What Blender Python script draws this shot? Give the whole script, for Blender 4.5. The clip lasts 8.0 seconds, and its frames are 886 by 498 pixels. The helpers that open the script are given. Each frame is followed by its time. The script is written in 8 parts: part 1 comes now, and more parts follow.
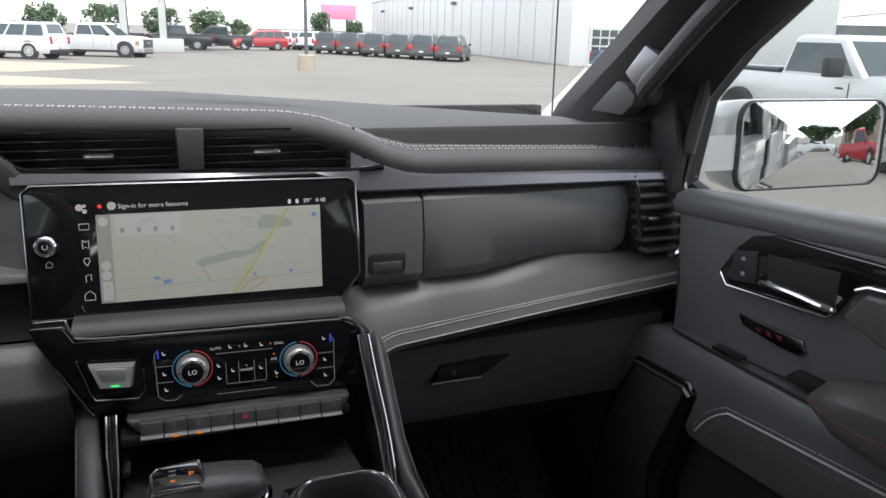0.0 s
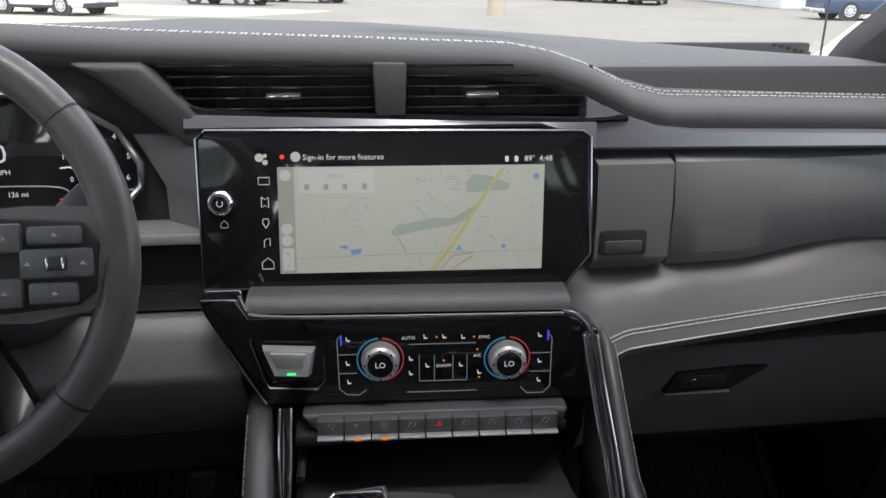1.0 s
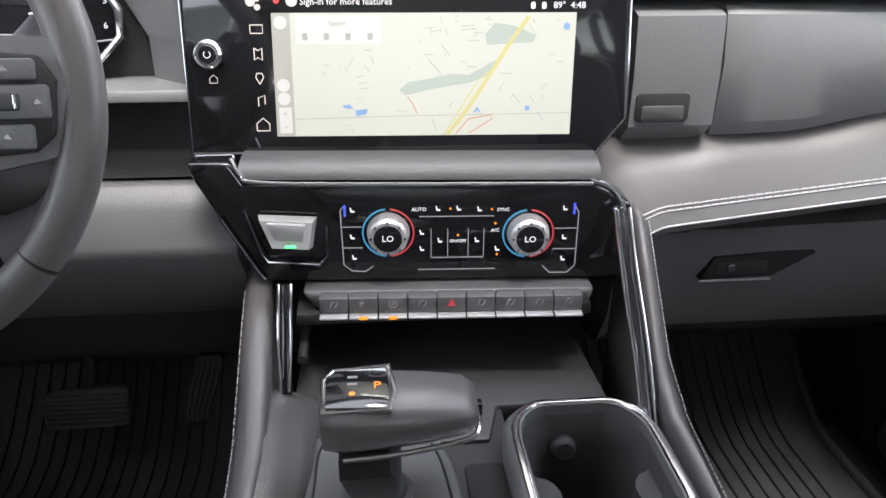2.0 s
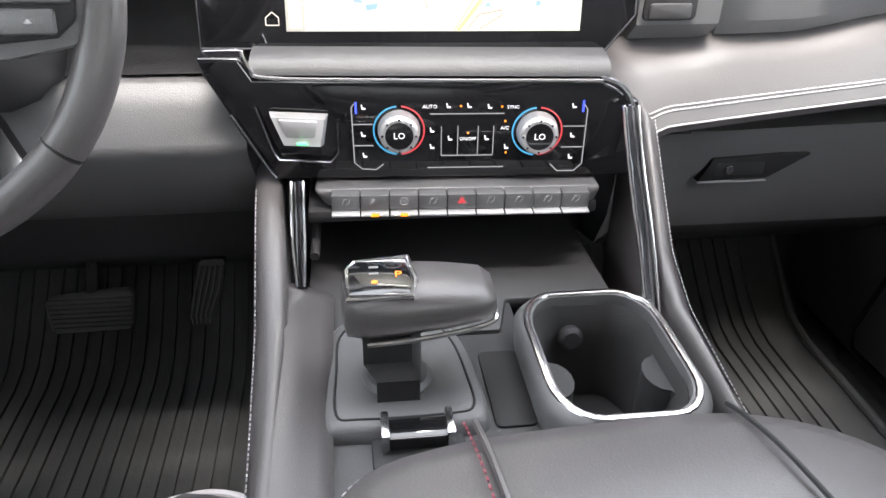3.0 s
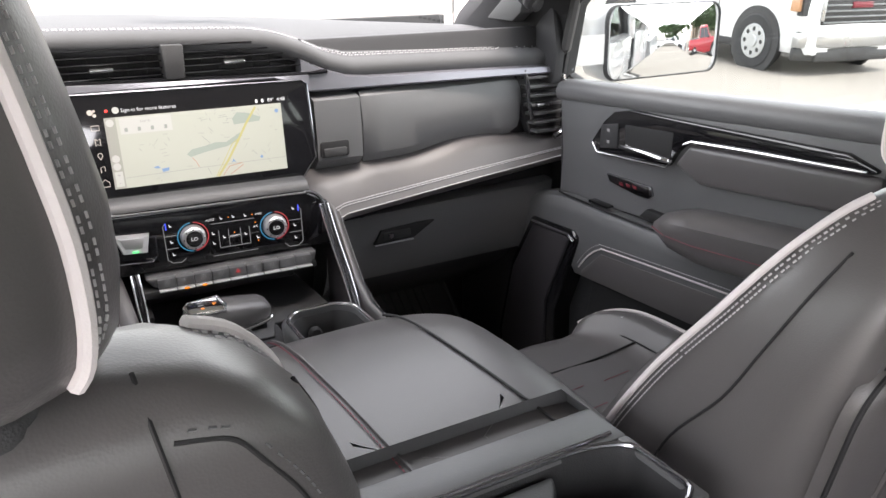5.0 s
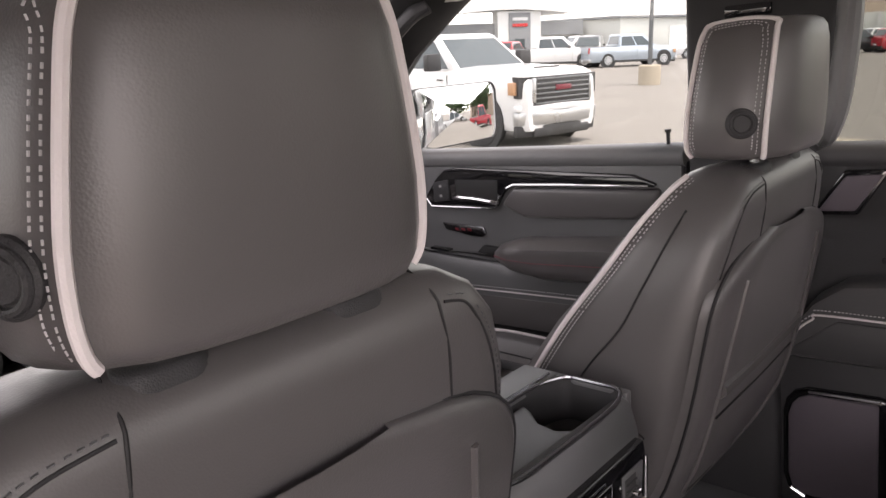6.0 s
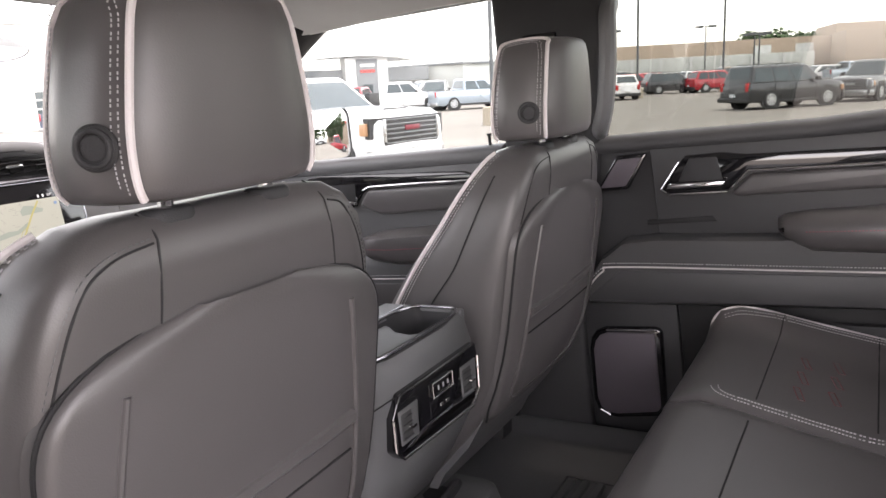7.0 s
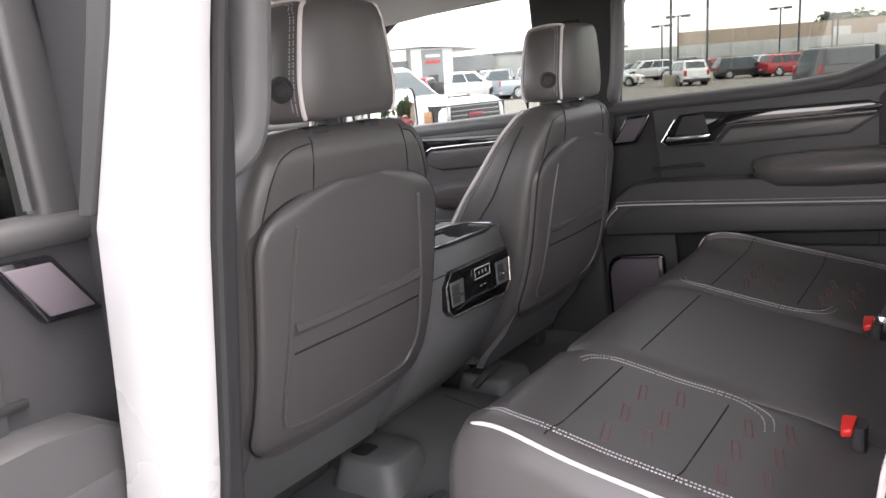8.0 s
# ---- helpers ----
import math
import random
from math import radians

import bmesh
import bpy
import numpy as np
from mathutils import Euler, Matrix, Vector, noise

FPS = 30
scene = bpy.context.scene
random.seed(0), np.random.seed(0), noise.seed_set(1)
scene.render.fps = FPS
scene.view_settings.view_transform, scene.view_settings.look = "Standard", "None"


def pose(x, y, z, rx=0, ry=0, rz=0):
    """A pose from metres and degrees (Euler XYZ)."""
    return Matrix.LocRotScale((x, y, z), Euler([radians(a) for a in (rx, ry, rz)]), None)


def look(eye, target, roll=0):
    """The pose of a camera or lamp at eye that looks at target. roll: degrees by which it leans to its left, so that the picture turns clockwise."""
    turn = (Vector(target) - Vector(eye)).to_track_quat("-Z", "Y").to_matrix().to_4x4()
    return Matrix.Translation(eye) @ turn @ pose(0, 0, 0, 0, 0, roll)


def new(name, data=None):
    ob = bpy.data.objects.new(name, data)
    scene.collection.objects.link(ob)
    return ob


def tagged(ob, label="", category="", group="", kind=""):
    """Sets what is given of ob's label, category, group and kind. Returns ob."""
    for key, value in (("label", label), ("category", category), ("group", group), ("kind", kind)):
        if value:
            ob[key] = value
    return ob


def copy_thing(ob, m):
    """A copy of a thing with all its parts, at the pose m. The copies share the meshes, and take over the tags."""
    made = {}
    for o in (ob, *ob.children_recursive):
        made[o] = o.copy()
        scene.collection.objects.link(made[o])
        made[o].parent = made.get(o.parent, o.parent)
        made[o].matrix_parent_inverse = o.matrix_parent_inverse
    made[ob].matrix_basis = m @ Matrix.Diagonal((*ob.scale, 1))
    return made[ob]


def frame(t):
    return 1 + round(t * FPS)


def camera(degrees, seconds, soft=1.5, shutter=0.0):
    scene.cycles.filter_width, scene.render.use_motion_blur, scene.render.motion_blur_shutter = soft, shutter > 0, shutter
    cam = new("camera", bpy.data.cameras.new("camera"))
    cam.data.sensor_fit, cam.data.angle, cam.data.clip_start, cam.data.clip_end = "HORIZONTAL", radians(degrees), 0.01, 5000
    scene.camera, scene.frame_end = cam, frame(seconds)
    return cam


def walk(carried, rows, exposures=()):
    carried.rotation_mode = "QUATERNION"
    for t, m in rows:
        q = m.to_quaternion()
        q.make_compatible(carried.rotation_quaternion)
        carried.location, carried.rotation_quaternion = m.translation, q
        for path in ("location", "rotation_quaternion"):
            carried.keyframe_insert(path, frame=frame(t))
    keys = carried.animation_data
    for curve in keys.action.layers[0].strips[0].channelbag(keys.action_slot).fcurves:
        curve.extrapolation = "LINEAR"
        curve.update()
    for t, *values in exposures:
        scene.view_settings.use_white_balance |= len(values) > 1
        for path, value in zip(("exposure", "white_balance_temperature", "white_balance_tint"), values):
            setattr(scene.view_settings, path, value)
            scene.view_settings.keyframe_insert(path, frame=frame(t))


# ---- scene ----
cam = camera(61.1, 8.0)
PATH = [
    (0, (-0.086, -0.151, 1.906), (0.616, 1.638, 1.352), 1.58),
    (0.5, (-0.092, -0.003, 1.877), (0.307, 1.861, 1.270), 1.01),
    (1, (-0.086, 0.096, 1.864), (0.157, 1.957, 1.172), 0.64),
    (1.5, (-0.061, 0.137, 1.831), (0.105, 1.966, 1.039), 0.20),
    (2, (-0.068, 0.156, 1.792), (0.103, 1.926, 0.876), 0.53),
    (2.2, (-0.076, 0.162, 1.779), (0.116, 1.902, 0.811), 0.94),
    (3.3, (-0.109, 0.096, 1.778), (0.158, 1.739, 0.669), 1.80),
    (3.5, (-0.105, 0.046, 1.806), (0.247, 1.702, 0.742), 2.31),
    (4, (-0.081, -0.168, 1.870), (0.408, 1.539, 0.949), 1.57),
    (4.2, (-0.098, -0.250, 1.871), (0.428, 1.468, 0.994), 1.06),
    (5.3, (-0.363, -0.452, 1.964), (0.732, 1.069, 1.265), -0.05),
    (5.5, (-0.425, -0.459, 1.971), (0.788, 0.996, 1.329), -0.60),
    (6, (-0.605, -0.484, 1.924), (0.840, 0.792, 1.390), -2.11),
    (6.5, (-0.753, -0.561, 1.906), (0.876, 0.477, 1.387), -2.90),
    (7, (-0.875, -0.674, 1.873), (0.811, 0.310, 1.436), -2.70),
    (7.5, (-1.055, -0.819, 1.849), (0.570, 0.275, 1.445), -2.85),
    (8, (-1.277, -0.966, 1.841), (0.311, 0.163, 1.389), -3.85),
]
# The truck stands a little nose-down on the lot: all of it is laid out level and turned by TRUCK.
PIVOT = Vector((0, 0.8, 1.4))
TRUCK = Matrix.Translation(PIVOT) @ Matrix.Rotation(radians(-3.0), 4, "X") @ Matrix.Translation(-PIVOT)
SCREEN_TURN = TRUCK @ Matrix.Translation((-0.0165, 0.874, 1.545)) @ Matrix.Rotation(radians(-2.7), 4, "Z") @ Matrix.Rotation(radians(-9.0), 4, "X") @ Matrix.Translation((0.0165, -0.874, -1.545))
STACK_TURN = TRUCK @ Matrix.Translation((0, 0.822, 1.457)) @ Matrix.Rotation(radians(-3.0), 4, "Z") @ Matrix.Translation((0.003, -0.822, -1.457))
DOOR_TURN = TRUCK @ Matrix.Translation((0, 0.6, 1.545)) @ Matrix.Rotation(radians(-1.8), 4, "X") @ Matrix.Translation((0, -0.6, -1.540))
walk(cam, [(t, look(eye, target, roll)) for t, eye, target, roll in PATH],
     exposures=[(0, 2.7, 6500, 12), (0.5, 2.8, 6500, 12), (1.0, 3.0, 6500, 12), (1.5, 3.45, 6550, 13), (2.0, 4.3, 6600, 14), (2.2, 4.55, 6650, 12), (3.3, 5.0, 6800, 14), (4.2, 4.85, 6850, 13), (5.3, 3.75, 7000, 18), (6.0, 3.43, 7400, 24), (6.5, 3.65, 7400, 24), (7.0, 3.9, 7100, 21), (7.5, 3.9, 7050, 20), (8.0, 3.6, 7000, 18)])

# ---- light ----
world = bpy.data.worlds.new("sky")
scene.world = world
world.use_nodes = True
wn = world.node_tree.nodes
sky = wn.new("ShaderNodeTexSky")
sky.sky_type, sky.sun_disc, sky.sun_elevation, sky.sun_rotation = "NISHITA", False, radians(71), radians(166)
sky.dust_density, sky.air_density, sky.ozone_density = 1.0, 1.0, 1.0
haze = wn.new("ShaderNodeHueSaturation")
haze.inputs["Saturation"].default_value = 0.22
world.node_tree.links.new(sky.outputs["Color"], haze.inputs["Color"])
world.node_tree.links.new(haze.outputs["Color"], wn["Background"].inputs["Color"])
wn["Background"].inputs["Strength"].default_value = 0.15
sun = new("sun", bpy.data.lights.new("sun", "SUN"))
sun.data.energy, sun.data.angle, sun.data.color = 0.7, radians(25), (1.0, 0.96, 0.9)
sun.matrix_world = look((4, -16, 48), (0, 0, 0))


# ---- materials ----
def material(name, color, rough=0.5, metal=0.0, grain=0.0, size=400.0, bump=0.0, vary=0.15, spec=0.5, coat=0.0, patch=3.0, rand=0.0):
    """A surface with fine grain relief and slow changes of tone; size is grains a metre."""
    m = bpy.data.materials.new(name)
    m.use_nodes = True
    nt = m.node_tree
    b = nt.nodes["Principled BSDF"]
    b.inputs["Roughness"].default_value, b.inputs["Metallic"].default_value = rough, metal
    b.inputs["Specular IOR Level"].default_value, b.inputs["Coat Weight"].default_value = spec, coat
    co = nt.nodes.new("ShaderNodeTexCoord")
    slow = nt.nodes.new("ShaderNodeTexNoise")
    slow.inputs["Scale"].default_value, slow.inputs["Detail"].default_value = patch, 4.0
    nt.links.new(co.outputs["Object"], slow.inputs["Vector"])
    fine = nt.nodes.new("ShaderNodeTexNoise")
    fine.inputs["Scale"].default_value, fine.inputs["Detail"].default_value = size, 2.0
    nt.links.new(co.outputs["Object"], fine.inputs["Vector"])
    mix = nt.nodes.new("ShaderNodeMix")
    mix.data_type = "RGBA"
    dark = [c * (1 - vary) for c in color[:3]] + [1]
    light = [min(1, c * (1 + vary)) for c in color[:3]] + [1]
    mix.inputs[6].default_value, mix.inputs[7].default_value = dark, light
    add = nt.nodes.new("ShaderNodeMath")
    add.operation = "MULTIPLY_ADD"
    nt.links.new(fine.outputs["Fac"], add.inputs[0])
    add.inputs[1].default_value = grain
    nt.links.new(slow.outputs["Fac"], add.inputs[2])
    source = add.outputs[0]
    if rand:
        info = nt.nodes.new("ShaderNodeObjectInfo")
        more = nt.nodes.new("ShaderNodeMath")
        more.operation = "MULTIPLY_ADD"
        nt.links.new(info.outputs["Random"], more.inputs[0])
        more.inputs[1].default_value = rand
        nt.links.new(source, more.inputs[2])
        source = more.outputs[0]
    nt.links.new(source, mix.inputs[0])
    nt.links.new(mix.outputs[2], b.inputs["Base Color"])
    vr = nt.nodes.new("ShaderNodeMath")
    vr.operation = "MULTIPLY_ADD"
    nt.links.new(slow.outputs["Fac"], vr.inputs[0])
    vr.inputs[1].default_value, vr.inputs[2].default_value = 0.16 * rough, rough - 0.08 * rough
    nt.links.new(vr.outputs[0], b.inputs["Roughness"])
    if bump:
        bp = nt.nodes.new("ShaderNodeBump")
        bp.inputs["Strength"].default_value, bp.inputs["Distance"].default_value = bump, 0.0006
        vo = nt.nodes.new("ShaderNodeTexVoronoi")
        vo.inputs["Scale"].default_value = size
        nt.links.new(co.outputs["Object"], vo.inputs["Vector"])
        nt.links.new(vo.outputs["Distance"], bp.inputs["Height"])
        nt.links.new(bp.outputs["Normal"], b.inputs["Normal"])
    return m


def glass(name, tint, rough=0.0):
    m = bpy.data.materials.new(name)
    m.use_nodes = True
    nt = m.node_tree
    nt.nodes.remove(nt.nodes["Principled BSDF"])
    tr = nt.nodes.new("ShaderNodeBsdfTransparent")
    tr.inputs["Color"].default_value = (*tint, 1)
    gl = nt.nodes.new("ShaderNodeBsdfGlossy")
    gl.inputs["Roughness"].default_value = rough
    lw = nt.nodes.new("ShaderNodeLayerWeight")
    lw.inputs["Blend"].default_value = 0.5
    pw = nt.nodes.new("ShaderNodeMath")
    pw.operation, pw.inputs[1].default_value = "POWER", 5.0
    nt.links.new(lw.outputs["Facing"], pw.inputs[0])
    fr = nt.nodes.new("ShaderNodeMath")
    fr.operation, fr.inputs[1].default_value, fr.inputs[2].default_value = "MULTIPLY_ADD", 0.9, 0.03
    nt.links.new(pw.outputs[0], fr.inputs[0])
    mx = nt.nodes.new("ShaderNodeMixShader")
    nt.links.new(fr.outputs[0], mx.inputs[0])
    nt.links.new(tr.outputs[0], mx.inputs[1])
    nt.links.new(gl.outputs[0], mx.inputs[2])
    nt.links.new(mx.outputs[0], nt.nodes["Material Output"].inputs["Surface"])
    return m


def glowing(name, color, strength):
    m = bpy.data.materials.new(name)
    m.use_nodes = True
    b = m.node_tree.nodes["Principled BSDF"]
    b.inputs["Base Color"].default_value = (*[c * 0.2 for c in color], 1)
    b.inputs["Emission Color"].default_value, b.inputs["Emission Strength"].default_value = (*color, 1), strength
    b.inputs["Roughness"].default_value = 0.3
    return m


LEATHER = material("black leather", (0.080, 0.075, 0.076), 0.36, size=650, bump=0.16, vary=0.12, patch=5)
SOFT = material("black soft-touch plastic", (0.106, 0.107, 0.110), 0.40, size=900, bump=0.32, vary=0.1)
HARD = material("black grained plastic", (0.032, 0.032, 0.034), 0.55, size=800, bump=0.45, vary=0.15, spec=0.28)
GLOSS = material("gloss black", (0.006, 0.006, 0.007), 0.08, vary=0.1, coat=0.5)
CHROME = material("satin chrome", (0.75, 0.75, 0.76), 0.16, metal=1.0, vary=0.05)
DARKCHROME = material("dark chrome", (0.30, 0.30, 0.32), 0.2, metal=1.0, vary=0.1)
SILVER = material("satin silver", (0.50, 0.50, 0.51), 0.38, metal=0.55, size=700, vary=0.08)
DASHTOP = material("matte black dash skin", (0.070, 0.071, 0.074), 0.78, size=900, bump=0.32, vary=0.1, spec=0.12)
KEYGREY = material("satin grey switch plastic", (0.085, 0.086, 0.09), 0.42, size=800, bump=0.1, vary=0.1)
WELL = material("dark moulded liner", (0.030, 0.030, 0.031), 0.6, size=400, bump=0.2, vary=0.2)
DOORSKIN = material("black door plastic", (0.042, 0.042, 0.044), 0.48, size=850, bump=0.35, vary=0.12)
METALTRIM = material("brushed dark aluminium", (0.17, 0.17, 0.19), 0.33, metal=0.6, size=500, vary=0.2)
PIPING = material("pale grey piping", (0.60, 0.56, 0.56), 0.5, size=700, bump=0.2, vary=0.1)
THREAD = material("pale grey thread", (0.42, 0.41, 0.42), 0.7, vary=0.15)
REDTHREAD = material("dull red thread", (0.24, 0.06, 0.08), 0.7, vary=0.2)
# Near-black for seams; in cups, slots and pockets it paints the inside shade.
SEAMSHADE = material("dark seam and recess shade", (0.008, 0.008, 0.009), 0.7)
CARPET = material("black carpet", (0.034, 0.034, 0.035), 0.95, size=600, bump=0.8, vary=0.4, grain=0.6, spec=0.2)
RUBBER = material("black rubber", (0.036, 0.0365, 0.037), 0.6, size=300, bump=0.2, vary=0.3)
# Headliner set very pale so that it bounces daylight into the cab.
HEADLINER = material("pale woven headliner for bounce light", (0.72, 0.715, 0.70), 0.95, size=900, bump=0.4, vary=0.2, spec=0.2)
WHITEPAINT = material("white car paint", (0.41, 0.41, 0.415), 0.28, vary=0.03, coat=0.8)
GLASS = glass("car glass", (0.62, 0.645, 0.64))
TINTED = glass("tinted glass", (0.40, 0.42, 0.405))
MIRROR = material("mirror", (0.9, 0.9, 0.9), 0.01, metal=1.0, vary=0.0)
ASPHALT = material("worn asphalt", (0.160, 0.147, 0.132), 0.9, size=60, bump=0.4, vary=0.25, grain=0.5, patch=0.25, spec=0.3)
CONCRETE = material("pale concrete", (0.33, 0.285, 0.225), 0.9, size=60, bump=0.3, vary=0.12, grain=0.4, patch=0.4, spec=0.3)


# ---- mesh helpers ----
def part(name, bm, mat, parent=None, label="", sharp=32.0, smooth=True):
    """Links a bmesh as one mesh object under a thing or a part."""
    bmesh.ops.recalc_face_normals(bm, faces=bm.faces)
    me = bpy.data.meshes.new(name)
    if smooth:
        for f in bm.faces:
            f.smooth = True
        for e in bm.edges:
            if len(e.link_faces) == 2 and e.calc_face_angle(0) > radians(sharp):
                e.smooth = False
    bm.to_mesh(me)
    bm.free()
    me.materials.append(mat)
    ob = new(name, me)
    if parent is not None:
        ob.parent = parent
    if label:
        ob["label"] = label
    return ob


def thing(name, label, category, group="", kind="", at=None):
    ob = new(name)
    ob.empty_display_size = 0.1
    ob.matrix_world = TRUCK if at is None else at
    return tagged(ob, label, category, group, kind)


def solo(name, bm, mat, label, category, group="", kind="", at=None):
    """A thing of one mesh."""
    ob = part(name, bm, mat)
    ob.matrix_world = TRUCK if at is None else at
    return tagged(ob, label, category, group, kind)


def bevelled(bm, width, segments=2, angle=40.0):
    bmesh.ops.recalc_face_normals(bm, faces=bm.faces)
    edges = [e for e in bm.edges if len(e.link_faces) == 2 and e.calc_face_angle(0) > radians(angle)]
    if width > 0 and edges:
        bmesh.ops.bevel(bm, geom=edges, offset=width, segments=segments, affect="EDGES", clamp_overlap=True, profile=0.5)
    return bm


def box(lo, hi, bevel=0.003, bm=None, segments=2):
    b = bmesh.new()
    bmesh.ops.create_cube(b, size=1)
    for v in b.verts:
        v.co = Vector([lo[k] + (v.co[k] + 0.5) * (hi[k] - lo[k]) for k in range(3)])
    bevelled(b, bevel, segments)
    return b if bm is None else join(bm, b)


def join(bm, other):
    me = bpy.data.meshes.new("join")
    other.to_mesh(me)
    other.free()
    bm.from_mesh(me)
    bpy.data.meshes.remove(me)
    return bm


def put(axis, u, v, w):
    """A point with u, v across the axis and w along it."""
    return {"x": (w, u, v), "y": (u, w, v), "z": (u, v, w)}[axis]


def prism(outline, axis, a, b, bevel=0.003, bm=None, segments=2):
    """An outline (u, v) drawn out along an axis from a to b."""
    m = bmesh.new()
    rings = [[m.verts.new(put(axis, u, v, w)) for u, v in outline] for w in (a, b)]
    n = len(outline)
    m.faces.new(rings[0])
    m.faces.new(rings[1])
    for k in range(n):
        m.faces.new((rings[0][k], rings[0][(k + 1) % n], rings[1][(k + 1) % n], rings[1][k]))
    bevelled(m, bevel, segments)
    return m if bm is None else join(bm, m)


def loft(rings, closed=True, caps=True, bm=None):
    """A skin over rings of equally many points."""
    m = bmesh.new()
    vs = [[m.verts.new(p) for p in ring] for ring in rings]
    n = len(rings[0])
    for r0, r1 in zip(vs, vs[1:]):
        for k in range(n if closed else n - 1):
            m.faces.new((r0[k], r0[(k + 1) % n], r1[(k + 1) % n], r1[k]))
    if caps and closed:
        m.faces.new(vs[0])
        m.faces.new(vs[-1])
    return m if bm is None else join(bm, m)


def rounded(w, h, r, n=5, cx=0.0, cy=0.0):
    """The outline of a rounded rectangle of size w, h about cx, cy."""
    out = []
    r = min(r, w / 2 - 1e-4, h / 2 - 1e-4)
    for k, (sx, sy) in enumerate(((1, 1), (-1, 1), (-1, -1), (1, -1))):
        for j in range(n + 1):
            a = (k + j / n) * math.pi / 2
            out.append((cx + sx * (w / 2 - r) + r * math.cos(a), cy + sy * (h / 2 - r) + r * math.sin(a)))
    return out


def smooth_line(points, steps=6, closed=False):
    """A Catmull-Rom line through points."""
    p = [Vector(q) for q in points]
    n, out = len(p), []
    for k in range(n if closed else n - 1):
        a, b, c, d = (p[(k + j) % n] if closed else p[min(max(k + j, 0), n - 1)] for j in (-1, 0, 1, 2))
        for s in range(steps):
            t = s / steps
            out.append(0.5 * (2 * b + (c - a) * t + (2 * a - 5 * b + 4 * c - d) * t * t + (3 * b - a - 3 * c + d) * t ** 3))
    if not closed:
        out.append(p[-1])
    return out


def tube(points, r, sides=8, closed=False, bm=None, flat=1.0):
    """A round (or flattened) cord along points."""
    pts = [Vector(q) for q in points]
    n, rings, side = len(pts), [], None
    for k, q in enumerate(pts):
        a = pts[(k - 1) % n] if closed or k else q
        b = pts[(k + 1) % n] if closed or k < n - 1 else q
        d = (b - a).normalized()
        ref = Vector((0, 0, 1)) if abs(d.z) < 0.9 else Vector((1, 0, 0))
        if side is not None:
            side = (side - d * side.dot(d)).normalized()
        else:
            side = d.cross(ref).normalized()
        up = side.cross(d)
        rings.append([q + r * (math.cos(t) * side + flat * math.sin(t) * up) for t in (2 * math.pi * j / sides for j in range(sides))])
    if closed:
        rings.append(rings[0])
    return loft(rings, caps=not closed, bm=bm)


def stitches(points, step=0.007, r=0.0008, bm=None):
    """Short threads along a line, each its own little stick."""
    bm = bm or bmesh.new()
    pts = [Vector(q) for q in points]
    left, seg = 0.0, step * 0.62
    for a, b in zip(pts, pts[1:]):
        length = (b - a).length
        if length < 1e-6:
            continue
        d = (b - a) / length
        s = left
        while s + seg < length:
            p, q = a + d * s, a + d * (s + seg)
            side = d.cross(Vector((0.3, 0.2, 0.93))).normalized() * r
            up = d.cross(side).normalized() * r
            vs = [bm.verts.new(e + o) for e in (p, q) for o in (side, up, -side, -up)]
            for k in range(4):
                bm.faces.new((vs[k], vs[(k + 1) % 4], vs[4 + (k + 1) % 4], vs[4 + k]))
            s += step
        left = max(0.0, s - length) if s > 0 else 0.0
    return bm


def disc(center, axis, r, depth, n=32, bevel=0.0, bm=None, r2=None):
    """A round slab from center outwards along the axis vector."""
    c, d = Vector(center), Vector(axis).normalized()
    s = d.cross(Vector((0, 0, 1)) if abs(d.z) < 0.9 else Vector((1, 0, 0))).normalized()
    u = s.cross(d)
    r2 = r if r2 is None else r2
    ring = lambda w, rr: [c + d * w + rr * (math.cos(a) * s + math.sin(a) * u) for a in (2 * math.pi * k / n for k in range(n))]
    rings = [ring(0, r), ring(depth - bevel, r2), ring(depth, r2 - bevel)] if bevel else [ring(0, r), ring(depth, r2)]
    return loft(rings, bm=bm)


def lettering(name, words, size, at, mat, parent, turn=None, depth=0.0002, align="CENTER"):
    """Words in the built-in font as a thin mesh; by default they stand facing backwards (-y)."""
    cu = bpy.data.curves.new(name, "FONT")
    cu.body, cu.size, cu.extrude, cu.align_x, cu.align_y, cu.resolution_u = words, size, depth, align, "CENTER", 2
    tmp = new(name, cu)
    bpy.context.view_layer.update()
    me = bpy.data.meshes.new_from_object(tmp.evaluated_get(bpy.context.evaluated_depsgraph_get()))
    bpy.data.objects.remove(tmp)
    bpy.data.curves.remove(cu)
    me.transform(Matrix.Translation(at) @ (turn or Matrix.Rotation(radians(90), 4, "X")))
    me.materials.clear()
    me.materials.append(mat)
    ob = new(name, me)
    ob.parent = parent
    return ob


def strip(points, w, y, bm=None):
    """A flat ribbon of width w on the plane y through (x, z) points."""
    bm = bm or bmesh.new()
    pts = [Vector((p[0], p[1])) for p in points]
    rows = []
    for k, p in enumerate(pts):
        d = (pts[min(k + 1, len(pts) - 1)] - pts[max(k - 1, 0)]).normalized()
        n = Vector((-d.y, d.x)) * w / 2
        rows.append((bm.verts.new((p.x + n.x, y, p.y + n.y)), bm.verts.new((p.x - n.x, y, p.y - n.y))))
    for a, b in zip(rows, rows[1:]):
        bm.faces.new((a[0], a[1], b[1], b[0]))
    return bm


def patch(points, y, bm=None):
    bm = bm or bmesh.new()
    bm.faces.new([bm.verts.new((x, y, z)) for x, z in points])
    return bm


def mirrored(bm):
    bmesh.ops.scale(bm, vec=(-1, 1, 1), verts=bm.verts)
    bmesh.ops.reverse_faces(bm, faces=bm.faces)
    return bm


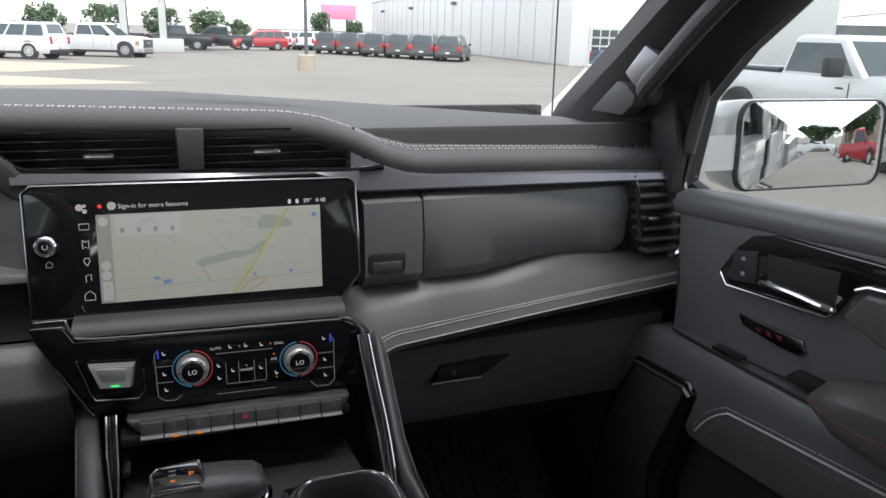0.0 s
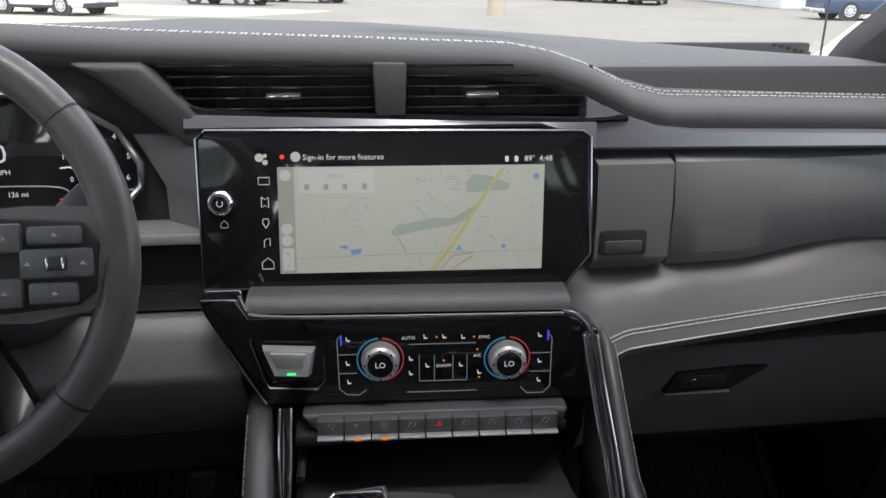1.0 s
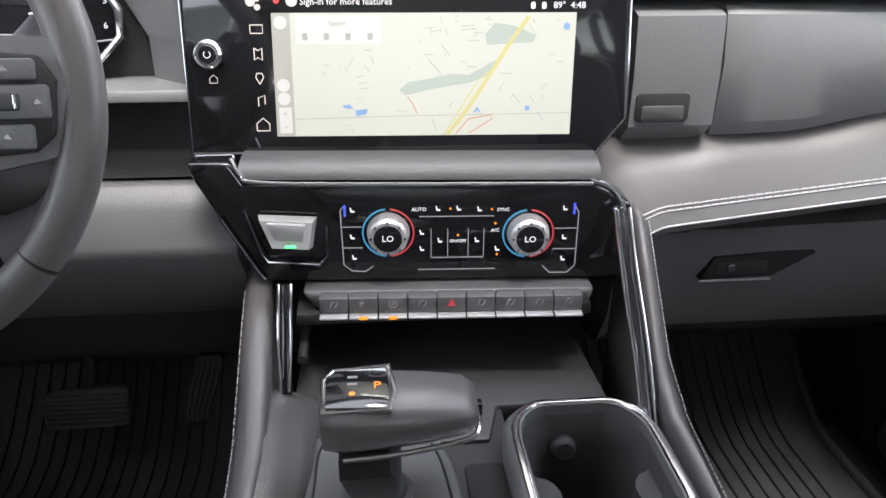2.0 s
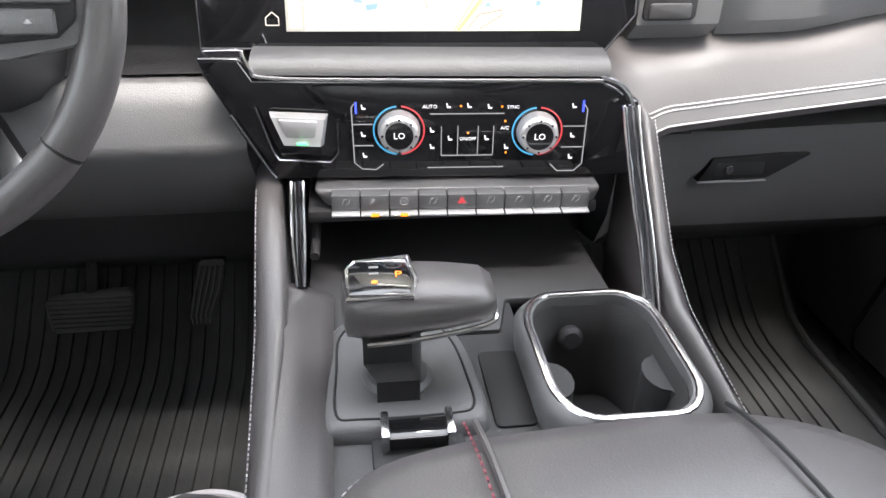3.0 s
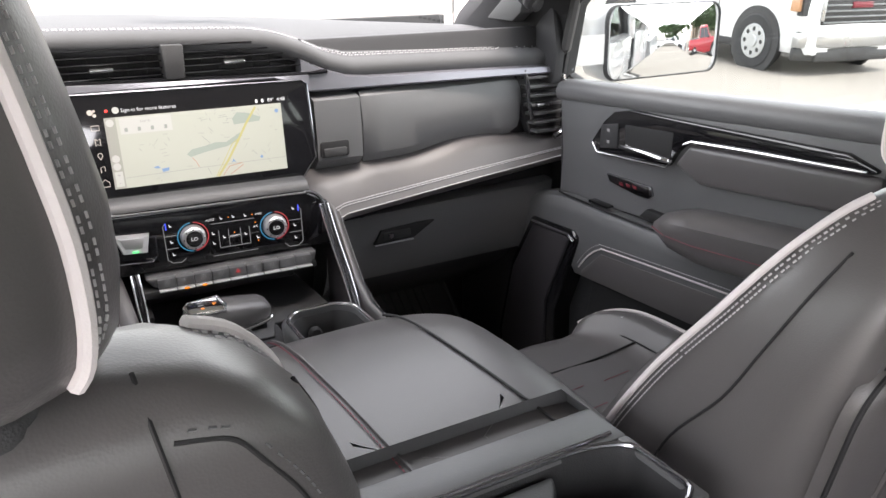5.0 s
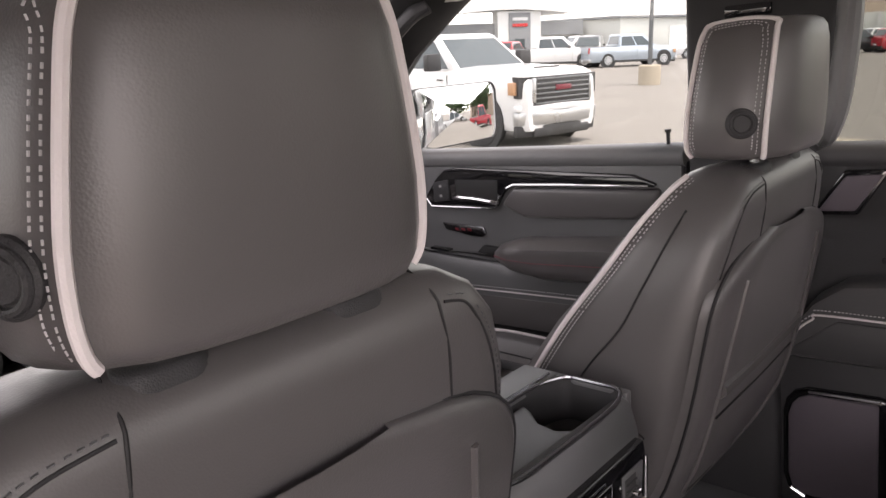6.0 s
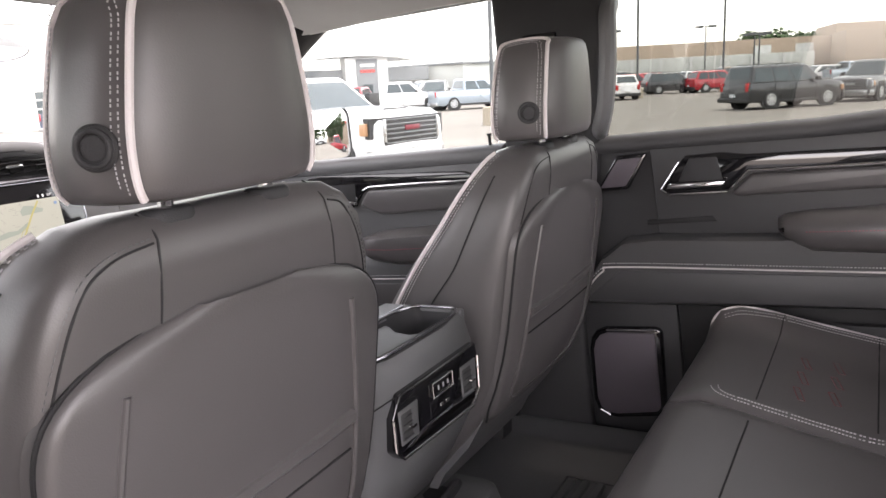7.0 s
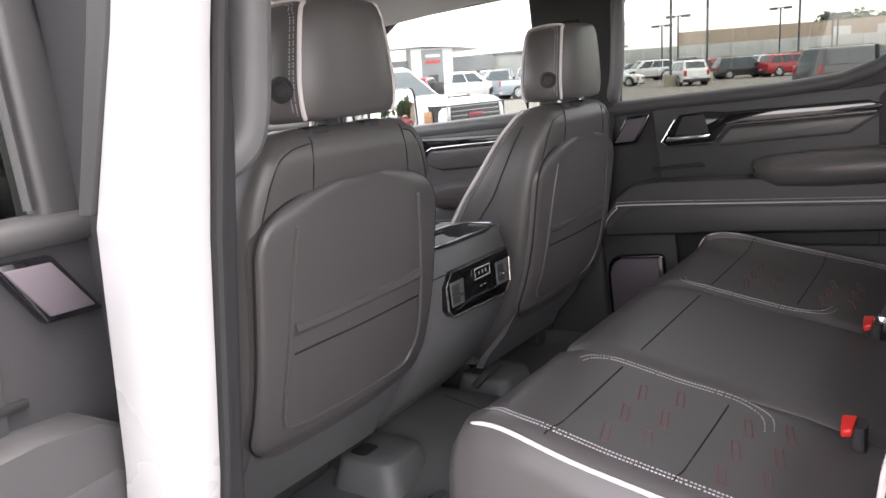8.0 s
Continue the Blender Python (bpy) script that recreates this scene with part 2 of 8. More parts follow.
# ---- dashboard ----
def section(x, table):
    """Linear reading of a table of (x, value)."""
    return float(np.interp(x, [a for a, _ in table], [b for _, b in table]))


LIP_Z = [(-0.80, 1.775), (-0.62, 1.80), (-0.44, 1.80), (-0.31, 1.792), (0.10, 1.779), (0.15, 1.770), (0.20, 1.752), (0.25, 1.727), (0.30, 1.714), (0.57, 1.708), (0.82, 1.700)]
LIP_Y = [(-0.80, 0.97), (-0.62, 0.92), (-0.31, 0.925), (0.20, 0.925), (0.30, 0.935), (0.57, 0.945), (0.82, 0.955)]
FAR_Z = [(-0.80, 1.80), (-0.31, 1.822), (-0.05, 1.816), (0.27, 1.796), (0.51, 1.778), (0.82, 1.758)]


def dash_top():
    rings = []
    for x in [-0.80, -0.72, -0.62, -0.53, -0.44, -0.36, -0.31, -0.2, -0.05, 0.08, 0.12, 0.15, 0.18, 0.20, 0.225, 0.25, 0.275, 0.30, 0.36, 0.45, 0.57, 0.68, 0.76, 0.815, 0.845]:
        y, z, f = section(x, LIP_Y), section(x, LIP_Z), section(x, FAR_Z)
        far = 1.36 - 0.10 * (x / 0.8) ** 2
        prof = [(y + 0.10, z - 0.028), (y + 0.02, z - 0.024), (y + 0.004, z - 0.014), (y, z), (y + 0.006, z + 0.010), (y + 0.018, z + 0.016)]
        for k in range(1, 7):
            s = k / 6
            prof.append((y + 0.018 + (far - y - 0.018) * s, z + 0.016 + (f - z - 0.016) * (1 - (1 - s) ** 2.2)))
        prof += [(far + 0.03, f - 0.04), (far + 0.03, f - 0.15)]
        rings.append([(x, a, b) for a, b in prof])
    return loft(rings, closed=False)


dash = thing("dashboard", "black soft-touch truck dashboard with pale double stitching", "dashboard")
pad = part("top_pad", dash_top(), DASHTOP, dash, "black stitched upper pad", sharp=60)
lines = bmesh.new()
for off, lift in ((0.030, 0.0195), (0.040, 0.0215)):
    line = []
    for k in range(120):
        x = -0.78 + 1.50 * k / 119
        y = section(x, LIP_Y)
        line.append((x, y + off + (0.10 * max(0, (x - 0.66) / 0.06) ** 1.5 if x > 0.66 else 0), 0))
    out = []
    for x, y, _ in line:
        yl, z, f = section(x, LIP_Y), section(x, LIP_Z), section(x, FAR_Z)
        far = 1.36 - 0.10 * (x / 0.8) ** 2
        s = (y - yl - 0.018) / (far - yl - 0.018)
        out.append((x, y, z + 0.016 + (f - z - 0.016) * (1 - (1 - s) ** 2.2) + 0.001))
    stitches(out, 0.005, 0.0008, lines)
part("stitching", lines, THREAD, pad, "pale grey double stitching", smooth=False)

# the body behind everything: closes the dashboard down to the footwells
core = prism([(0.99, 1.77), (1.32, 1.74), (1.40, 1.30), (1.20, 1.10), (1.06, 1.20), (0.985, 1.40)], "x", -0.80, 0.835, 0.01)
part("carrier", core, HARD, dash)

# centre air vents
vents = part("vent_recess", prism([(-0.300, 1.772), (-0.240, 1.724), (0.236, 1.712), (0.205, 1.745), (0.14, 1.772), (0.05, 1.780)], "y", 0.955, 0.985, 0.004), HARD, dash)
frame_line = smooth_line([(-0.300, 0.925, 1.775), (-0.270, 0.922, 1.745), (-0.236, 0.92, 1.725), (-0.05, 0.918, 1.718), (0.15, 0.918, 1.712), (0.240, 0.924, 1.713)], 8)
part("vent_frame", tube(frame_line, 0.0045, 8), GLOSS, dash, "gloss black vent surround")
for row in range(5):
    z = 1.728 + 0.0115 * row
    for x0, x1 in ((-0.285 + 0.03 * (4 - row) / 4, -0.055), (-0.020, 0.215 - 0.028 * row)):
        part("vane", box((x0, 0.925, z - 0.0012), (x1, 0.950, z + 0.0012), 0.0008), GLOSS, vents)
for k in range(16):
    x = -0.262 + k * 0.031
    if abs(x + 0.038) > 0.02:
        part("rear_vane", box((x - 0.001, 0.951, 1.722), (x + 0.001, 0.962, 1.772), 0), HARD, vents)
part("vent_post", prism([(-0.056, 1.778), (-0.019, 1.777), (-0.021, 1.720), (-0.053, 1.720)], "y", 0.912, 0.96, 0.003), WELL, dash, "dark centre post")
for x in (-0.153, 0.065):
    part("vent_tab", box((x - 0.019, 0.909, 1.7385), (x + 0.019, 0.926, 1.7465), 0.003), CHROME, vents, "chrome vent tab")
# metal band below the lip
def band(x0, x1, zt, zb, y, n=14):
    rings = []
    for k in range(n + 1):
        x = x0 + (x1 - x0) * k / n
        yy = y(x)
        rings.append([(x, yy, zb(x)), (x, yy - 0.006, zb(x) + 0.004), (x, yy - 0.002, zt(x) - 0.003), (x, yy + 0.012, zt(x)), (x, yy + 0.03, zt(x)), (x, yy + 0.03, zb(x))])
    return loft(rings)


part("metal_band", band(0.19, 0.84, lambda x: section(x, LIP_Z) - 0.016, lambda x: 1.676 - 0.008 * (x - 0.19) / 0.6, lambda x: 0.925 + 0.02 * (x - 0.19)), METALTRIM, dash, "dark brushed metal band")
part("metal_band", band(-0.26, 0.20, lambda x: 1.726 - 0.014 * (x + 0.26) / 0.46, lambda x: 1.706 - 0.030 * max(0, (x - 0.15) / 0.05), lambda x: 0.915), METALTRIM, dash)
part("cheek", prism([(-0.298, 1.778), (-0.243, 1.722), (-0.236, 1.700), (-0.236, 1.672), (-0.262, 1.690), (-0.345, 1.762), (-0.375, 1.778)], "y", 0.912, 0.97, 0.010, segments=3), HARD, dash)
part("recess_wall", loft([[(-0.236, 0.912, z), (-0.256, 0.914, z), (-0.292 - 0.03 * (z > 1.69), 0.942, z), (-0.292, 0.965, z), (-0.236, 0.965, z)] for z in (1.592, 1.64, 1.70)]), SOFT, dash)

# passenger side: two lids, a padded shelf and the glove box
part("storage_lid", loft([[(x, 0.928 - 0.012 * b + 0.03 * (x - 0.2) - 0.010 * c, z) for b, c, z in ((0, -1, 1.668), (1, 0.5, 1.660), (1, 1, 1.60), (1, 0.8, 1.545), (0, -0.5, 1.524))] + [(x, 0.97, 1.524), (x, 0.97, 1.668)] for x in (0.205, 0.212, 0.26, 0.294, 0.300)]), SOFT, dash)
# The recess stands proud; its shade is painted near-black.
lat = part("latch_recess", prism(rounded(0.060, 0.032, 0.006, 4, 0.240, 1.566), "y", 0.9055, 0.93, 0.002), SEAMSHADE, dash)
part("latch", prism(rounded(0.048, 0.017, 0.004, 4, 0.240, 1.560), "y", 0.9035, 0.93, 0.002), DOORSKIN, lat)
rings = []
for k in range(19):
    x = 0.306 + (0.715 - 0.306) * k / 18
    y = 0.916 + 0.045 * ((x - 0.3) / 0.42) ** 1.3
    low = 1.528 + (0.018 * math.sin(math.pi * max(0, (x - 0.40) / 0.32)) ** 1.5 if 0.40 < x < 0.72 else 0)
    high = 1.668 - 0.004 * (x - 0.3)
    if x > 0.68:
        low += (x - 0.68) * 0.6
    end = 0.006 if k in (0, 18) else 0.0
    rings.append([(x, y + 0.016, high), (x, y + 0.003 + end, high - 0.008), (x, y - 0.006 + end, 0.5 * (high + low) + 0.01), (x, y + end, low + 0.018), (x, y + 0.014, low), (x, y + 0.06, low), (x, y + 0.06, high)])
part("storage_cover", loft(rings), SOFT, dash, "smooth black upper storage cover")

SHELF = [(0.160, 1.500, 0.852), (0.186, 1.436, 0.842), (0.24, 1.450, 0.862), (0.35, 1.455, 0.878), (0.55, 1.470, 0.892), (0.86, 1.494, 0.905)]
rings = []
for k in range(25):
    x = 0.162 + (0.842 - 0.162) * k / 24
    ze, ye = section(x, [(a, b) for a, b, _ in SHELF]), section(x, [(a, c) for a, _, c in SHELF])
    zb = 1.524 + 0.006 * (x > 0.3) + (0.020 * math.sin(math.pi * max(0, (x - 0.40) / 0.34)) ** 1.5 if 0.40 < x < 0.74 else 0)
    yb = 0.925 + 0.05 * ((x - 0.2) / 0.6)
    rings.append([(x, yb + 0.02, zb), (x, yb, zb - 0.002), (x, 0.5 * (yb + ye), zb - 0.45 * (zb - ze) + 0.004), (x, ye + 0.008, ze + 0.008), (x, ye, ze - 0.002), (x, ye + 0.004, ze - 0.014), (x, ye + 0.03, ze - 0.026), (x, yb + 0.02, ze - 0.026)])
shelf = part("padded_shelf", loft(rings), LEATHER, dash, "black leather-wrapped shelf with pale stitching", sharp=50)
lines = bmesh.new()
for f in (0.02, 0.13):
    line = []
    for k in range(61):
        x = 0.192 + 0.648 * k / 60
        ze, ye = section(x, [(a, b) for a, b, _ in SHELF]), section(x, [(a, c) for a, _, c in SHELF])
        zb, yb = 1.524 + 0.006 * (x > 0.3), 0.925 + 0.05 * ((x - 0.2) / 0.6)
        ym, zm = 0.5 * (yb + ye), zb - 0.45 * (zb - ze) + 0.004
        line.append((x, ye + 0.008 + f * (ym - ye - 0.008), ze + 0.0098 + f * (zm - ze - 0.008)))
    stitches(line, 0.0042, 0.0011, lines)
    tube([(x, y, z - 0.0004) for x, y, z in line], 0.0008, 5, bm=lines)
part("stitching", lines, THREAD, shelf, "pale grey double stitching", smooth=False)
part("thread_band", tube([(0.19 + 0.65 * k / 40, section(0.19 + 0.65 * k / 40, [(a, c) for a, _, c in SHELF]) - 0.0005, section(0.19 + 0.65 * k / 40, [(a, b) for a, b, _ in SHELF]) - 0.004) for k in range(41)], 0.0013, 6), THREAD, shelf)

rings = []
for k in range(13):
    x = 0.292 + (0.79 - 0.292) * k / 12
    e = 0.004 if k in (0, 12) else 0
    zt = 1.424 + 0.012 * (x - 0.29)
    slant = 0.46 * (0.79 - x) / 0.5
    rings.append([(x - slant * (1.42 - c), b, c) for _, b, c in [(x, 0.93, zt), (x, 0.897 + e + 0.03 * (x - 0.3), zt - 0.004), (x, 0.905 + e + 0.03 * (x - 0.3), 1.37), (x, 0.925 + e + 0.03 * (x - 0.3), 1.30), (x, 0.96, 1.255), (x, 1.05, 1.23), (x, 1.05, zt)]])
glove = part("glove_box", loft(rings), SOFT, dash, "black glove box lid")
filler = part("side_filler", loft([[(x - (0.46 * (1.42 - c) if x > 0.25 else 0), b, c) for b, c in ((0.93, 1.424), (0.893, 1.42), (0.915, 1.30), (0.95, 1.24), (1.05, 1.22), (1.05, 1.42))] for x in (0.205, 0.288)]), SOFT, dash)
# Shade of the latch hollow is painted by this near-black pad.
recess = part("latch_recess", prism([(0.312, 1.351), (0.328, 1.382), (0.419, 1.386), (0.459, 1.385), (0.406, 1.354)], "y", 0.8995, 0.93, 0.002), SEAMSHADE, glove)
part("latch", prism(rounded(0.066, 0.018, 0.004, 4, 0.365, 1.368), "y", 0.898, 0.92, 0.002), HARD, recess)
part("lock", disc((0.350, 0.898, 1.368), (0, -1, 0), 0.006, 0.003, 16, 0.001), DARKCHROME, recess)
part("latch_edge", box((0.313, 0.899, 1.3490), (0.405, 0.904, 1.3520), 0.001), SILVER, recess)
for ob in (glove, filler):
    ob.location = (0.014, 0.036, -0.011)

# outer vent
vent = thing("air_vent", "black corner air vent with a chrome frame and tab", "air vent", at=TRUCK @ Matrix.Translation((-0.014, 0, 0.008)))
part("housing", prism([(0.715, 1.668), (0.822, 1.688), (0.848, 1.600), (0.848, 1.520), (0.765, 1.510), (0.735, 1.575)], "y", 0.965, 1.01, 0.004), HARD, vent)
for k in range(7):
    z = 1.530 + 0.0205 * k
    x0 = section(z, [(1.51, 0.768), (1.575, 0.742), (1.672, 0.725)])
    part("slat", box((x0, 0.940, z - 0.0035), (0.836, 0.972, z + 0.0035), 0.0015), SOFT, vent)
part("vent_tab", box((0.755, 0.930, 1.588), (0.795, 0.952, 1.596), 0.003), CHROME, vent, "chrome vent tab")
part("frame_side", tube(smooth_line([(0.718, 0.935, 1.672), (0.730, 0.938, 1.640), (0.736, 0.940, 1.600), (0.750, 0.944, 1.560)], 6), 0.005, 8), DARKCHROME, vent)
part("frame_side", tube(smooth_line([(0.812, 0.930, 1.692), (0.820, 0.926, 1.640), (0.824, 0.922, 1.580), (0.822, 0.922, 1.530), (0.800, 0.928, 1.516)], 6), 0.0075, 8), CHROME, vent, "bright chrome frame")

# defroster slots at the pad's outer end
def pad_z(x, y):
    lip, z, f = section(x, LIP_Y), section(x, LIP_Z), section(x, FAR_Z)
    t = (y - lip - 0.018) / (1.342 - 0.10 * (x / 0.8) ** 2 - lip)
    return z + 0.016 + (f - z - 0.016) * (1 - (1 - t) ** 2.2)


for k in range(4):
    x0 = 0.712 + 0.021 * k
    length = 0.052 - 0.008 * k
    rings = []
    for j in range(5):
        x, y = x0 + 0.016 * j / 4, 0.983 + length * j / 4
        w = 0.0058 if 0 < j < 4 else 0.003
        rings.append([(x - w, y, pad_z(x - w, y) - 0.004), (x - w, y, pad_z(x - w, y) + 0.0012), (x + w, y, pad_z(x + w, y) + 0.0012), (x + w, y, pad_z(x + w, y) - 0.004)])
    # Raised near-black strip paints the darkness of an open slot.
    slot = part("defroster_slot", loft(rings), SEAMSHADE, dash, "slanted slot with painted-on inside shade")
    part("slot_lip", tube([(x0 + 0.0068 + 0.016 * j / 4, 0.983 + length * j / 4, pad_z(x0 + 0.0068 + 0.016 * j / 4, 0.983 + length * j / 4) + 0.0012) for j in range(5)], 0.0016, 6), SOFT, slot)


# ---- centre screen ----
screen = thing("touch_screen", "wide gloss-black centre screen showing a pale road map", "screen", at=SCREEN_TURN)
OUT = [(-0.240, 1.709), (0.176, 1.706), (0.185, 1.699), (0.187, 1.566), (0.158, 1.531), (-0.250, 1.534), (-0.250, 1.700)]
part("bezel", prism(OUT, "y", 0.874, 0.90, 0.003, segments=3), GLOSS, screen)
part("edge_trim", tube([(x, 0.8745, z) for x, z in OUT], 0.0022, 8, closed=True), DARKCHROME, screen)
MAPLIGHT = glowing("lit map", (0.80, 0.83, 0.72), 0.030)
MAPGREEN = glowing("lit park green", (0.55, 0.63, 0.56), 0.030)
MAPROAD = glowing("lit road yellow", (0.78, 0.72, 0.28), 0.030)
MAPGREY = glowing("lit road grey", (0.50, 0.53, 0.50), 0.030)
MAPBLUE = glowing("lit water blue", (0.28, 0.48, 0.85), 0.030)
MAPRED = glowing("lit road red", (0.80, 0.30, 0.20), 0.030)
MAPSIDE = glowing("lit side bar", (0.56, 0.56, 0.50), 0.030)
MAPWHITE = glowing("lit white", (0.90, 0.91, 0.86), 0.030)
LITTEXT = glowing("lit symbol", (0.55, 0.50, 0.45), 0.075)
LITWHITE = glowing("lit white symbol", (0.80, 0.82, 0.85), 0.062)
LITORANGE = glowing("lit orange", (1.0, 0.28, 0.02), 0.075)
LITRED = glowing("lit red", (1.0, 0.05, 0.04), 0.110)
LITBLUE = glowing("lit blue", (0.06, 0.10, 1.0), 0.075)
LITGREEN = glowing("lit green", (0.05, 0.9, 0.2), 0.175)
LITCYAN = glowing("lit pale blue", (0.04, 0.24, 0.42), 0.060)
LITROSE = glowing("dim lit red", (0.50, 0.05, 0.06), 0.050)
LITDIM = glowing("dim grey symbol", (0.30, 0.31, 0.33), 0.045)
MX, MZ, MS = -0.1645, 1.6690, 0.000632   # the map's corner and its metres a step
Y0 = 0.8738


def sx(px):
    return MX + (px - 497) * MS


def sz(py):
    return MZ - (py - 307) * MS * 1.03


sheet = part("map", patch([(sx(497), sz(307)), (sx(967), sz(307)), (sx(963), sz(489)), (sx(496), sz(489))], Y0 - 0.0004), MAPLIGHT, screen, "pale lit road map", smooth=False)
part("side_bar", patch([(sx(497), sz(307)), (sx(525), sz(307)), (sx(525), sz(489)), (sx(496), sz(489))], Y0 - 0.0006), MAPSIDE, sheet, smooth=False)
part("search_box", patch([(sx(533), sz(311)), (sx(664), sz(311)), (sx(664), sz(352)), (sx(533), sz(352))], Y0 - 0.0006), MAPWHITE, sheet, smooth=False)
part("park", patch([(sx(x), sz(y)) for x, y in ((690, 420), (705, 408), (745, 402), (770, 396), (800, 398), (842, 376), (838, 396), (800, 410), (770, 414), (735, 420), (700, 428))], Y0 - 0.0005), MAPGREEN, sheet, smooth=False)
part("park", patch([(sx(x), sz(y)) for x, y in ((825, 338), (840, 322), (870, 326), (905, 340), (900, 350), (860, 352), (828, 354))], Y0 - 0.0005), MAPGREEN, sheet, smooth=False)
part("highway", strip([(sx(x), sz(y)) for x, y in ((766, 488), (800, 446), (830, 402), (860, 356), (893, 312))], 0.0038, Y0 - 0.0007), MAPROAD, sheet, smooth=False)
part("highway", strip([(sx(x), sz(y)) for x, y in ((760, 488), (792, 440), (815, 405), (846, 384))], 0.0012, Y0 - 0.0008), MAPROAD, sheet, smooth=False)
for pts in (((703, 430), (712, 442), (718, 456)), ((780, 486), (800, 464), (836, 458), (838, 464), (800, 486))):
    part("ramp", strip([(sx(x), sz(y)) for x, y in pts], 0.001, Y0 - 0.0008), MAPRED, sheet, smooth=False)
for pts in (((600, 443), (612, 441), (618, 448), (604, 447)), ((620, 450), (640, 448), (638, 456), (622, 459))):
    part("pond", patch([(sx(x), sz(y)) for x, y in pts], Y0 - 0.0006), MAPBLUE, sheet, smooth=False)
bm = bmesh.new()
rng = random.Random(4)
strip([(sx(526), sz(463)), (sx(700), sz(459)), (sx(963), sz(456))], 0.0007, Y0 - 0.0006, bm)
strip([(sx(737), sz(376)), (sx(756), sz(396)), (sx(745), sz(406))], 0.0009, Y0 - 0.0008, bm)
for k in range(58):
    x, y = rng.uniform(540, 950), rng.choice([rng.uniform(312, 350), rng.uniform(312, 400), rng.uniform(395, 485)])
    if 525 < x < 668 and y < 356:
        y += 45
    a, l = rng.choice([0.05, -0.1, 0.9, -0.9, 1.2]), rng.uniform(6, 20)
    strip([(sx(x), sz(y)), (sx(x + l * math.cos(a)), sz(y + l * math.sin(a)))], rng.uniform(0.0004, 0.0009), Y0 - 0.0006, bm)
part("minor_road", bm, MAPGREY, sheet, smooth=False)
part("position_arrow", patch([(sx(813), sz(445)), (sx(820), sz(456)), (sx(813), sz(452)), (sx(806), sz(456))], Y0 - 0.001), MAPBLUE, sheet, smooth=False)
part("map_button", disc((sx(952), Y0, sz(327)), (0, -1, 0), 0.0034, 0.0012, 20), MAPBLUE, sheet)
for py in (321, 412, 432):
    part("map_button", disc((sx(510), Y0, sz(py)), (0, -1, 0), 0.0062, 0.0010, 24), MAPWHITE, sheet)
part("map_button", patch([(sx(501), sz(445)), (sx(521), sz(445)), (sx(521), sz(484)), (sx(501), sz(484))], Y0 - 0.0009), MAPWHITE, sheet, smooth=False)
lettering("search_word", "Search", 0.0062, (sx(597), Y0 - 0.0010, sz(322)), MAPGREY, sheet)
lettering("plus_sign", "+", 0.009, (sx(511), Y0 - 0.0011, sz(455)), MAPGREY, sheet)
lettering("minus_sign", "-", 0.009, (sx(511), Y0 - 0.0011, sz(474)), MAPGREY, sheet)
for k, px in enumerate((547, 580, 613, 647)):
    part("search_symbol", prism(rounded(0.0052, 0.0066, 0.001, 2, sx(px), sz(341)), "y", Y0 - 0.0011, Y0 - 0.0006, 0), MAPGREY, sheet, smooth=False)
part("pin", disc((sx(893), Y0, sz(448)), (0, -1, 0), 0.0026, 0.0012, 16), MAPBLUE, sheet)
lettering("notice", "Sign-in for more features", 0.0088, (sx(541), Y0 - 0.0004, sz(291.5)), LITWHITE, screen, align="LEFT")
part("notice_icon", disc((sx(529), Y0, sz(290)), (0, -1, 0), 0.0055, 0.0006, 24), MAPWHITE, screen)
part("alert_icon", disc((sx(506), Y0, sz(290)), (0, -1, 0), 0.0026, 0.0006, 16), LITRED, screen)
lettering("temperature", "89°", 0.0088, (sx(940), Y0 - 0.0004, sz(297)), LITWHITE, screen)
lettering("clock", "4:48", 0.0088, (sx(969), Y0 - 0.0004, sz(297)), LITWHITE, screen)
for px in (899, 916):
    part("status_icon", prism(rounded(0.0042, 0.0066, 0.0015, 3, sx(px), sz(297)), "y", Y0 - 0.0006, Y0, 0), LITWHITE, screen, smooth=False)
part("assistant_icon", disc((sx(467), Y0, sz(291)), (0, -1, 0), 0.0046, 0.0006, 20), LITTEXT, screen)
for dx, dy, r in ((10, -3, 0.0022), (10, 8, 0.0030)):
    part("assistant_icon", disc((sx(467 + dx), Y0, sz(291 + dy)), (0, -1, 0), r, 0.0006, 16), LITTEXT, screen)


def outline_icon(pts, w=0.0011, name="menu_icon", mat=LITTEXT, y=Y0 - 0.0004, parent=screen, closed=True):
    pts = [(sx(a), sz(b)) for a, b in pts]
    return part(name, strip(pts + [pts[0]] if closed else pts, w, y), mat, parent, smooth=False)


outline_icon([(464, 324), (483, 324), (483, 336), (464, 336)])
outline_icon([(468, 357), (468, 375), (473, 371), (480, 375), (480, 357), (474, 361)])
outline_icon([(474, 410), (468, 400), (470, 394), (478, 394), (480, 400)])
outline_icon([(470, 443), (470, 430), (480, 427), (480, 440)], closed=False)
outline_icon([(465, 480), (465, 469), (475, 461), (485, 469), (485, 480)])
outline_icon([(397, 408), (397, 401), (403, 396), (409, 401), (409, 408)], 0.0007)
knob = part("power_knob", disc((sx(400), 0.876, sz(366)), (0, -1, 0), 0.0130, 0.012, 40, 0.002), CHROME, screen, "round chrome power knob")
part("ring", tube([(sx(400) + 0.0128 * math.cos(a), 0.868, sz(366) + 0.0128 * math.sin(a)) for a in np.linspace(0, 2 * math.pi, 33)[:-1]], 0.0012, 6, closed=True), DARKCHROME, knob)
part("cap", disc((sx(400), 0.8645, sz(366)), (0, -1, 0), 0.0088, 0.0015, 32, 0.0006), GLOSS, knob)
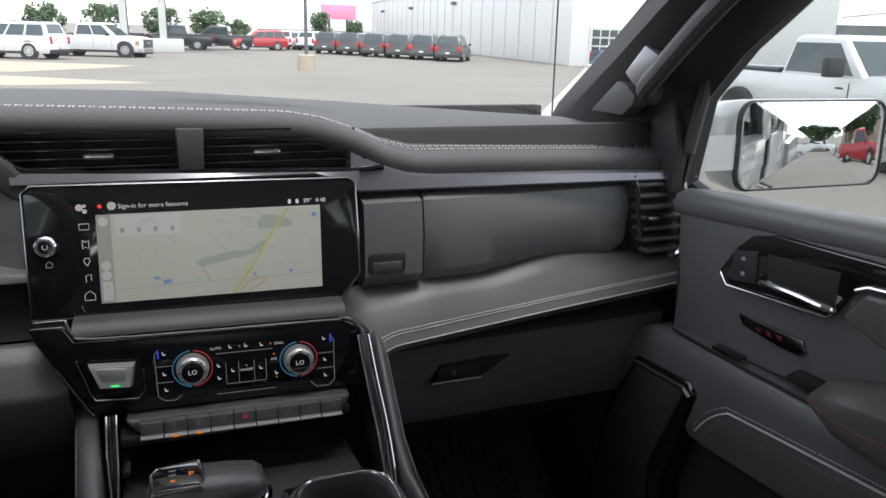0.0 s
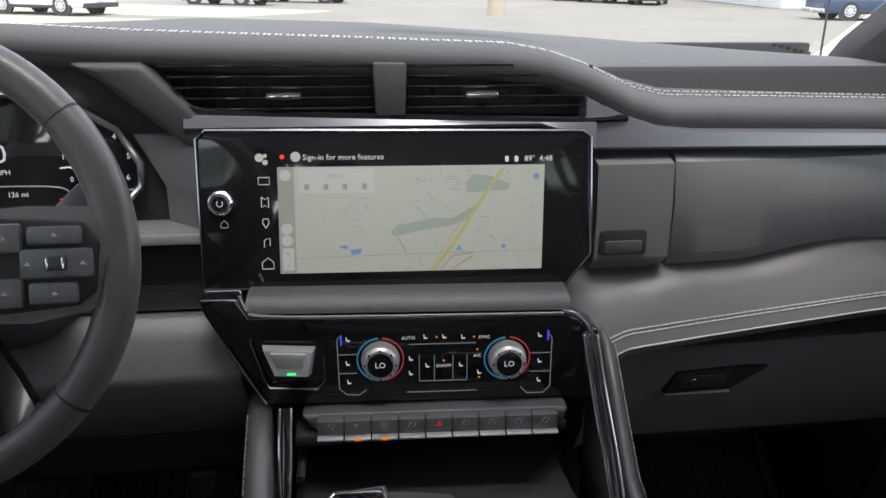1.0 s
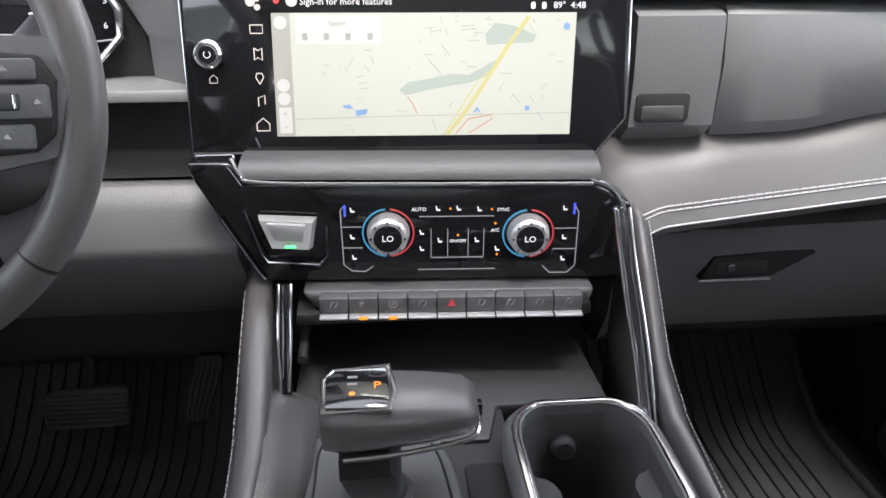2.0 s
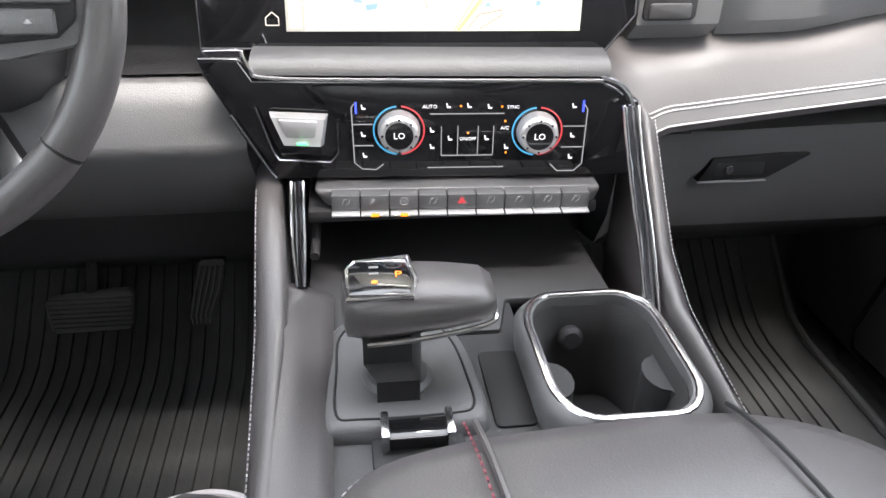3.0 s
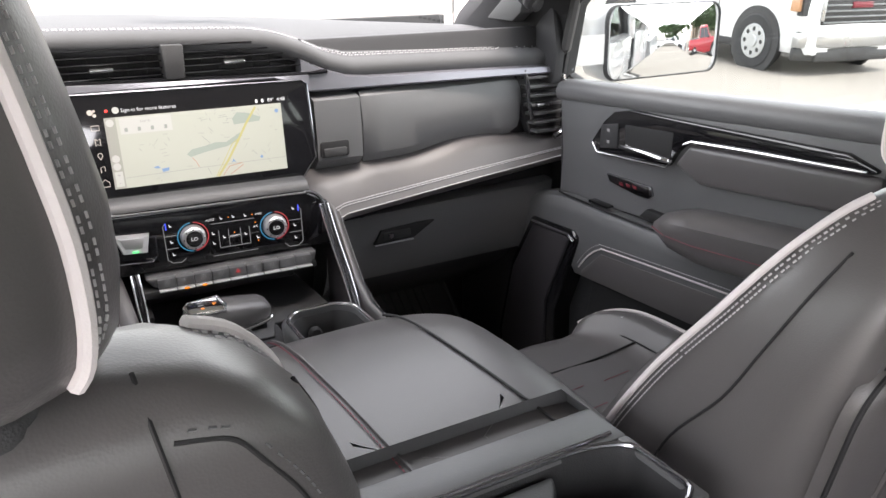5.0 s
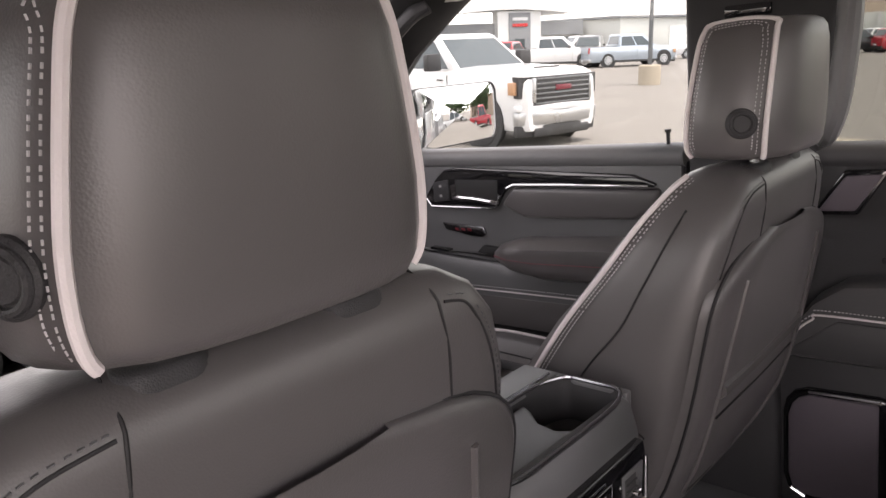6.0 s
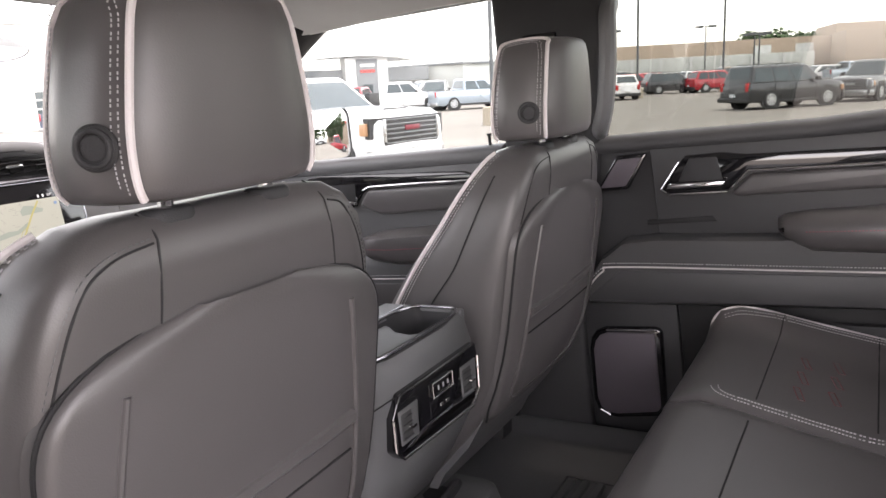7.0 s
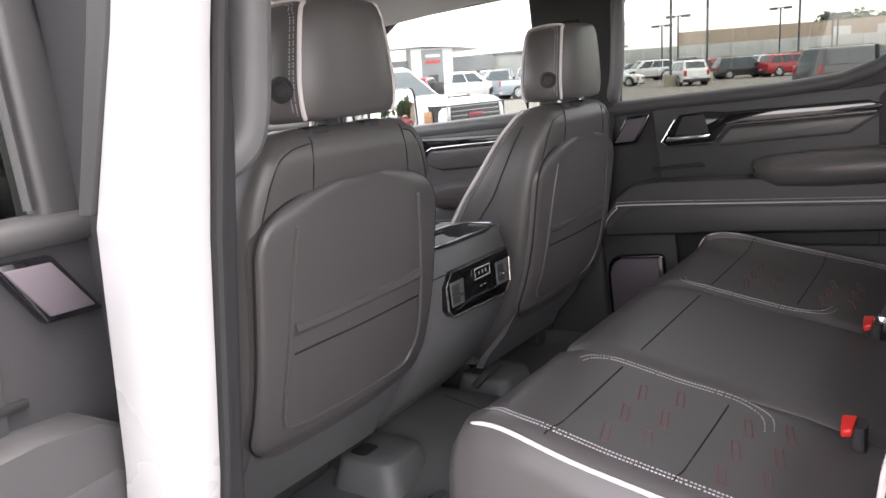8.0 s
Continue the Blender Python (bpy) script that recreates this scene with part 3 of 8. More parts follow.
part("symbol", tube([(sx(400) + 0.0032 * math.cos(a), 0.8628, sz(366) + 0.0032 * math.sin(a)) for a in np.linspace(2.2, 7.2, 14)], 0.0004, 5), LITWHITE, knob)

# ---- centre stack under the screen ----
stack = thing("control_stack", "gloss-black centre stack with climate controls and switch row", "control panel", at=STACK_TURN)
FACE = 0.838
part("fascia", prism([(-0.256, 1.534), (-0.214, 1.534), (-0.203, 1.513), (0.142, 1.511), (0.186, 1.488), (0.188, 1.405), (-0.190, 1.405), (-0.206, 1.43), (-0.250, 1.515)], "y", FACE, 0.885, 0.004, segments=3), GLOSS, stack)
part("padded_strip", loft([[(x, 0.884, 1.538 - 0.003 * (x + 0.21) / 0.36), (x, 0.852, 1.535 - 0.003 * (x + 0.21) / 0.36), (x, 0.836, 1.530 - 0.003 * (x + 0.21) / 0.36), (x, 0.832, 1.519 - 0.003 * (x + 0.21) / 0.36), (x, 0.845, 1.516 - 0.003 * (x + 0.21) / 0.36)] for x in np.linspace(-0.205, 0.150, 12)], closed=True), DOORSKIN, stack, "grey padded strip under the screen", sharp=60)
part("chrome_line", tube(smooth_line([(-0.211, 0.834, 1.540), (-0.203, 0.832, 1.524), (-0.190, 0.831, 1.5165), (-0.10, 0.830, 1.5140), (0.142, 0.830, 1.512)], 6), 0.0022, 8), CHROME, stack, "thin chrome line")
part("chrome_line", tube(smooth_line([(0.140, 0.833, 1.514), (0.160, 0.832, 1.507), (0.173, 0.828, 1.490), (0.180, 0.820, 1.455), (0.1845, 0.808, 1.41)], 6), 0.0035, 8), DARKCHROME, stack)
part("edge_line", tube([(-0.228, 0.835, 1.478), (-0.196, 0.836, 1.418), (-0.190, 0.836, 1.409)], 0.0018, 6), DARKCHROME, stack)
# starter lever in its frame
part("lever_frame", tube([(-0.203, 0.834, 1.486), (-0.190, 0.833, 1.440), (-0.184, 0.833, 1.430), (-0.132, 0.833, 1.427), (-0.124, 0.833, 1.437), (-0.1225, 0.833, 1.470)], 0.0016, 8), DARKCHROME, stack)
lever = part("lever", loft([[(-0.190, 0.834, 1.482), (-0.132, 0.834, 1.479), (-0.138, 0.834, 1.446), (-0.178, 0.834, 1.448)], [(-0.187, 0.822, 1.480), (-0.135, 0.822, 1.477), (-0.140, 0.818, 1.450), (-0.176, 0.818, 1.452)]]), SILVER, stack, "silver wedge-shaped lever")
part("inlay", prism([(-0.180, 1.478), (-0.142, 1.476), (-0.146, 1.459), (-0.173, 1.460)], "y", 0.8185, 0.823, 0.001), SILVER, lever)
part("lamp", box((-0.163, 0.8165, 1.4525), (-0.153, 0.8185, 1.4545), 0.0005), LITGREEN, lever)
# climate panel
part("panel_line", tube([(-0.106, 0.8368, 1.488), (-0.109, 0.8368, 1.484), (-0.108, 0.8368, 1.424), (-0.100, 0.8368, 1.417), (-0.086, 0.8368, 1.416), (-0.078, 0.8368, 1.422)], 0.0006, 5), LITDIM, stack)
part("panel_line", tube([(0.128, 0.8368, 1.486), (0.132, 0.8368, 1.480), (0.132, 0.8368, 1.420), (0.124, 0.8368, 1.412), (0.106, 0.8368, 1.412), (0.098, 0.8368, 1.420)], 0.0006, 5), LITDIM, stack)
for x0, x1, z in ((-0.108, -0.088, 1.466), (-0.108, -0.088, 1.443), (0.108, 0.131, 1.462), (0.108, 0.131, 1.439), (-0.032, 0.048, 1.4175), (-0.030, 0.046, 1.4765), (-0.018, 0.036, 1.4310)):
    part("panel_line", box((x0, 0.8366, z - 0.0004), (x1, 0.8374, z + 0.0004), 0), LITDIM, stack, smooth=False)
for x in (-0.018, 0.036, -0.001, 0.020):
    part("panel_line", box((x - 0.0004, 0.8366, 1.432), (x + 0.0004, 0.8374, 1.463), 0), LITDIM, stack, smooth=False)
lettering("label", "AUTO", 0.0054, (-0.030, 0.8374, 1.484), LITWHITE, stack)
lettering("label", "SYNC", 0.0050, (0.055, 0.8374, 1.483), LITWHITE, stack)
lettering("label", "ON/OFF", 0.0048, (0.0095, 0.8374, 1.449), LITWHITE, stack)
lettering("label", "A/C", 0.0052, (0.0475, 0.8374, 1.4605), LITWHITE, stack)
for x, z in ((-0.011, 1.485), (0.010, 1.485), (0.031, 1.484), (-0.0275, 1.459), (-0.0275, 1.441), (-0.009, 1.450), (0.029, 1.450), (0.050, 1.440), (-0.097, 1.484), (-0.098, 1.455), (-0.097, 1.432), (0.118, 1.484), (0.119, 1.452), (0.119, 1.428)):
    part("symbol", prism([(x - 0.0024, z + 0.0024), (x - 0.0012, z + 0.0026), (x - 0.0006, z - 0.0006), (x + 0.0024, z - 0.0010), (x + 0.0022, z - 0.0024), (x - 0.0016, z - 0.0024)], "y", 0.8372, 0.8378, 0), LITWHITE, stack, smooth=False)
for x, z, m in ((0.0095, 1.4555, LITORANGE), (0.0475, 1.468, LITORANGE), (0.050, 1.4335, LITORANGE), (0.0015, 1.4845, LITORANGE), (0.0435, 1.4835, LITORANGE)):
    part("indicator", disc((x, 0.838, z), (0, -1, 0), 0.0011, 0.0007, 10), m, stack)
for x in (-0.1045, 0.1275):
    part("indicator", box((x - 0.0010, 0.8368, 1.4775), (x + 0.0010, 0.8376, 1.4895), 0), LITBLUE, stack, smooth=False)
for cx, cz in ((-0.0615, 1.4590), (0.0815, 1.4565)):
    dial = part("temperature_dial", disc((cx, 0.838, cz), (0, -1, 0), 0.0218, 0.016, 48, 0.003, r2=0.0200), SILVER, stack, "chrome-ringed temperature dial")
    part("dial_face", disc((cx, 0.8222, cz), (0, -1, 0), 0.0142, 0.0008, 40), GLOSS, dial)
    for a0, a1, m in ((0.53, 1.47, LITCYAN), (1.53, 2.47, LITROSE)):
        part("light_ring", tube([(cx + 0.0258 * math.cos(a * math.pi), 0.8372, cz + 0.0258 * math.sin(a * math.pi)) for a in np.linspace(a0, a1, 24)], 0.0009, 6), m, dial)
    for a in np.linspace(0, 2 * math.pi, 9)[:-1]:
        part("grip", box((cx + 0.0170 * math.cos(a) - 0.0012, 0.8205, cz + 0.0170 * math.sin(a) - 0.0012), (cx + 0.0170 * math.cos(a) + 0.0012, 0.8225, cz + 0.0170 * math.sin(a) + 0.0012), 0.0005), DARKCHROME, dial)
    lettering("reading", "LO", 0.0092, (cx, 0.8212, cz), LITWHITE, dial)
# switch row
part("switch_tray", prism([(-0.152, 1.402), (0.152, 1.402), (0.145, 1.382), (-0.138, 1.382)], "y", 0.818, 0.86, 0.006, segments=3), KEYGREY, stack)
for k in range(9):
    x0 = -0.1325 + k * 0.0299
    z0 = 1.3835
    sw = part("switch", box((x0 + 0.0003, 0.806, z0), (x0 + 0.0296, 0.825, z0 + 0.0175), 0.0016), KEYGREY, stack)
    part("switch_edge", box((x0 + 0.0006, 0.7975, z0 - 0.003), (x0 + 0.0292, 0.812, z0 - 0.0003), 0.0010), SILVER, sw, "bright lower edge")
    cx, cz = x0 + 0.015, z0 + 0.0105
    if k == 4:
        part("symbol", prism([(cx - 0.0046, cz - 0.0032), (cx + 0.0046, cz - 0.0032), (cx, cz + 0.0048)], "y", 0.8056, 0.8062, 0), LITROSE, sw, "red warning triangle", smooth=False)
    elif k == 1:
        lettering("symbol", "P", 0.0085, (cx - 0.002, 0.8057, cz), LITDIM, sw)
    elif k == 2:
        lettering("symbol", "A", 0.0055, (cx, 0.8057, cz), LITDIM, sw)
        part("symbol_ring", tube([(cx + 0.0042 * math.cos(a), 0.8058, cz + 0.0042 * math.sin(a)) for a in np.linspace(0, 6.0, 18)], 0.0004, 5), LITDIM, sw)
    else:
        b = tube([(cx - 0.0040, 0.8056, cz - 0.003), (cx - 0.0016, 0.8056, cz + 0.003), (cx + 0.0010, 0.8056, cz + 0.0034)], 0.0004, 4)
        tube([(cx + 0.0004, 0.8056, cz - 0.0034), (cx + 0.0030, 0.8056, cz - 0.001), (cx + 0.0042, 0.8056, cz + 0.003)], 0.0004, 4, bm=b)
        part("symbol", b, LITDIM, sw, smooth=False)
    if k in (1, 2):
        part("lamp", box((x0 + 0.011, 0.7968, z0 - 0.0026), (x0 + 0.019, 0.8005, z0 - 0.0002), 0.0004), LITORANGE, sw, "lit orange lamp")

# ---- front of the console: tray, sides, gear lever, cup holder ----
console = thing("centre_console", "black centre console with gear lever, cup holder and padded armrest", "console")
part("tray_wall", prism([(-0.155, 1.375), (0.155, 1.370), (0.150, 1.30), (-0.152, 1.30)], "y", 0.955, 0.975, 0.004), HARD, console)
part("tray_floor", prism([(-0.155, 0.97), (0.155, 0.97), (0.160, 0.752), (0.045, 0.752), (0.030, 0.70), (-0.160, 0.70)], "z", 1.292, 1.305, 0.003), DOORSKIN, console)
part("tray_lip", tube(smooth_line([(-0.150, 0.80, 1.338), (-0.145, 0.90, 1.345), (-0.12, 0.945, 1.350), (0.11, 0.94, 1.345), (0.138, 0.92, 1.340)], 6), 0.005, 8), HARD, console)
part("stack_underside", prism([(-0.155, 0.82), (0.155, 0.82), (0.155, 0.975), (-0.155, 0.975)], "z", 1.366, 1.380, 0.003), HARD, console)
for side, (a, b, c, d) in ((-1, (-0.172, -0.176, -0.204, -0.212)), (1, (0.192, 0.196, 0.214, 0.220))):
    # leather flanks that run from the stack down to the armrest
    rings = []
    for y, z in ((0.90, 1.475 if side > 0 else 1.408), (0.845, 1.465 if side > 0 else 1.400), (0.80, 1.42 if side > 0 else 1.385), (0.74, 1.36), (0.68, 1.335), (0.55, 1.325), (0.30, 1.32), (0.10, 1.33)):
        inner, outer = section(y, [(0.1, a - side * 0.002), (0.7, a), (0.9, a + side * 0.012)]), section(y, [(0.1, c - side * 0.028), (0.7, c), (0.9, d)])
        rings.append([(inner, y, z - 0.04), (inner, y, z - 0.003), (inner + side * 0.006, y, z + 0.002), (outer - side * 0.010, y, z + 0.001), (outer, y, z - 0.012), (outer + side * 0.004, y, z - 0.10), (outer - side * 0.01, y, 0.95 if y > 0.2 else 1.09), (inner, y, 0.95 if y > 0.2 else 1.09)])
    flank = part("leather_flank", loft(rings), LEATHER, console, "black leather flank with pale stitching", sharp=70)
    lines = stitches([(section(y, [(0.1, c - side * 0.028), (0.7, c), (0.9, d)]) - side * 0.002, y, section(y, [(0.1, 1.33), (0.3, 1.32), (0.55, 1.325), (0.68, 1.335), (0.74, 1.36), (0.80, 1.42 if side > 0 else 1.385), (0.845, 1.465 if side > 0 else 1.40)]) - 0.004) for y in np.linspace(0.845, 0.15, 70)], 0.0042, 0.0006)
    part("stitching", lines, THREAD, flank, smooth=False)
rings = []
for y, z in ((0.800, 1.300), (0.775, 1.322), (0.745, 1.334), (0.70, 1.336), (0.66, 1.331), (0.55, 1.325), (0.40, 1.321), (0.25, 1.321), (0.10, 1.329)):
    rings.append([(-0.182, y, z + 0.0015), (-0.170, y, z + 0.0005), (-0.156, y, z - 0.006), (-0.144, y, z - 0.013), (-0.132, y, z - 0.018), (-0.132, y, z - 0.05), (-0.182, y, z - 0.05)])
part("inner_shoulder", loft(rings), LEATHER, console, "leather shoulder beside the lid", sharp=70)
part("chrome_blade", loft([[(x - 0.006, y, z), (x, y - 0.005, z + 0.004), (x + 0.006, y, z), (x, y + 0.01, z - 0.006)] for x, y, z in ((-0.163, 0.826, 1.412), (-0.163, 0.810, 1.395), (-0.163, 0.785, 1.362), (-0.163, 0.758, 1.326))]), GLOSS, console, "gloss-black blade with chrome edges")
part("chrome_blade", loft([[(x - 0.008, y, z), (x - 0.002, y - 0.007, z + 0.005), (x + 0.007, y, z), (x, y + 0.01, z - 0.006)] for x, y, z in ((0.176, 0.818, 1.485), (0.180, 0.790, 1.430), (0.182, 0.742, 1.370), (0.177, 0.686, 1.316))]), DARKCHROME, console, "dark chrome blade with bright edges")
for rail in ([(-0.1695, 0.824, 1.4135), (-0.1695, 0.808, 1.397), (-0.1695, 0.783, 1.364), (-0.167, 0.757, 1.329)], [(-0.1575, 0.824, 1.4135), (-0.1575, 0.808, 1.397), (-0.1575, 0.783, 1.364), (-0.160, 0.757, 1.329)],
             [(0.168, 0.816, 1.488), (0.172, 0.788, 1.433), (0.174, 0.740, 1.373), (0.171, 0.684, 1.319)], [(0.183, 0.816, 1.488), (0.187, 0.788, 1.433), (0.189, 0.740, 1.373), (0.184, 0.684, 1.319)]):
    part("blade_edge", tube(smooth_line(rail, 5), 0.0017, 8), CHROME, console, "bright chrome edge")
part("deck", prism([(-0.165, 0.70), (-0.150, 0.80), (-0.03, 0.80), (0.03, 0.76), (0.050, 0.757), (0.050, 0.545), (0.185, 0.545), (0.185, 0.42), (-0.165, 0.42)], "z", 1.285, 1.300, 0.003), DOORSKIN, console)
PLINTH = smooth_line([(-0.140, 0.575, 0), (-0.140, 0.64, 0), (-0.136, 0.700, 0), (-0.110, 0.728, 0), (-0.07, 0.734, 0), (-0.032, 0.722, 0), (-0.012, 0.68, 0), (-0.004, 0.62, 0), (-0.004, 0.575, 0), (-0.03, 0.566, 0), (-0.115, 0.566, 0)], 5, closed=True)
part("shifter_plinth", loft([[(-0.073 + (p.x + 0.073) * f, 0.645 + (p.y - 0.645) * f, z) for p in PLINTH] for f, z in ((1.04, 1.290), (1.02, 1.301), (0.985, 1.309), (0.93, 1.313), (0.6, 1.3135), (0.2, 1.3135))]), SOFT, console, "moulded gear lever plinth", sharp=60)
part("shifter_groove", tube([(-0.073 + (p.x + 0.073) * 0.84, 0.645 + (p.y - 0.645) * 0.84, 1.3132) for p in PLINTH], 0.0012, 6, closed=True), SEAMSHADE, console)
lever = part("shift_boot", disc((-0.076, 0.628, 1.310), (0, 0, 1), 0.030, 0.010, 28, 0.004), KEYGREY, console)
part("shift_stalk", loft([[(-0.076 + w * a, 0.628 + d + w * b, z) for a, b in rounded(2, 2, 0.6, 4)] for z, w, d in ((1.315, 0.021, 0), (1.340, 0.0205, 0.006), (1.365, 0.021, 0.014))]), KEYGREY, console, sharp=60)
grip = thing("gear_lever", "sideways pistol-grip gear lever with chrome-edged display", "gear lever")
rings = []
for x, y0, y1, z0, z1 in ((-0.108, 0.685, 0.715, 1.378, 1.398), (-0.104, 0.668, 0.725, 1.372, 1.408), (-0.085, 0.662, 0.730, 1.370, 1.412), (-0.055, 0.662, 0.732, 1.373, 1.413), (-0.02, 0.664, 0.730, 1.376, 1.411), (0.010, 0.668, 0.728, 1.380, 1.407), (0.020, 0.676, 0.720, 1.384, 1.402)):
    rings.append([(x, 0.5 * (y0 + y1) + 0.5 * (y1 - y0) * u, 0.5 * (z0 + z1) + 0.5 * (z1 - z0) * v) for u, v in ((-1, -0.5), (-0.75, -1), (0.75, -1), (1, -0.5), (1, 0.55), (0.75, 1), (-0.75, 1), (-1, 0.55))])
part("handle", loft(rings), LEATHER, grip, "black leather grip", sharp=60)
part("display_frame", tube([(-0.102, 0.672, 1.4105), (-0.104, 0.712, 1.4105), (-0.096, 0.726, 1.4115), (-0.050, 0.728, 1.4135), (-0.046, 0.690, 1.4135), (-0.050, 0.668, 1.4120)], 0.0024, 8, closed=True), CHROME, grip, "chrome display frame")
disp = part("display", prism([(-0.101, 0.673), (-0.102, 0.714), (-0.095, 0.724), (-0.052, 0.726), (-0.049, 0.690), (-0.052, 0.670)], "z", 1.409, 1.4140, 0.001), GLOSS, grip)
lettering("gear_letter", "P", 0.013, (-0.060, 0.700, 1.4143), LITORANGE, disp, turn=Matrix.Identity(4))
part("gear_lamp", disc((-0.080, 0.690, 1.4135), (0, 0, 1), 0.0026, 0.001, 12), LITORANGE, disp)
for dy in (0.703, 0.713):
    part("gear_mark", box((-0.084, dy - 0.0012, 1.4138), (-0.076, dy + 0.0012, 1.4145), 0), LITDIM, disp, smooth=False)
part("chrome_edge", tube(smooth_line([(0.0205, 0.700, 1.386), (0.0195, 0.674, 1.385), (0.010, 0.6665, 1.382), (-0.02, 0.6625, 1.378), (-0.055, 0.6605, 1.3745), (-0.088, 0.6605, 1.3725)], 6), 0.0024, 8), CHROME, grip)
part("neck", loft([[(x, y, z) for x, y in ((-0.092, 0.662), (-0.052, 0.662), (-0.052, 0.715), (-0.092, 0.715))] if z > 1.345 else [(-0.082, 0.652, z), (-0.046, 0.652, z), (-0.046, 0.690, z), (-0.082, 0.690, z)] for z in (1.318, 1.340, 1.352, 1.372)]), HARD, grip)
grip.matrix_world = TRUCK @ Matrix.Translation((-0.013, -0.055, -0.005))
# brake clip switch
clip = part("rocker_base", prism(rounded(0.075, 0.045, 0.008, 4, -0.064, 0.552), "z", 1.298, 1.304, 0.002), HARD, console)
part("rocker", box((-0.090, 0.549, 1.304), (-0.038, 0.573, 1.318), 0.003), GLOSS, clip)
for x in (-0.094, -0.042):
    part("rocker_cap", box((x, 0.547, 1.304), (x + 0.007, 0.577, 1.323), 0.002), CHROME, clip, "chrome rocker cap")
# cup holder
well = part("cup_rim", loft([[(0.110 + sx_ * w, 0.624 + sy_ * h * 0.85, z) for sx_, sy_ in rounded(2, 2, 0.55, 6)] for w, h, z in ((0.072, 0.112, 1.295), (0.074, 0.114, 1.325), (0.066, 0.106, 1.335), (0.058, 0.098, 1.334), (0.057, 0.097, 1.322))], caps=False), SOFT, console, "cup holder surround", sharp=60)
part("liner", loft([[(0.110 + sx_ * w * (1 - 0.16 * math.exp(-(sy_ / 0.28) ** 2) * (z < 1.32)), 0.624 + sy_ * h * 0.85, z) for sx_, sy_ in rounded(2, 2, 0.62, 9)] for w, h, z in ((0.0575, 0.0975, 1.324), (0.052, 0.092, 1.312), (0.048, 0.088, 1.29), (0.045, 0.085, 1.215))], caps=False), WELL, well, "dark cup liner", sharp=70)
# Floor coloured near-black to paint the shade deep in the well.
part("well_floor", prism([(0.110 + 0.047 * a, 0.624 + 0.074 * b) for a, b in rounded(2, 2, 0.55, 6)], "z", 1.208, 1.217, 0), SEAMSHADE, well)
part("chrome_ring", tube([(0.110 + 0.063 * a, 0.624 + 0.0875 * b, 1.335) for a, b in rounded(2, 2, 0.55, 6)], 0.0034, 8, closed=True, flat=0.6), CHROME, well, "chrome cup holder ring")
for sx_, sy_ in ((-1, -0.15), (1, -0.15)):
    part("finger", loft([[(0.110 + sx_ * (0.050 - 0.018 * math.cos(a)), 0.624 + sy_ * 0.08 + 0.024 * math.sin(a), z) for a in np.linspace(-1.5, 1.5, 8)] + [(0.110 + sx_ * 0.052, 0.624 + sy_ * 0.08 + 0.03, z), (0.110 + sx_ * 0.052, 0.624 + sy_ * 0.08 - 0.03, z)] for z in (1.23, 1.29, 1.312)]), HARD, well)
part("nub", disc((0.100, 0.699, 1.292), (0, -1, 0.15), 0.0125, 0.010, 20, 0.004), HARD, well, "round rubber button")
# Near-black slab with the slot's inner shade painted on.
part("slot", prism(rounded(0.036, 0.10, 0.006, 3, 0.020, 0.62), "z", 1.293, 1.3025, 0.001), SEAMSHADE, console)
part("usb_port", box((0.000, 0.735, 1.305), (0.028, 0.745, 1.320), 0.002), GLOSS, console)


# ---- armrest lid and rear of the console ----
def lid_outline(grow=0.0):
    return smooth_line([(-0.137 - grow, 0.062, 0), (-0.137 - grow, 0.20, 0), (-0.137 - grow, 0.35, 0), (-0.118 - grow, 0.425 + grow, 0), (-0.06, 0.455 + grow, 0), (0.03, 0.467 + grow, 0), (0.130, 0.468 + grow, 0), (0.196 + grow, 0.430 + grow, 0), (0.218 + grow, 0.36, 0), (0.220 + grow, 0.20, 0), (0.214 + grow, 0.062, 0)], 5)


def lid_top(x, y):
    return 1.425 + 0.012 * math.exp(-((y - 0.20) / 0.25) ** 2) - 0.9 * max(0.0, y - 0.33) ** 2 - 0.5 * max(0.0, abs(x - 0.033) - 0.10) ** 2


rings = []
for f, dz in ((1.0, -0.075), (1.0, -0.040), (0.995, -0.018), (0.975, -0.005), (0.93, 0.0), (0.75, 0.003), (0.5, 0.004), (0.2, 0.004), (0.03, 0.004)):
    ring = []
    for p in lid_outline():
        x, y = 0.033 + (p.x - 0.033) * f, 0.0 + (p.y - 0.0) * (f if p.y > 0.3 else 1 - (1 - f) * (p.y / 0.3))
        ring.append((x, y, (lid_top(x, y) if dz > -0.05 else 1.35) + dz))
    rings.append(ring)
lid = part("armrest_lid", loft(rings), LEATHER, console, "padded black leather lid with red stitching", sharp=60)
for x, mat, w in ((-0.038, LEATHER, 0.0024), (0.128, SEAMSHADE, 0.0017)):
    seam = [(x + 0.05 * (0.46 - y), y, lid_top(x, y) + 0.0048 - (0.0045 * max(0, (y - 0.40) / 0.06) ** 2)) for y in np.linspace(0.462, 0.064, 40)]
    part("seam", tube(seam, w, 6), mat, lid)
red = stitches([(-0.045 + 0.05 * (0.46 - y), y, lid_top(-0.047, y) + 0.0052 - (0.0045 * max(0, (y - 0.40) / 0.06) ** 2)) for y in np.linspace(0.46, 0.064, 60)], 0.0055, 0.0011)
part("red_stitching", red, REDTHREAD, lid, smooth=False)
edge = stitches([(0.033 + (p.x - 0.033) * 0.992, p.y * (0.992 if p.y > 0.3 else 1), lid_top(p.x, p.y) - 0.014) for p in lid_outline()[:22]], 0.006, 0.0012)
part("edge_stitching", edge, THREAD, lid, smooth=False)
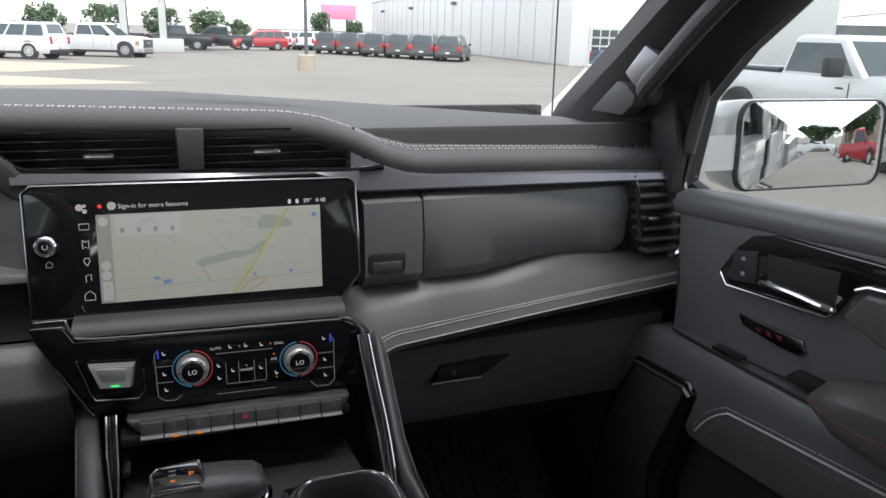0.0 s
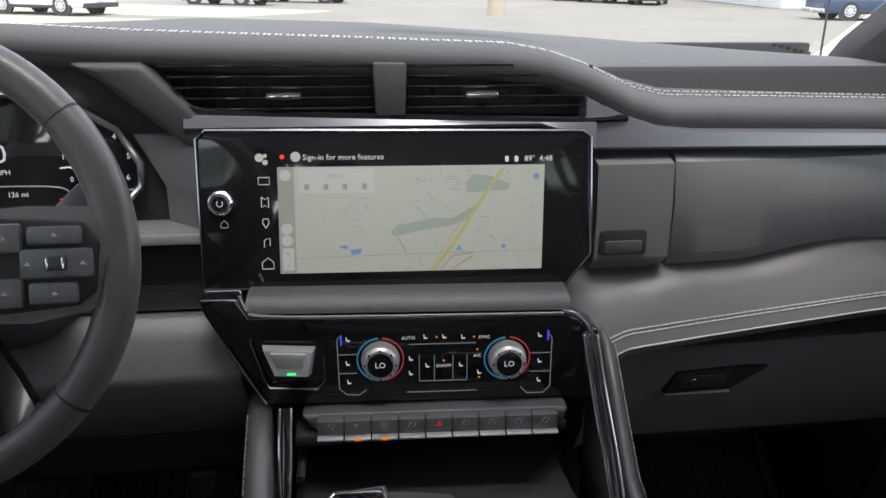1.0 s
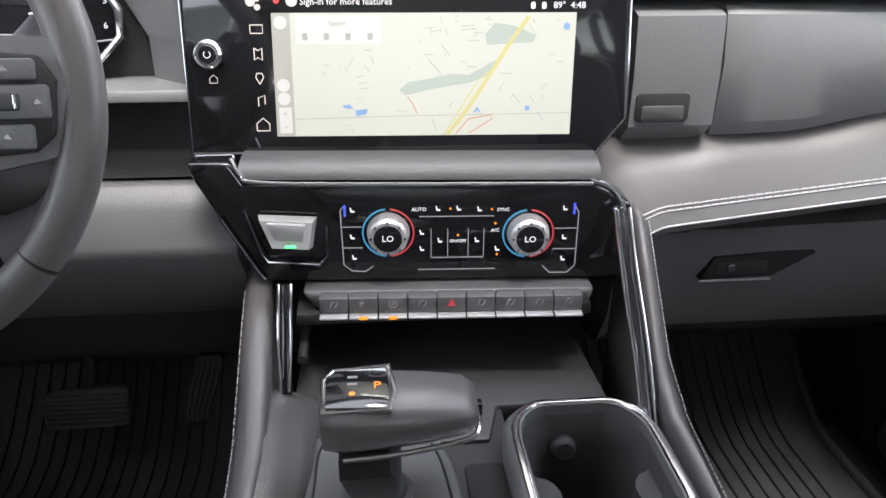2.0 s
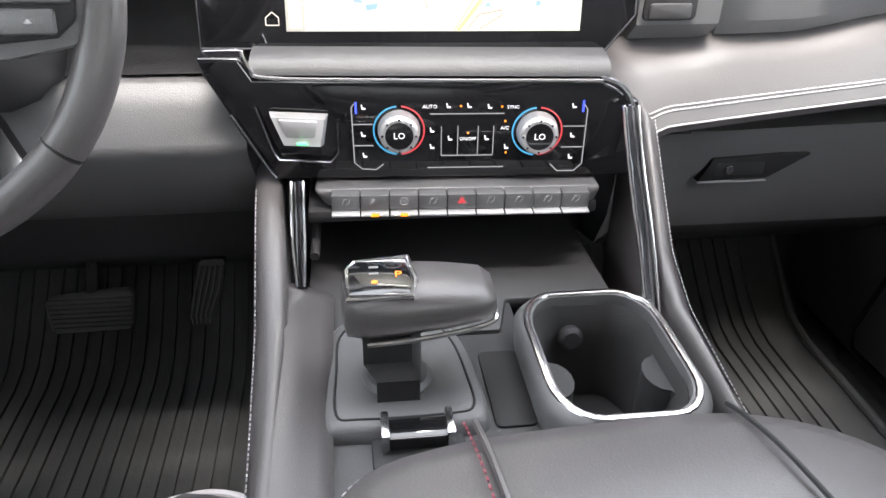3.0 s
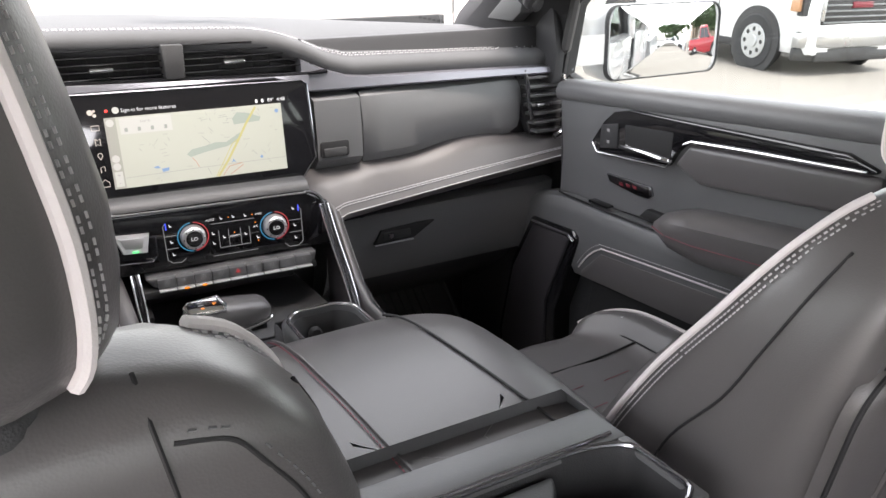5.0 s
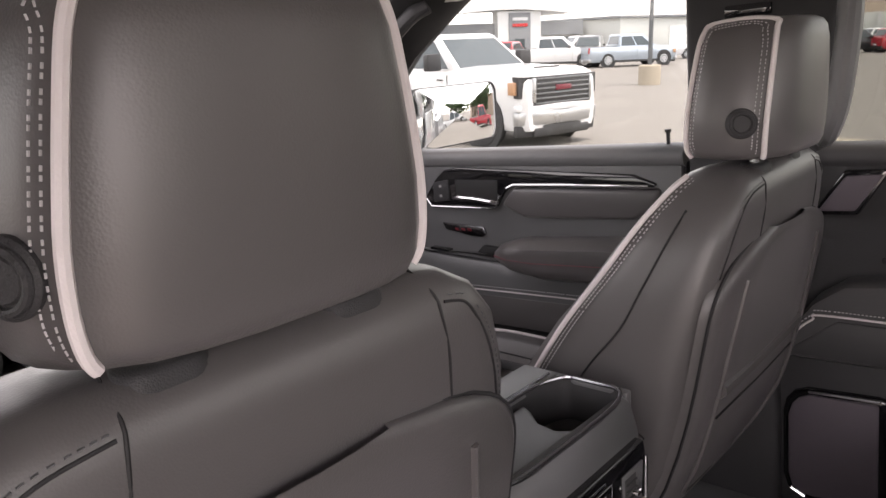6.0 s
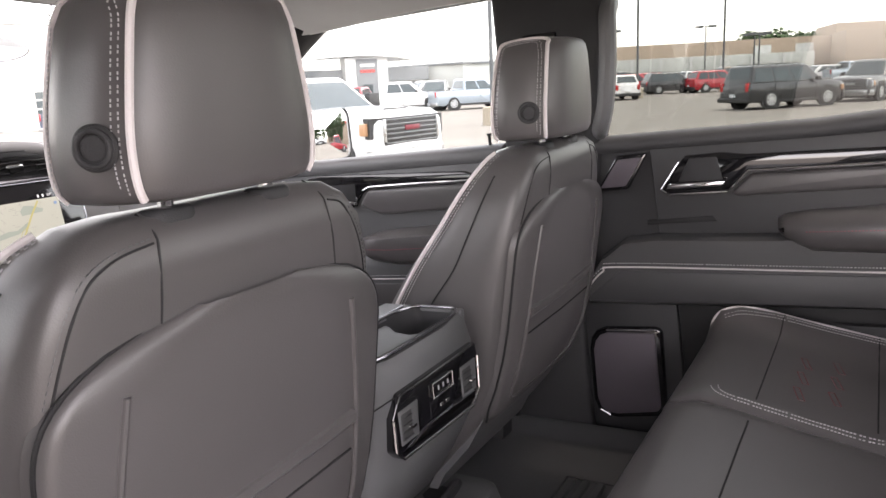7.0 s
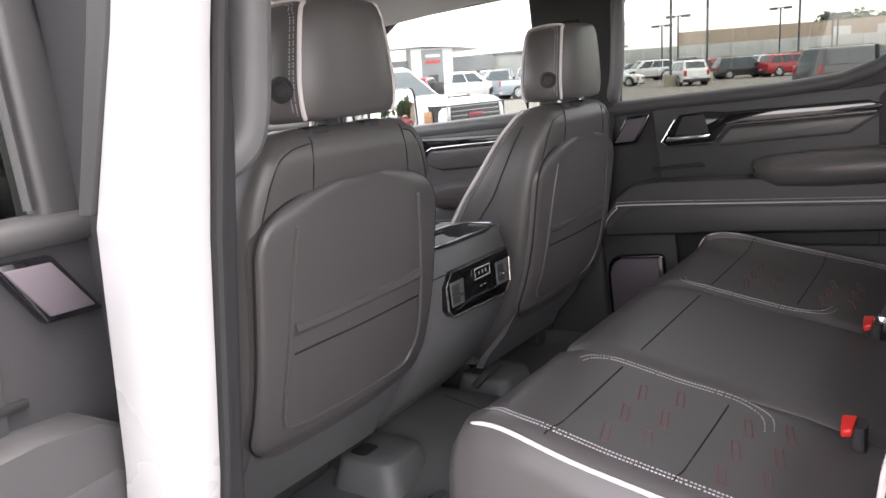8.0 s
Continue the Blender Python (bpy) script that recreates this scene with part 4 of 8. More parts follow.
part("body", prism([(-0.150, 0.23), (0.205, 0.23), (0.205, 0.42), (-0.150, 0.42)], "z", 0.93, 1.352, 0.01), HARD, console)
rings = []
for z, w0, w1, y in ((0.93, -0.09, 0.155, 0.19), (1.04, -0.100, 0.165, 0.105), (1.085, -0.105, 0.170, 0.050), (1.125, -0.112, 0.176, 0.002), (1.20, -0.125, 0.187, -0.050), (1.27, -0.130, 0.192, -0.088), (1.38, -0.132, 0.194, -0.100), (1.40, -0.132, 0.194, -0.100), (1.436, -0.128, 0.190, -0.092), (1.446, -0.120, 0.182, -0.080)):
    c, h = 0.5 * (w0 + w1), 0.5 * (w1 - w0)
    rings.append([(c + h * u, y + ((0.12 if z > 1.19 else 0.235) - y) * v, z) for u, v in ((-1, 1), (-1, 0.22), (-0.96, 0.08), (-0.85, 0.0), (0.85, 0.0), (0.96, 0.08), (1, 0.22), (1, 1))])
part("rear_shell", loft(rings, caps=False), SOFT, console, "soft black rear housing", sharp=60)
part("parting_line", tube([(-0.134, 0.06, 1.39), (-0.134, -0.08, 1.39), (-0.12, -0.1025, 1.39), (0.18, -0.1025, 1.386), (0.196, -0.08, 1.386)], 0.001, 5), SEAMSHADE, console)
part("cup_tray", loft([[(0.0325 + sx_ * u, -0.036 + sy_ * v, z) for u, v in rounded(2, 2, 0.5, 5)] for sx_, sy_, z in ((0.142, 0.056, 1.4475), (0.138, 0.053, 1.440), (0.135, 0.051, 1.392))], caps=False), HARD, console, "recessed rear cup tray")
part("tray_bottom", prism([(0.0325 + 0.136 * u, -0.036 + 0.052 * v) for u, v in rounded(2, 2, 0.5, 5)], "z", 1.388, 1.393, 0), RUBBER, console)
part("cup_insert", prism([(-0.098, 0.010), (0.090, 0.012), (0.080, -0.006), (0.060, -0.030), (0.055, -0.058), (0.070, -0.078), (-0.098, -0.078)], "z", 1.392, 1.441, 0.006, segments=3), DOORSKIN, console)
part("rear_deck", box((-0.122, 0.018, 1.39), (0.184, 0.076, 1.4468), 0.004), SOFT, console, "flat deck behind the lid")
part("rear_deck", box((-0.122, -0.085, 1.39), (-0.106, 0.020, 1.4462), 0.003), SOFT, console)
part("rear_deck", box((0.171, -0.085, 1.39), (0.184, 0.020, 1.4462), 0.003), SOFT, console)
part("deck_trim", tube([(-0.115, 0.0275, 1.4476), (0.170, 0.0275, 1.4476)], 0.0022, 8), DARKCHROME, console, "thin chrome line")
part("tray_trim", tube([(0.0325 + 0.143 * u, -0.036 + 0.057 * v, 1.4482) for u, v in rounded(2, 2, 0.5, 5)], 0.0030, 8, closed=True), DARKCHROME, console, "thin chrome surround")
part("rear_panel", prism([(-0.066, 1.345), (-0.045, 1.374), (0.182, 1.376), (0.187, 1.356), (0.184, 1.295), (0.160, 1.272), (-0.050, 1.278), (-0.066, 1.295)], "y", -0.113, -0.090, 0.004, segments=3), GLOSS, console, "gloss-black rear vent panel")
part("panel_trim", tube([(x, -0.1125, z) for x, z in ((0.186, 1.352), (0.184, 1.297), (0.160, 1.274), (-0.050, 1.280), (-0.066, 1.297), (-0.066, 1.343))], 0.0024, 8), CHROME, console)
part("chrome_sill", prism([(-0.040, 1.292), (0.160, 1.287), (0.165, 1.300), (0.02, 1.304)], "y", -0.117, -0.10, 0.002), DARKCHROME, console, "bright sill")
for x in (-0.030, 0.150):
    v = part("rear_vent", prism([(x - 0.026, 1.352), (x + 0.026, 1.352), (x + 0.022, 1.300), (x - 0.024, 1.300)], "y", -0.1145, -0.105, 0.002), SOFT, console)
    part("vent_recess", box((x - 0.022, -0.1155, 1.306), (x + 0.006, -0.110, 1.346), 0.002), RUBBER, v)
    for k in range(4):
        part("slat", box((x - 0.020, -0.118, 1.308 + 0.010 * k), (x + 0.004, -0.110, 1.310 + 0.010 * k), 0.0006), RUBBER, v)
    part("vent_tab", box((x - 0.008, -0.124, 1.322), (x + 0.004, -0.112, 1.326), 0.001), CHROME, v, "chrome vent tab")
part("heat_switch", box((0.035, -0.117, 1.338), (0.092, -0.105, 1.358), 0.003), GLOSS, console)
part("switch_frame", tube([(0.034, -0.117, 1.337), (0.093, -0.117, 1.337), (0.093, -0.117, 1.359), (0.034, -0.117, 1.359)], 0.0010, 6, closed=True), CHROME, console)
for x in (0.048, 0.062, 0.076):
    part("switch_mark", box((x, -0.1175, 1.345), (x + 0.004, -0.116, 1.352), 0), LITDIM, console, smooth=False)
part("port_panel", box((0.028, -0.1145, 1.302), (0.105, -0.105, 1.335), 0.002), GLOSS, console)
for x in (0.055, 0.072):
    part("port", box((x, -0.1160, 1.316), (x + 0.009, -0.113, 1.320), 0.0005), CHROME, console, smooth=False)

REAR_PANEL = ("rear_panel", "panel_trim", "chrome_sill", "rear_vent", "heat_switch", "switch_frame", "switch_mark", "port_panel", "port")
for ob in console.children:
    kind_of = ob.name.split(".")[0]
    if kind_of in REAR_PANEL:
        ob.location = (-0.024, -0.012, 0.028)
    elif kind_of in ("rear_shell", "parting_line", "cup_tray", "tray_bottom", "cup_insert", "tray_trim", "rear_deck", "deck_trim"):
        ob.location = (-0.006, -0.014, 0.008)

# ---- driver's side: cluster, wheel, column, lower panel ----
cluster = thing("instrument_cluster", "digital instrument cluster in a chrome-edged dark frame", "instrument cluster")
CO = [(-0.62, 1.742), (-0.42, 1.745), (-0.382, 1.735), (-0.336, 1.706), (-0.316, 1.668), (-0.317, 1.642), (-0.343, 1.616), (-0.62, 1.610)]
part("display", prism(CO, "y", 0.938, 0.950, 0.002), GLOSS, cluster)
part("chrome_rim", tube([(x, 0.936, z) for x, z in CO], 0.0045, 8, closed=True), CHROME, cluster, "chrome display rim")
part("hood_lining", prism([(-0.66, 1.79), (-0.30, 1.785), (-0.245, 1.70), (-0.245, 1.58), (-0.66, 1.58)], "y", 0.948, 0.99, 0.004), HARD, cluster)
part("ledge", prism([(0.892, 1.584), (0.955, 1.588), (0.955, 1.600), (0.896, 1.596)], "x", -0.66, -0.246, 0.003), SOFT, cluster)
for words, size, x, z in (("4", 0.009, -0.341, 1.698), ("5", 0.009, -0.328, 1.676), ("6", 0.009, -0.331, 1.652), ("1", 0.008, -0.397, 1.676), ("0", 0.008, -0.391, 1.651), ("0", 0.030, -0.462, 1.680), ("MPH", 0.008, -0.462, 1.660), ("126 mi", 0.008, -0.450, 1.635)):
    lettering("reading", words, size, (x, 0.9375, z), LITWHITE, cluster)
part("needle_arc", tube([(-0.402, 0.9375, 1.664), (-0.392, 0.9375, 1.665), (-0.378, 0.9375, 1.658)], 0.0010, 5), LITWHITE, cluster)
part("gauge_line", tube(smooth_line([(-0.60, 0.9375, 1.644), (-0.42, 0.9375, 1.644), (-0.388, 0.9375, 1.634), (-0.320, 0.9375, 1.639)], 5), 0.0009, 5), LITDIM, cluster)
part("fuel_bar", box((-0.407, 0.937, 1.628), (-0.386, 0.938, 1.6295), 0), LITRED, cluster, smooth=False)
lower = thing("knee_panel", "black lower dashboard panel above the pedals", "panel")
part("upper_face", loft([[(x, 0.935, 1.586), (x, 0.930, 1.540), (x, 0.915, 1.500), (x, 0.99, 1.500), (x, 0.99, 1.586)] for x in (-0.79, -0.222)]), HARD, lower)
part("face", loft([[(x, 0.915, 1.496), (x, 0.900, 1.494), (x, 0.890, 1.470), (x, 0.868, 1.440), (x, 0.866, 1.428), (x, 0.885, 1.405), (x, 0.93, 1.36), (x, 0.985, 1.30), (x, 1.05, 1.28), (x, 1.05, 1.496)] for x in (-0.79, -0.60, -0.40, -0.215)]), SOFT, lower, sharp=70)

wheel = thing("steering_wheel", "black leather steering wheel with switch pads", "steering wheel")
wheel.matrix_world = TRUCK @ Matrix.Translation((-0.466, 0.702, 1.632)) @ Matrix.Rotation(radians(-16), 4, "X")
R = 0.187
for a0, a1, mat in ((-0.675, 0.675, LEATHER), (0.685, 2.455, LEATHER), (2.465, 3.815, LEATHER), (3.825, 5.595, LEATHER)):
    part("rim_section", tube([(R * math.cos(a), 0, R * math.sin(a)) for a in np.linspace(a0, a1, 30)], 0.0148, 14, flat=1.15), mat, wheel)
for a in (0.68, 2.46, 3.82, 5.60):
    part("rim_joint", tube([(R * math.cos(a + d), 0, R * math.sin(a + d)) for d in (-0.006, 0.006)], 0.0145, 14, flat=1.15), SEAMSHADE, wheel)
part("rim_stitching", stitches([((R - 0.0155) * math.cos(a), 0.004, (R - 0.0155) * math.sin(a)) for a in np.linspace(3.75, 5.68, 60)] , 0.005, 0.0009), REDTHREAD, wheel, smooth=False)
part("hub", loft([[(w * u, y, h * v - 0.01) for u, v in rounded(2, 2, 0.5, 5)] for w, h, y in ((0.06, 0.05, 0.06), (0.085, 0.062, 0.02), (0.085, 0.062, -0.012), (0.070, 0.050, -0.026))]), SOFT, wheel, sharp=60)
for side in (1, -1):
    part("spoke", loft([[(side * x, y, z) for y, z in ((0.012, zc - h), (-0.010, zc - h), (-0.014, zc), (-0.010, zc + h), (0.012, zc + h))] for x, zc, h in ((0.06, -0.005, 0.045), (0.12, -0.004, 0.048), (0.165, 0.0, 0.043), (0.182, 0.004, 0.040), (0.188, 0.006, 0.045))]), SOFT, wheel, sharp=60)
    part("lower_spoke", loft([[(side * x, y, z) for x, z in ((x0, z0), (x0 + 0.03, z0 + 0.004))] + [(side * (x0 + 0.03), y + 0.014, z0 + 0.004), (side * x0, y + 0.014, z0)] for x0, y, z0 in ((0.045, -0.006, -0.05), (0.075, -0.006, -0.10), (0.10, -0.004, -0.155))]), GLOSS, wheel)
    padp = part("switch_pad", prism([(side * x, z) for x, z in ((0.090, 0.036), (0.164, 0.030), (0.176, 0.012), (0.172, -0.026), (0.158, -0.038), (0.090, -0.044))], "y", -0.0185, -0.010, 0.003), SEAMSHADE, wheel)
    for nm, x0, x1, z0, z1 in (("button", 0.122, 0.164, 0.012, 0.027), ("button", 0.092, 0.118, 0.006, 0.030), ("button", 0.092, 0.118, -0.038, -0.014), ("button", 0.122, 0.160, -0.036, -0.018), ("rocker", 0.116, 0.172, -0.015, 0.009)):
        part(nm, box((min(side * x0, side * x1), -0.023, z0), (max(side * x0, side * x1), -0.012, z1), 0.003), SOFT, padp)
    part("roller", box((side * 0.145 - 0.008, -0.0265, -0.009), (side * 0.145 + 0.008, -0.018, 0.003), 0.002), RUBBER, padp)
    for dx in (-0.006, 0.006):
        part("roller_cap", box((side * 0.145 + dx - 0.001, -0.027, -0.008), (side * 0.145 + dx + 0.001, -0.020, 0.002), 0.0005), CHROME, padp)
    for x, z in ((0.144, 0.020), (0.143, -0.027), (0.105, 0.018), (0.105, -0.026), (0.123, -0.003), (0.165, -0.003)):
        part("mark", prism([(side * x - 0.003, z - 0.0015), (side * x + 0.003, z - 0.0015), (side * x, z + 0.002)], "y", -0.0236, -0.0230, 0), LITDIM, padp, smooth=False)
    part("paddle", prism([(side * x, z) for x, z in ((0.115, 0.03), (0.150, 0.065), (0.165, 0.060), (0.150, 0.02))], "y", 0.018, 0.026, 0.003), METALTRIM, wheel)
column = solo("steering_column", loft([[(-0.462 + w * math.cos(a), y, z + w * 0.9 * math.sin(a)) for a in np.linspace(0, 2 * math.pi, 15)[:-1]] for y, z, w in ((0.735, 1.608, 0.055), (0.77, 1.590, 0.068), (0.85, 1.55, 0.072), (0.98, 1.50, 0.072))]), HARD, "black steering column shroud", "steering column")
# pedals and front mats
MATRUBBER = material("worn black rubber mat", (0.075, 0.077, 0.078), 0.55, size=260, bump=0.3, vary=0.3, grain=0.3)
pedal = thing("brake_pedal", "wide ribbed rubber brake pedal", "pedal")
part("pad", prism([(-0.568, 1.056), (-0.560, 1.050), (-0.456, 1.052), (-0.446, 1.060), (-0.437, 1.112), (-0.444, 1.121), (-0.470, 1.121), (-0.556, 1.112), (-0.567, 1.104)], "y", 1.090, 1.108, 0.006, segments=3), MATRUBBER, pedal)
for k in range(7):
    z = 1.060 + 0.0082 * k
    part("rib", box((-0.561, 1.0865, z), (-0.447 + 0.0012 * k, 1.0925, z + 0.0038), 0.001), MATRUBBER, pedal)
part("arm", tube([(-0.50, 1.10, 1.10), (-0.49, 1.15, 1.22), (-0.48, 1.14, 1.32)], 0.010, 8), HARD, pedal)
pedal = thing("accelerator_pedal", "narrow ribbed black accelerator pedal", "pedal")
part("pad", loft([[(x0, y, z), (x1, y, z), (x1, y + 0.015, z), (x0, y + 0.015, z)] for x0, x1, y, z in ((-0.360, -0.333, 1.082, 1.060), (-0.362, -0.326, 1.085, 1.075), (-0.351, -0.309, 1.096, 1.120), (-0.341, -0.303, 1.106, 1.152), (-0.336, -0.306, 1.110, 1.158))]), RUBBER, pedal)
for k in range(5):
    u = k / 4
    part("rib", tube([(-0.3565 + 0.024 * u, 1.0815, 1.064), (-0.358 + 0.028 * u, 1.084, 1.076), (-0.347 + 0.034 * u, 1.095, 1.120), (-0.337 + 0.030 * u, 1.105, 1.150)], 0.0026, 6), MATRUBBER, pedal)
part("arm", tube([(-0.325, 1.13, 1.14), (-0.33, 1.18, 1.25), (-0.33, 1.16, 1.34)], 0.010, 8), HARD, pedal)


def floor_mat(x0, x1, y0, label):
    """A mat that lies on the floor and climbs the slope under the dashboard."""
    mat = thing("floor_mat", label, "floor mat", group="floor mats")
    run = [(y0, 0.904), (0.9, 0.904), (1.13, 0.904), (1.175, 0.914), (1.22, 0.944), (1.36, 1.062)]

    def layer(a, b, lift, top, lo=0.0):
        return loft([[(a, y, z), (b, y, z), (b, y + (0.007 if z > 0.92 else 0.0) - lift * (z > 0.92) * 0.6, z + top), (a, y + (0.007 if z > 0.92 else 0.0) - lift * (z > 0.92) * 0.6, z + top)] for y, z in [(max(y, y0 + lo), z) for y, z in run]])

    part("sheet", layer(x0, x1, 0.0, 0.007), MATRUBBER, mat)
    part("raised_rim", tube([(x0, y, z + 0.012) for y, z in run] + [(x1, y, z + 0.012) for y, z in run[::-1]], 0.008, 8, closed=True), MATRUBBER, mat)
    n = int((x1 - x0 - 0.05) / 0.0245)
    for k in range(n):
        x = x0 + 0.027 + k * 0.0245
        part("rib", layer(x, x + 0.0185, 0.006, 0.0125, 0.10), MATRUBBER, mat)
    for k in range(5):
        x = x0 + 0.05 + k * (x1 - x0 - 0.1) / 5
        part("rib", tube([(x, y0 + 0.03, 0.911), (x + 0.05, y0 + 0.08, 0.911), (x + 0.09, y0 + 0.03, 0.911)], 0.004, 6), MATRUBBER, mat)
    return mat


floor_mat(-0.74, -0.25, 0.62, "black ribbed rubber mat in the driver's footwell")
floor_mat(0.26, 0.70, 0.62, "black ribbed rubber mat in the passenger footwell")
# inner footwell cheek with a grab recess
solo("footwell_trim", prism([(0.98, 0.92), (1.30, 0.92), (1.30, 1.36), (1.06, 1.30)], "x", 0.745, 0.80, 0.02, segments=3), HARD, "black footwell side trim", "trim", kind="structure")
mirror = thing("inside_mirror", "dark-framed inside mirror at the windscreen", "mirror")
part("shell", loft([[(0.075 + w * math.cos(a), y, 1.998 + 0.032 * w / 0.13 * math.sin(a)) for a in np.linspace(0, 2 * math.pi, 25)[:-1]] for w, y in ((0.100, 1.03), (0.130, 1.015), (0.132, 1.00), (0.126, 0.995))]), GLOSS, mirror)
part("mirror_glass", loft([[(0.075 + w * math.cos(a), y, 1.998 + 0.032 * w / 0.13 * math.sin(a)) for a in np.linspace(0, 2 * math.pi, 25)[:-1]] for w, y in ((0.124, 0.996), (0.124, 0.9935))]), MIRROR, mirror)
part("stem", tube([(0.075, 1.02, 2.0), (0.06, 1.05, 2.03), (0.04, 1.02, 2.07)], 0.010, 8), HARD, mirror)


# ---- the cabin shell ----
floor = solo("floor", box((-0.80, -1.25, 0.86), (0.80, 1.45, 0.90), 0.004), CARPET, "black carpeted cab floor", "floor", kind="structure")
firewall = solo("wall_front", prism([(1.20, 0.88), (1.46, 1.10), (1.46, 1.78), (1.50, 1.78), (1.50, 0.86)], "x", -0.80, 0.80, 0.004), CARPET, "black carpeted footwell wall", "wall", kind="structure")
back_wall = solo("wall_rear", prism([(-1.25, 0.88), (-1.30, 1.62), (-1.36, 1.62), (-1.36, 0.86)], "x", -0.82, 0.82, 0.004), CARPET, "black carpeted rear cab wall", "wall", kind="structure")
bm = bmesh.new()
rings = []
for k in range(13):
    y = 0.60 - 1.86 * k / 12
    dz = -0.02 * ((k - 6) / 6) ** 2
    rings.append([(x, y, 2.075 + dz - 0.055 * abs(x / 0.72) ** 5) for x in [-0.72 + 0.12 * j for j in range(13)]] + [(x, y, 2.12 + dz - 0.06 * abs(x / 0.78) ** 5) for x in [0.78 - 0.13 * j for j in range(13)]])
# The ceiling acts as a reflector: its paleness is added fill light.
ceiling = solo("ceiling", loft(rings), HEADLINER, "woven cab headliner made pale to bounce light", "ceiling", kind="structure")


PILLAR = material("black woven pillar cloth", (0.018, 0.018, 0.019), 0.8, size=900, bump=0.4, vary=0.2, spec=0.3)


def pillar_right():
    """The windscreen pillar with its trim, from dashboard to roof."""
    rings = []
    for W, O in (((0.77, 1.38, 1.69), (0.80, 0.92, 1.655)), ((0.745, 1.27, 1.760), (0.805, 0.893, 1.80)), ((0.715, 1.03, 1.880), (0.805, 0.805, 1.885)), ((0.680, 0.86, 1.955), (0.80, 0.705, 1.950)), ((0.64, 0.66, 2.035), (0.775, 0.58, 2.02))):
        W, O = Vector(W), Vector(O)
        M = 0.5 * (W + O)
        rings.append([W + Vector((0.02, 0.05, 0.03)), W, W * 0.75 + O * 0.25 + Vector((-0.016, -0.01, -0.006)), M + Vector((-0.018, -0.02, -0.006)), W * 0.2 + O * 0.8 + Vector((-0.014, -0.015, -0.004)), O, O + Vector((0.05, 0.02, 0.01)), W + Vector((0.10, 0.10, 0.03))])
    return loft(rings)


for side in (1, -1):
    pil = thing("a_pillar", "black windscreen pillar trim with speaker and grab handle", "pillar", kind="structure")
    bm = pillar_right()
    part("trim", bm if side > 0 else mirrored(bm), PILLAR, pil)
    for mesh_name, b, m in (("speaker_grille", prism([(1.110, 1.784), (1.022, 1.842), (1.000, 1.840), (0.962, 1.818), (0.968, 1.800), (1.000, 1.780)], "x", 0.714, 0.75, 0.006), RUBBER),):
        part(mesh_name, b if side > 0 else mirrored(b), m, pil)
    b = tube(smooth_line([(0.735, 0.935, 1.822), (0.705, 0.918, 1.832), (0.700, 0.880, 1.858), (0.694, 0.815, 1.902), (0.688, 0.755, 1.940), (0.684, 0.690, 1.978), (0.70, 0.655, 1.995)], 6), 0.017, 12, flat=1.25)
    part("grab_handle", b if side > 0 else mirrored(b), HARD, pil, "black padded grab handle")
    b = prism([(0.985, 1.857), (0.930, 1.903), (0.888, 1.884), (0.952, 1.832)], "x", 0.705, 0.735, 0.004)
    part("badge_cover", b if side > 0 else mirrored(b), METALTRIM, pil)

bp = thing("b_pillar", "black cab pillar between the doors with a grab handle", "pillar", kind="structure")
part("trim", prism([(0.10, 2.03), (0.09, 1.65), (0.06, 0.92), (-0.08, 0.92), (-0.10, 1.25), (-0.15, 1.66), (-0.17, 2.03)], "x", 0.775, 0.845, 0.015, segments=3), HARD, bp)
part("pillar_foot", prism([(0.20, 0.895), (0.13, 1.00), (0.075, 1.28), (-0.095, 1.28), (-0.105, 1.00), (-0.115, 0.895)], "x", 0.742, 0.80, 0.012, segments=3), HARD, bp, "flared black foot of the pillar")
part("belt_slot", prism([(-0.06, 1.905), (0.02, 1.905), (0.02, 1.925), (-0.06, 1.925)], "x", 0.768, 0.78, 0.003), GLOSS, bp)
part("grab_handle", tube(smooth_line([(0.775, -0.150, 1.700), (0.742, -0.165, 1.715), (0.730, -0.180, 1.76), (0.730, -0.190, 1.86), (0.740, -0.190, 1.94), (0.775, -0.185, 1.965)], 6), 0.019, 12, flat=1.2), SOFT, bp, "dark grab handle")
bp = thing("b_pillar", "black and white-painted pillar at the open rear doorway with a grab handle", "pillar", kind="structure", at=TRUCK @ Matrix.Translation((0, -0.035, 0)))
part("trim", prism([(-0.05, 2.03), (0.02, 1.40), (0.06, 0.92), (-0.175, 0.92), (-0.262, 1.40), (-0.335, 1.75), (-0.375, 2.03)], "x", -0.805, -0.755, 0.012, segments=3), HARD, bp)
part("painted_jamb", prism([(-0.385, 2.06), (-0.297, 1.84), (-0.209, 1.655), (-0.168, 1.375), (-0.05, 0.88), (-0.17, 0.88), (-0.297, 1.38), (-0.349, 1.64), (-0.396, 1.82), (-0.47, 2.06)], "x", -0.86, -0.822, 0.006), WHITEPAINT, bp, "white-painted door jamb")
part("gap_seal", prism([(-0.388, 2.06), (-0.300, 1.84), (-0.214, 1.668), (-0.188, 1.668), (-0.266, 1.84), (-0.352, 2.06)], "x", -0.864, -0.83, 0.004), RUBBER, bp, "black rubber gap seal")
for off, rad, m in ((0.0, 0.012, RUBBER), (-0.020, 0.009, HARD)):
    part("door_seal", tube([(-0.815 + 0.012 * (off < 0), y + off, z) for y, z in ((-0.125, 0.90), (-0.262, 1.40), (-0.310, 1.64), (-0.362, 1.83), (-0.425, 2.04))], rad, 10), m, bp, "black rubber door seal")
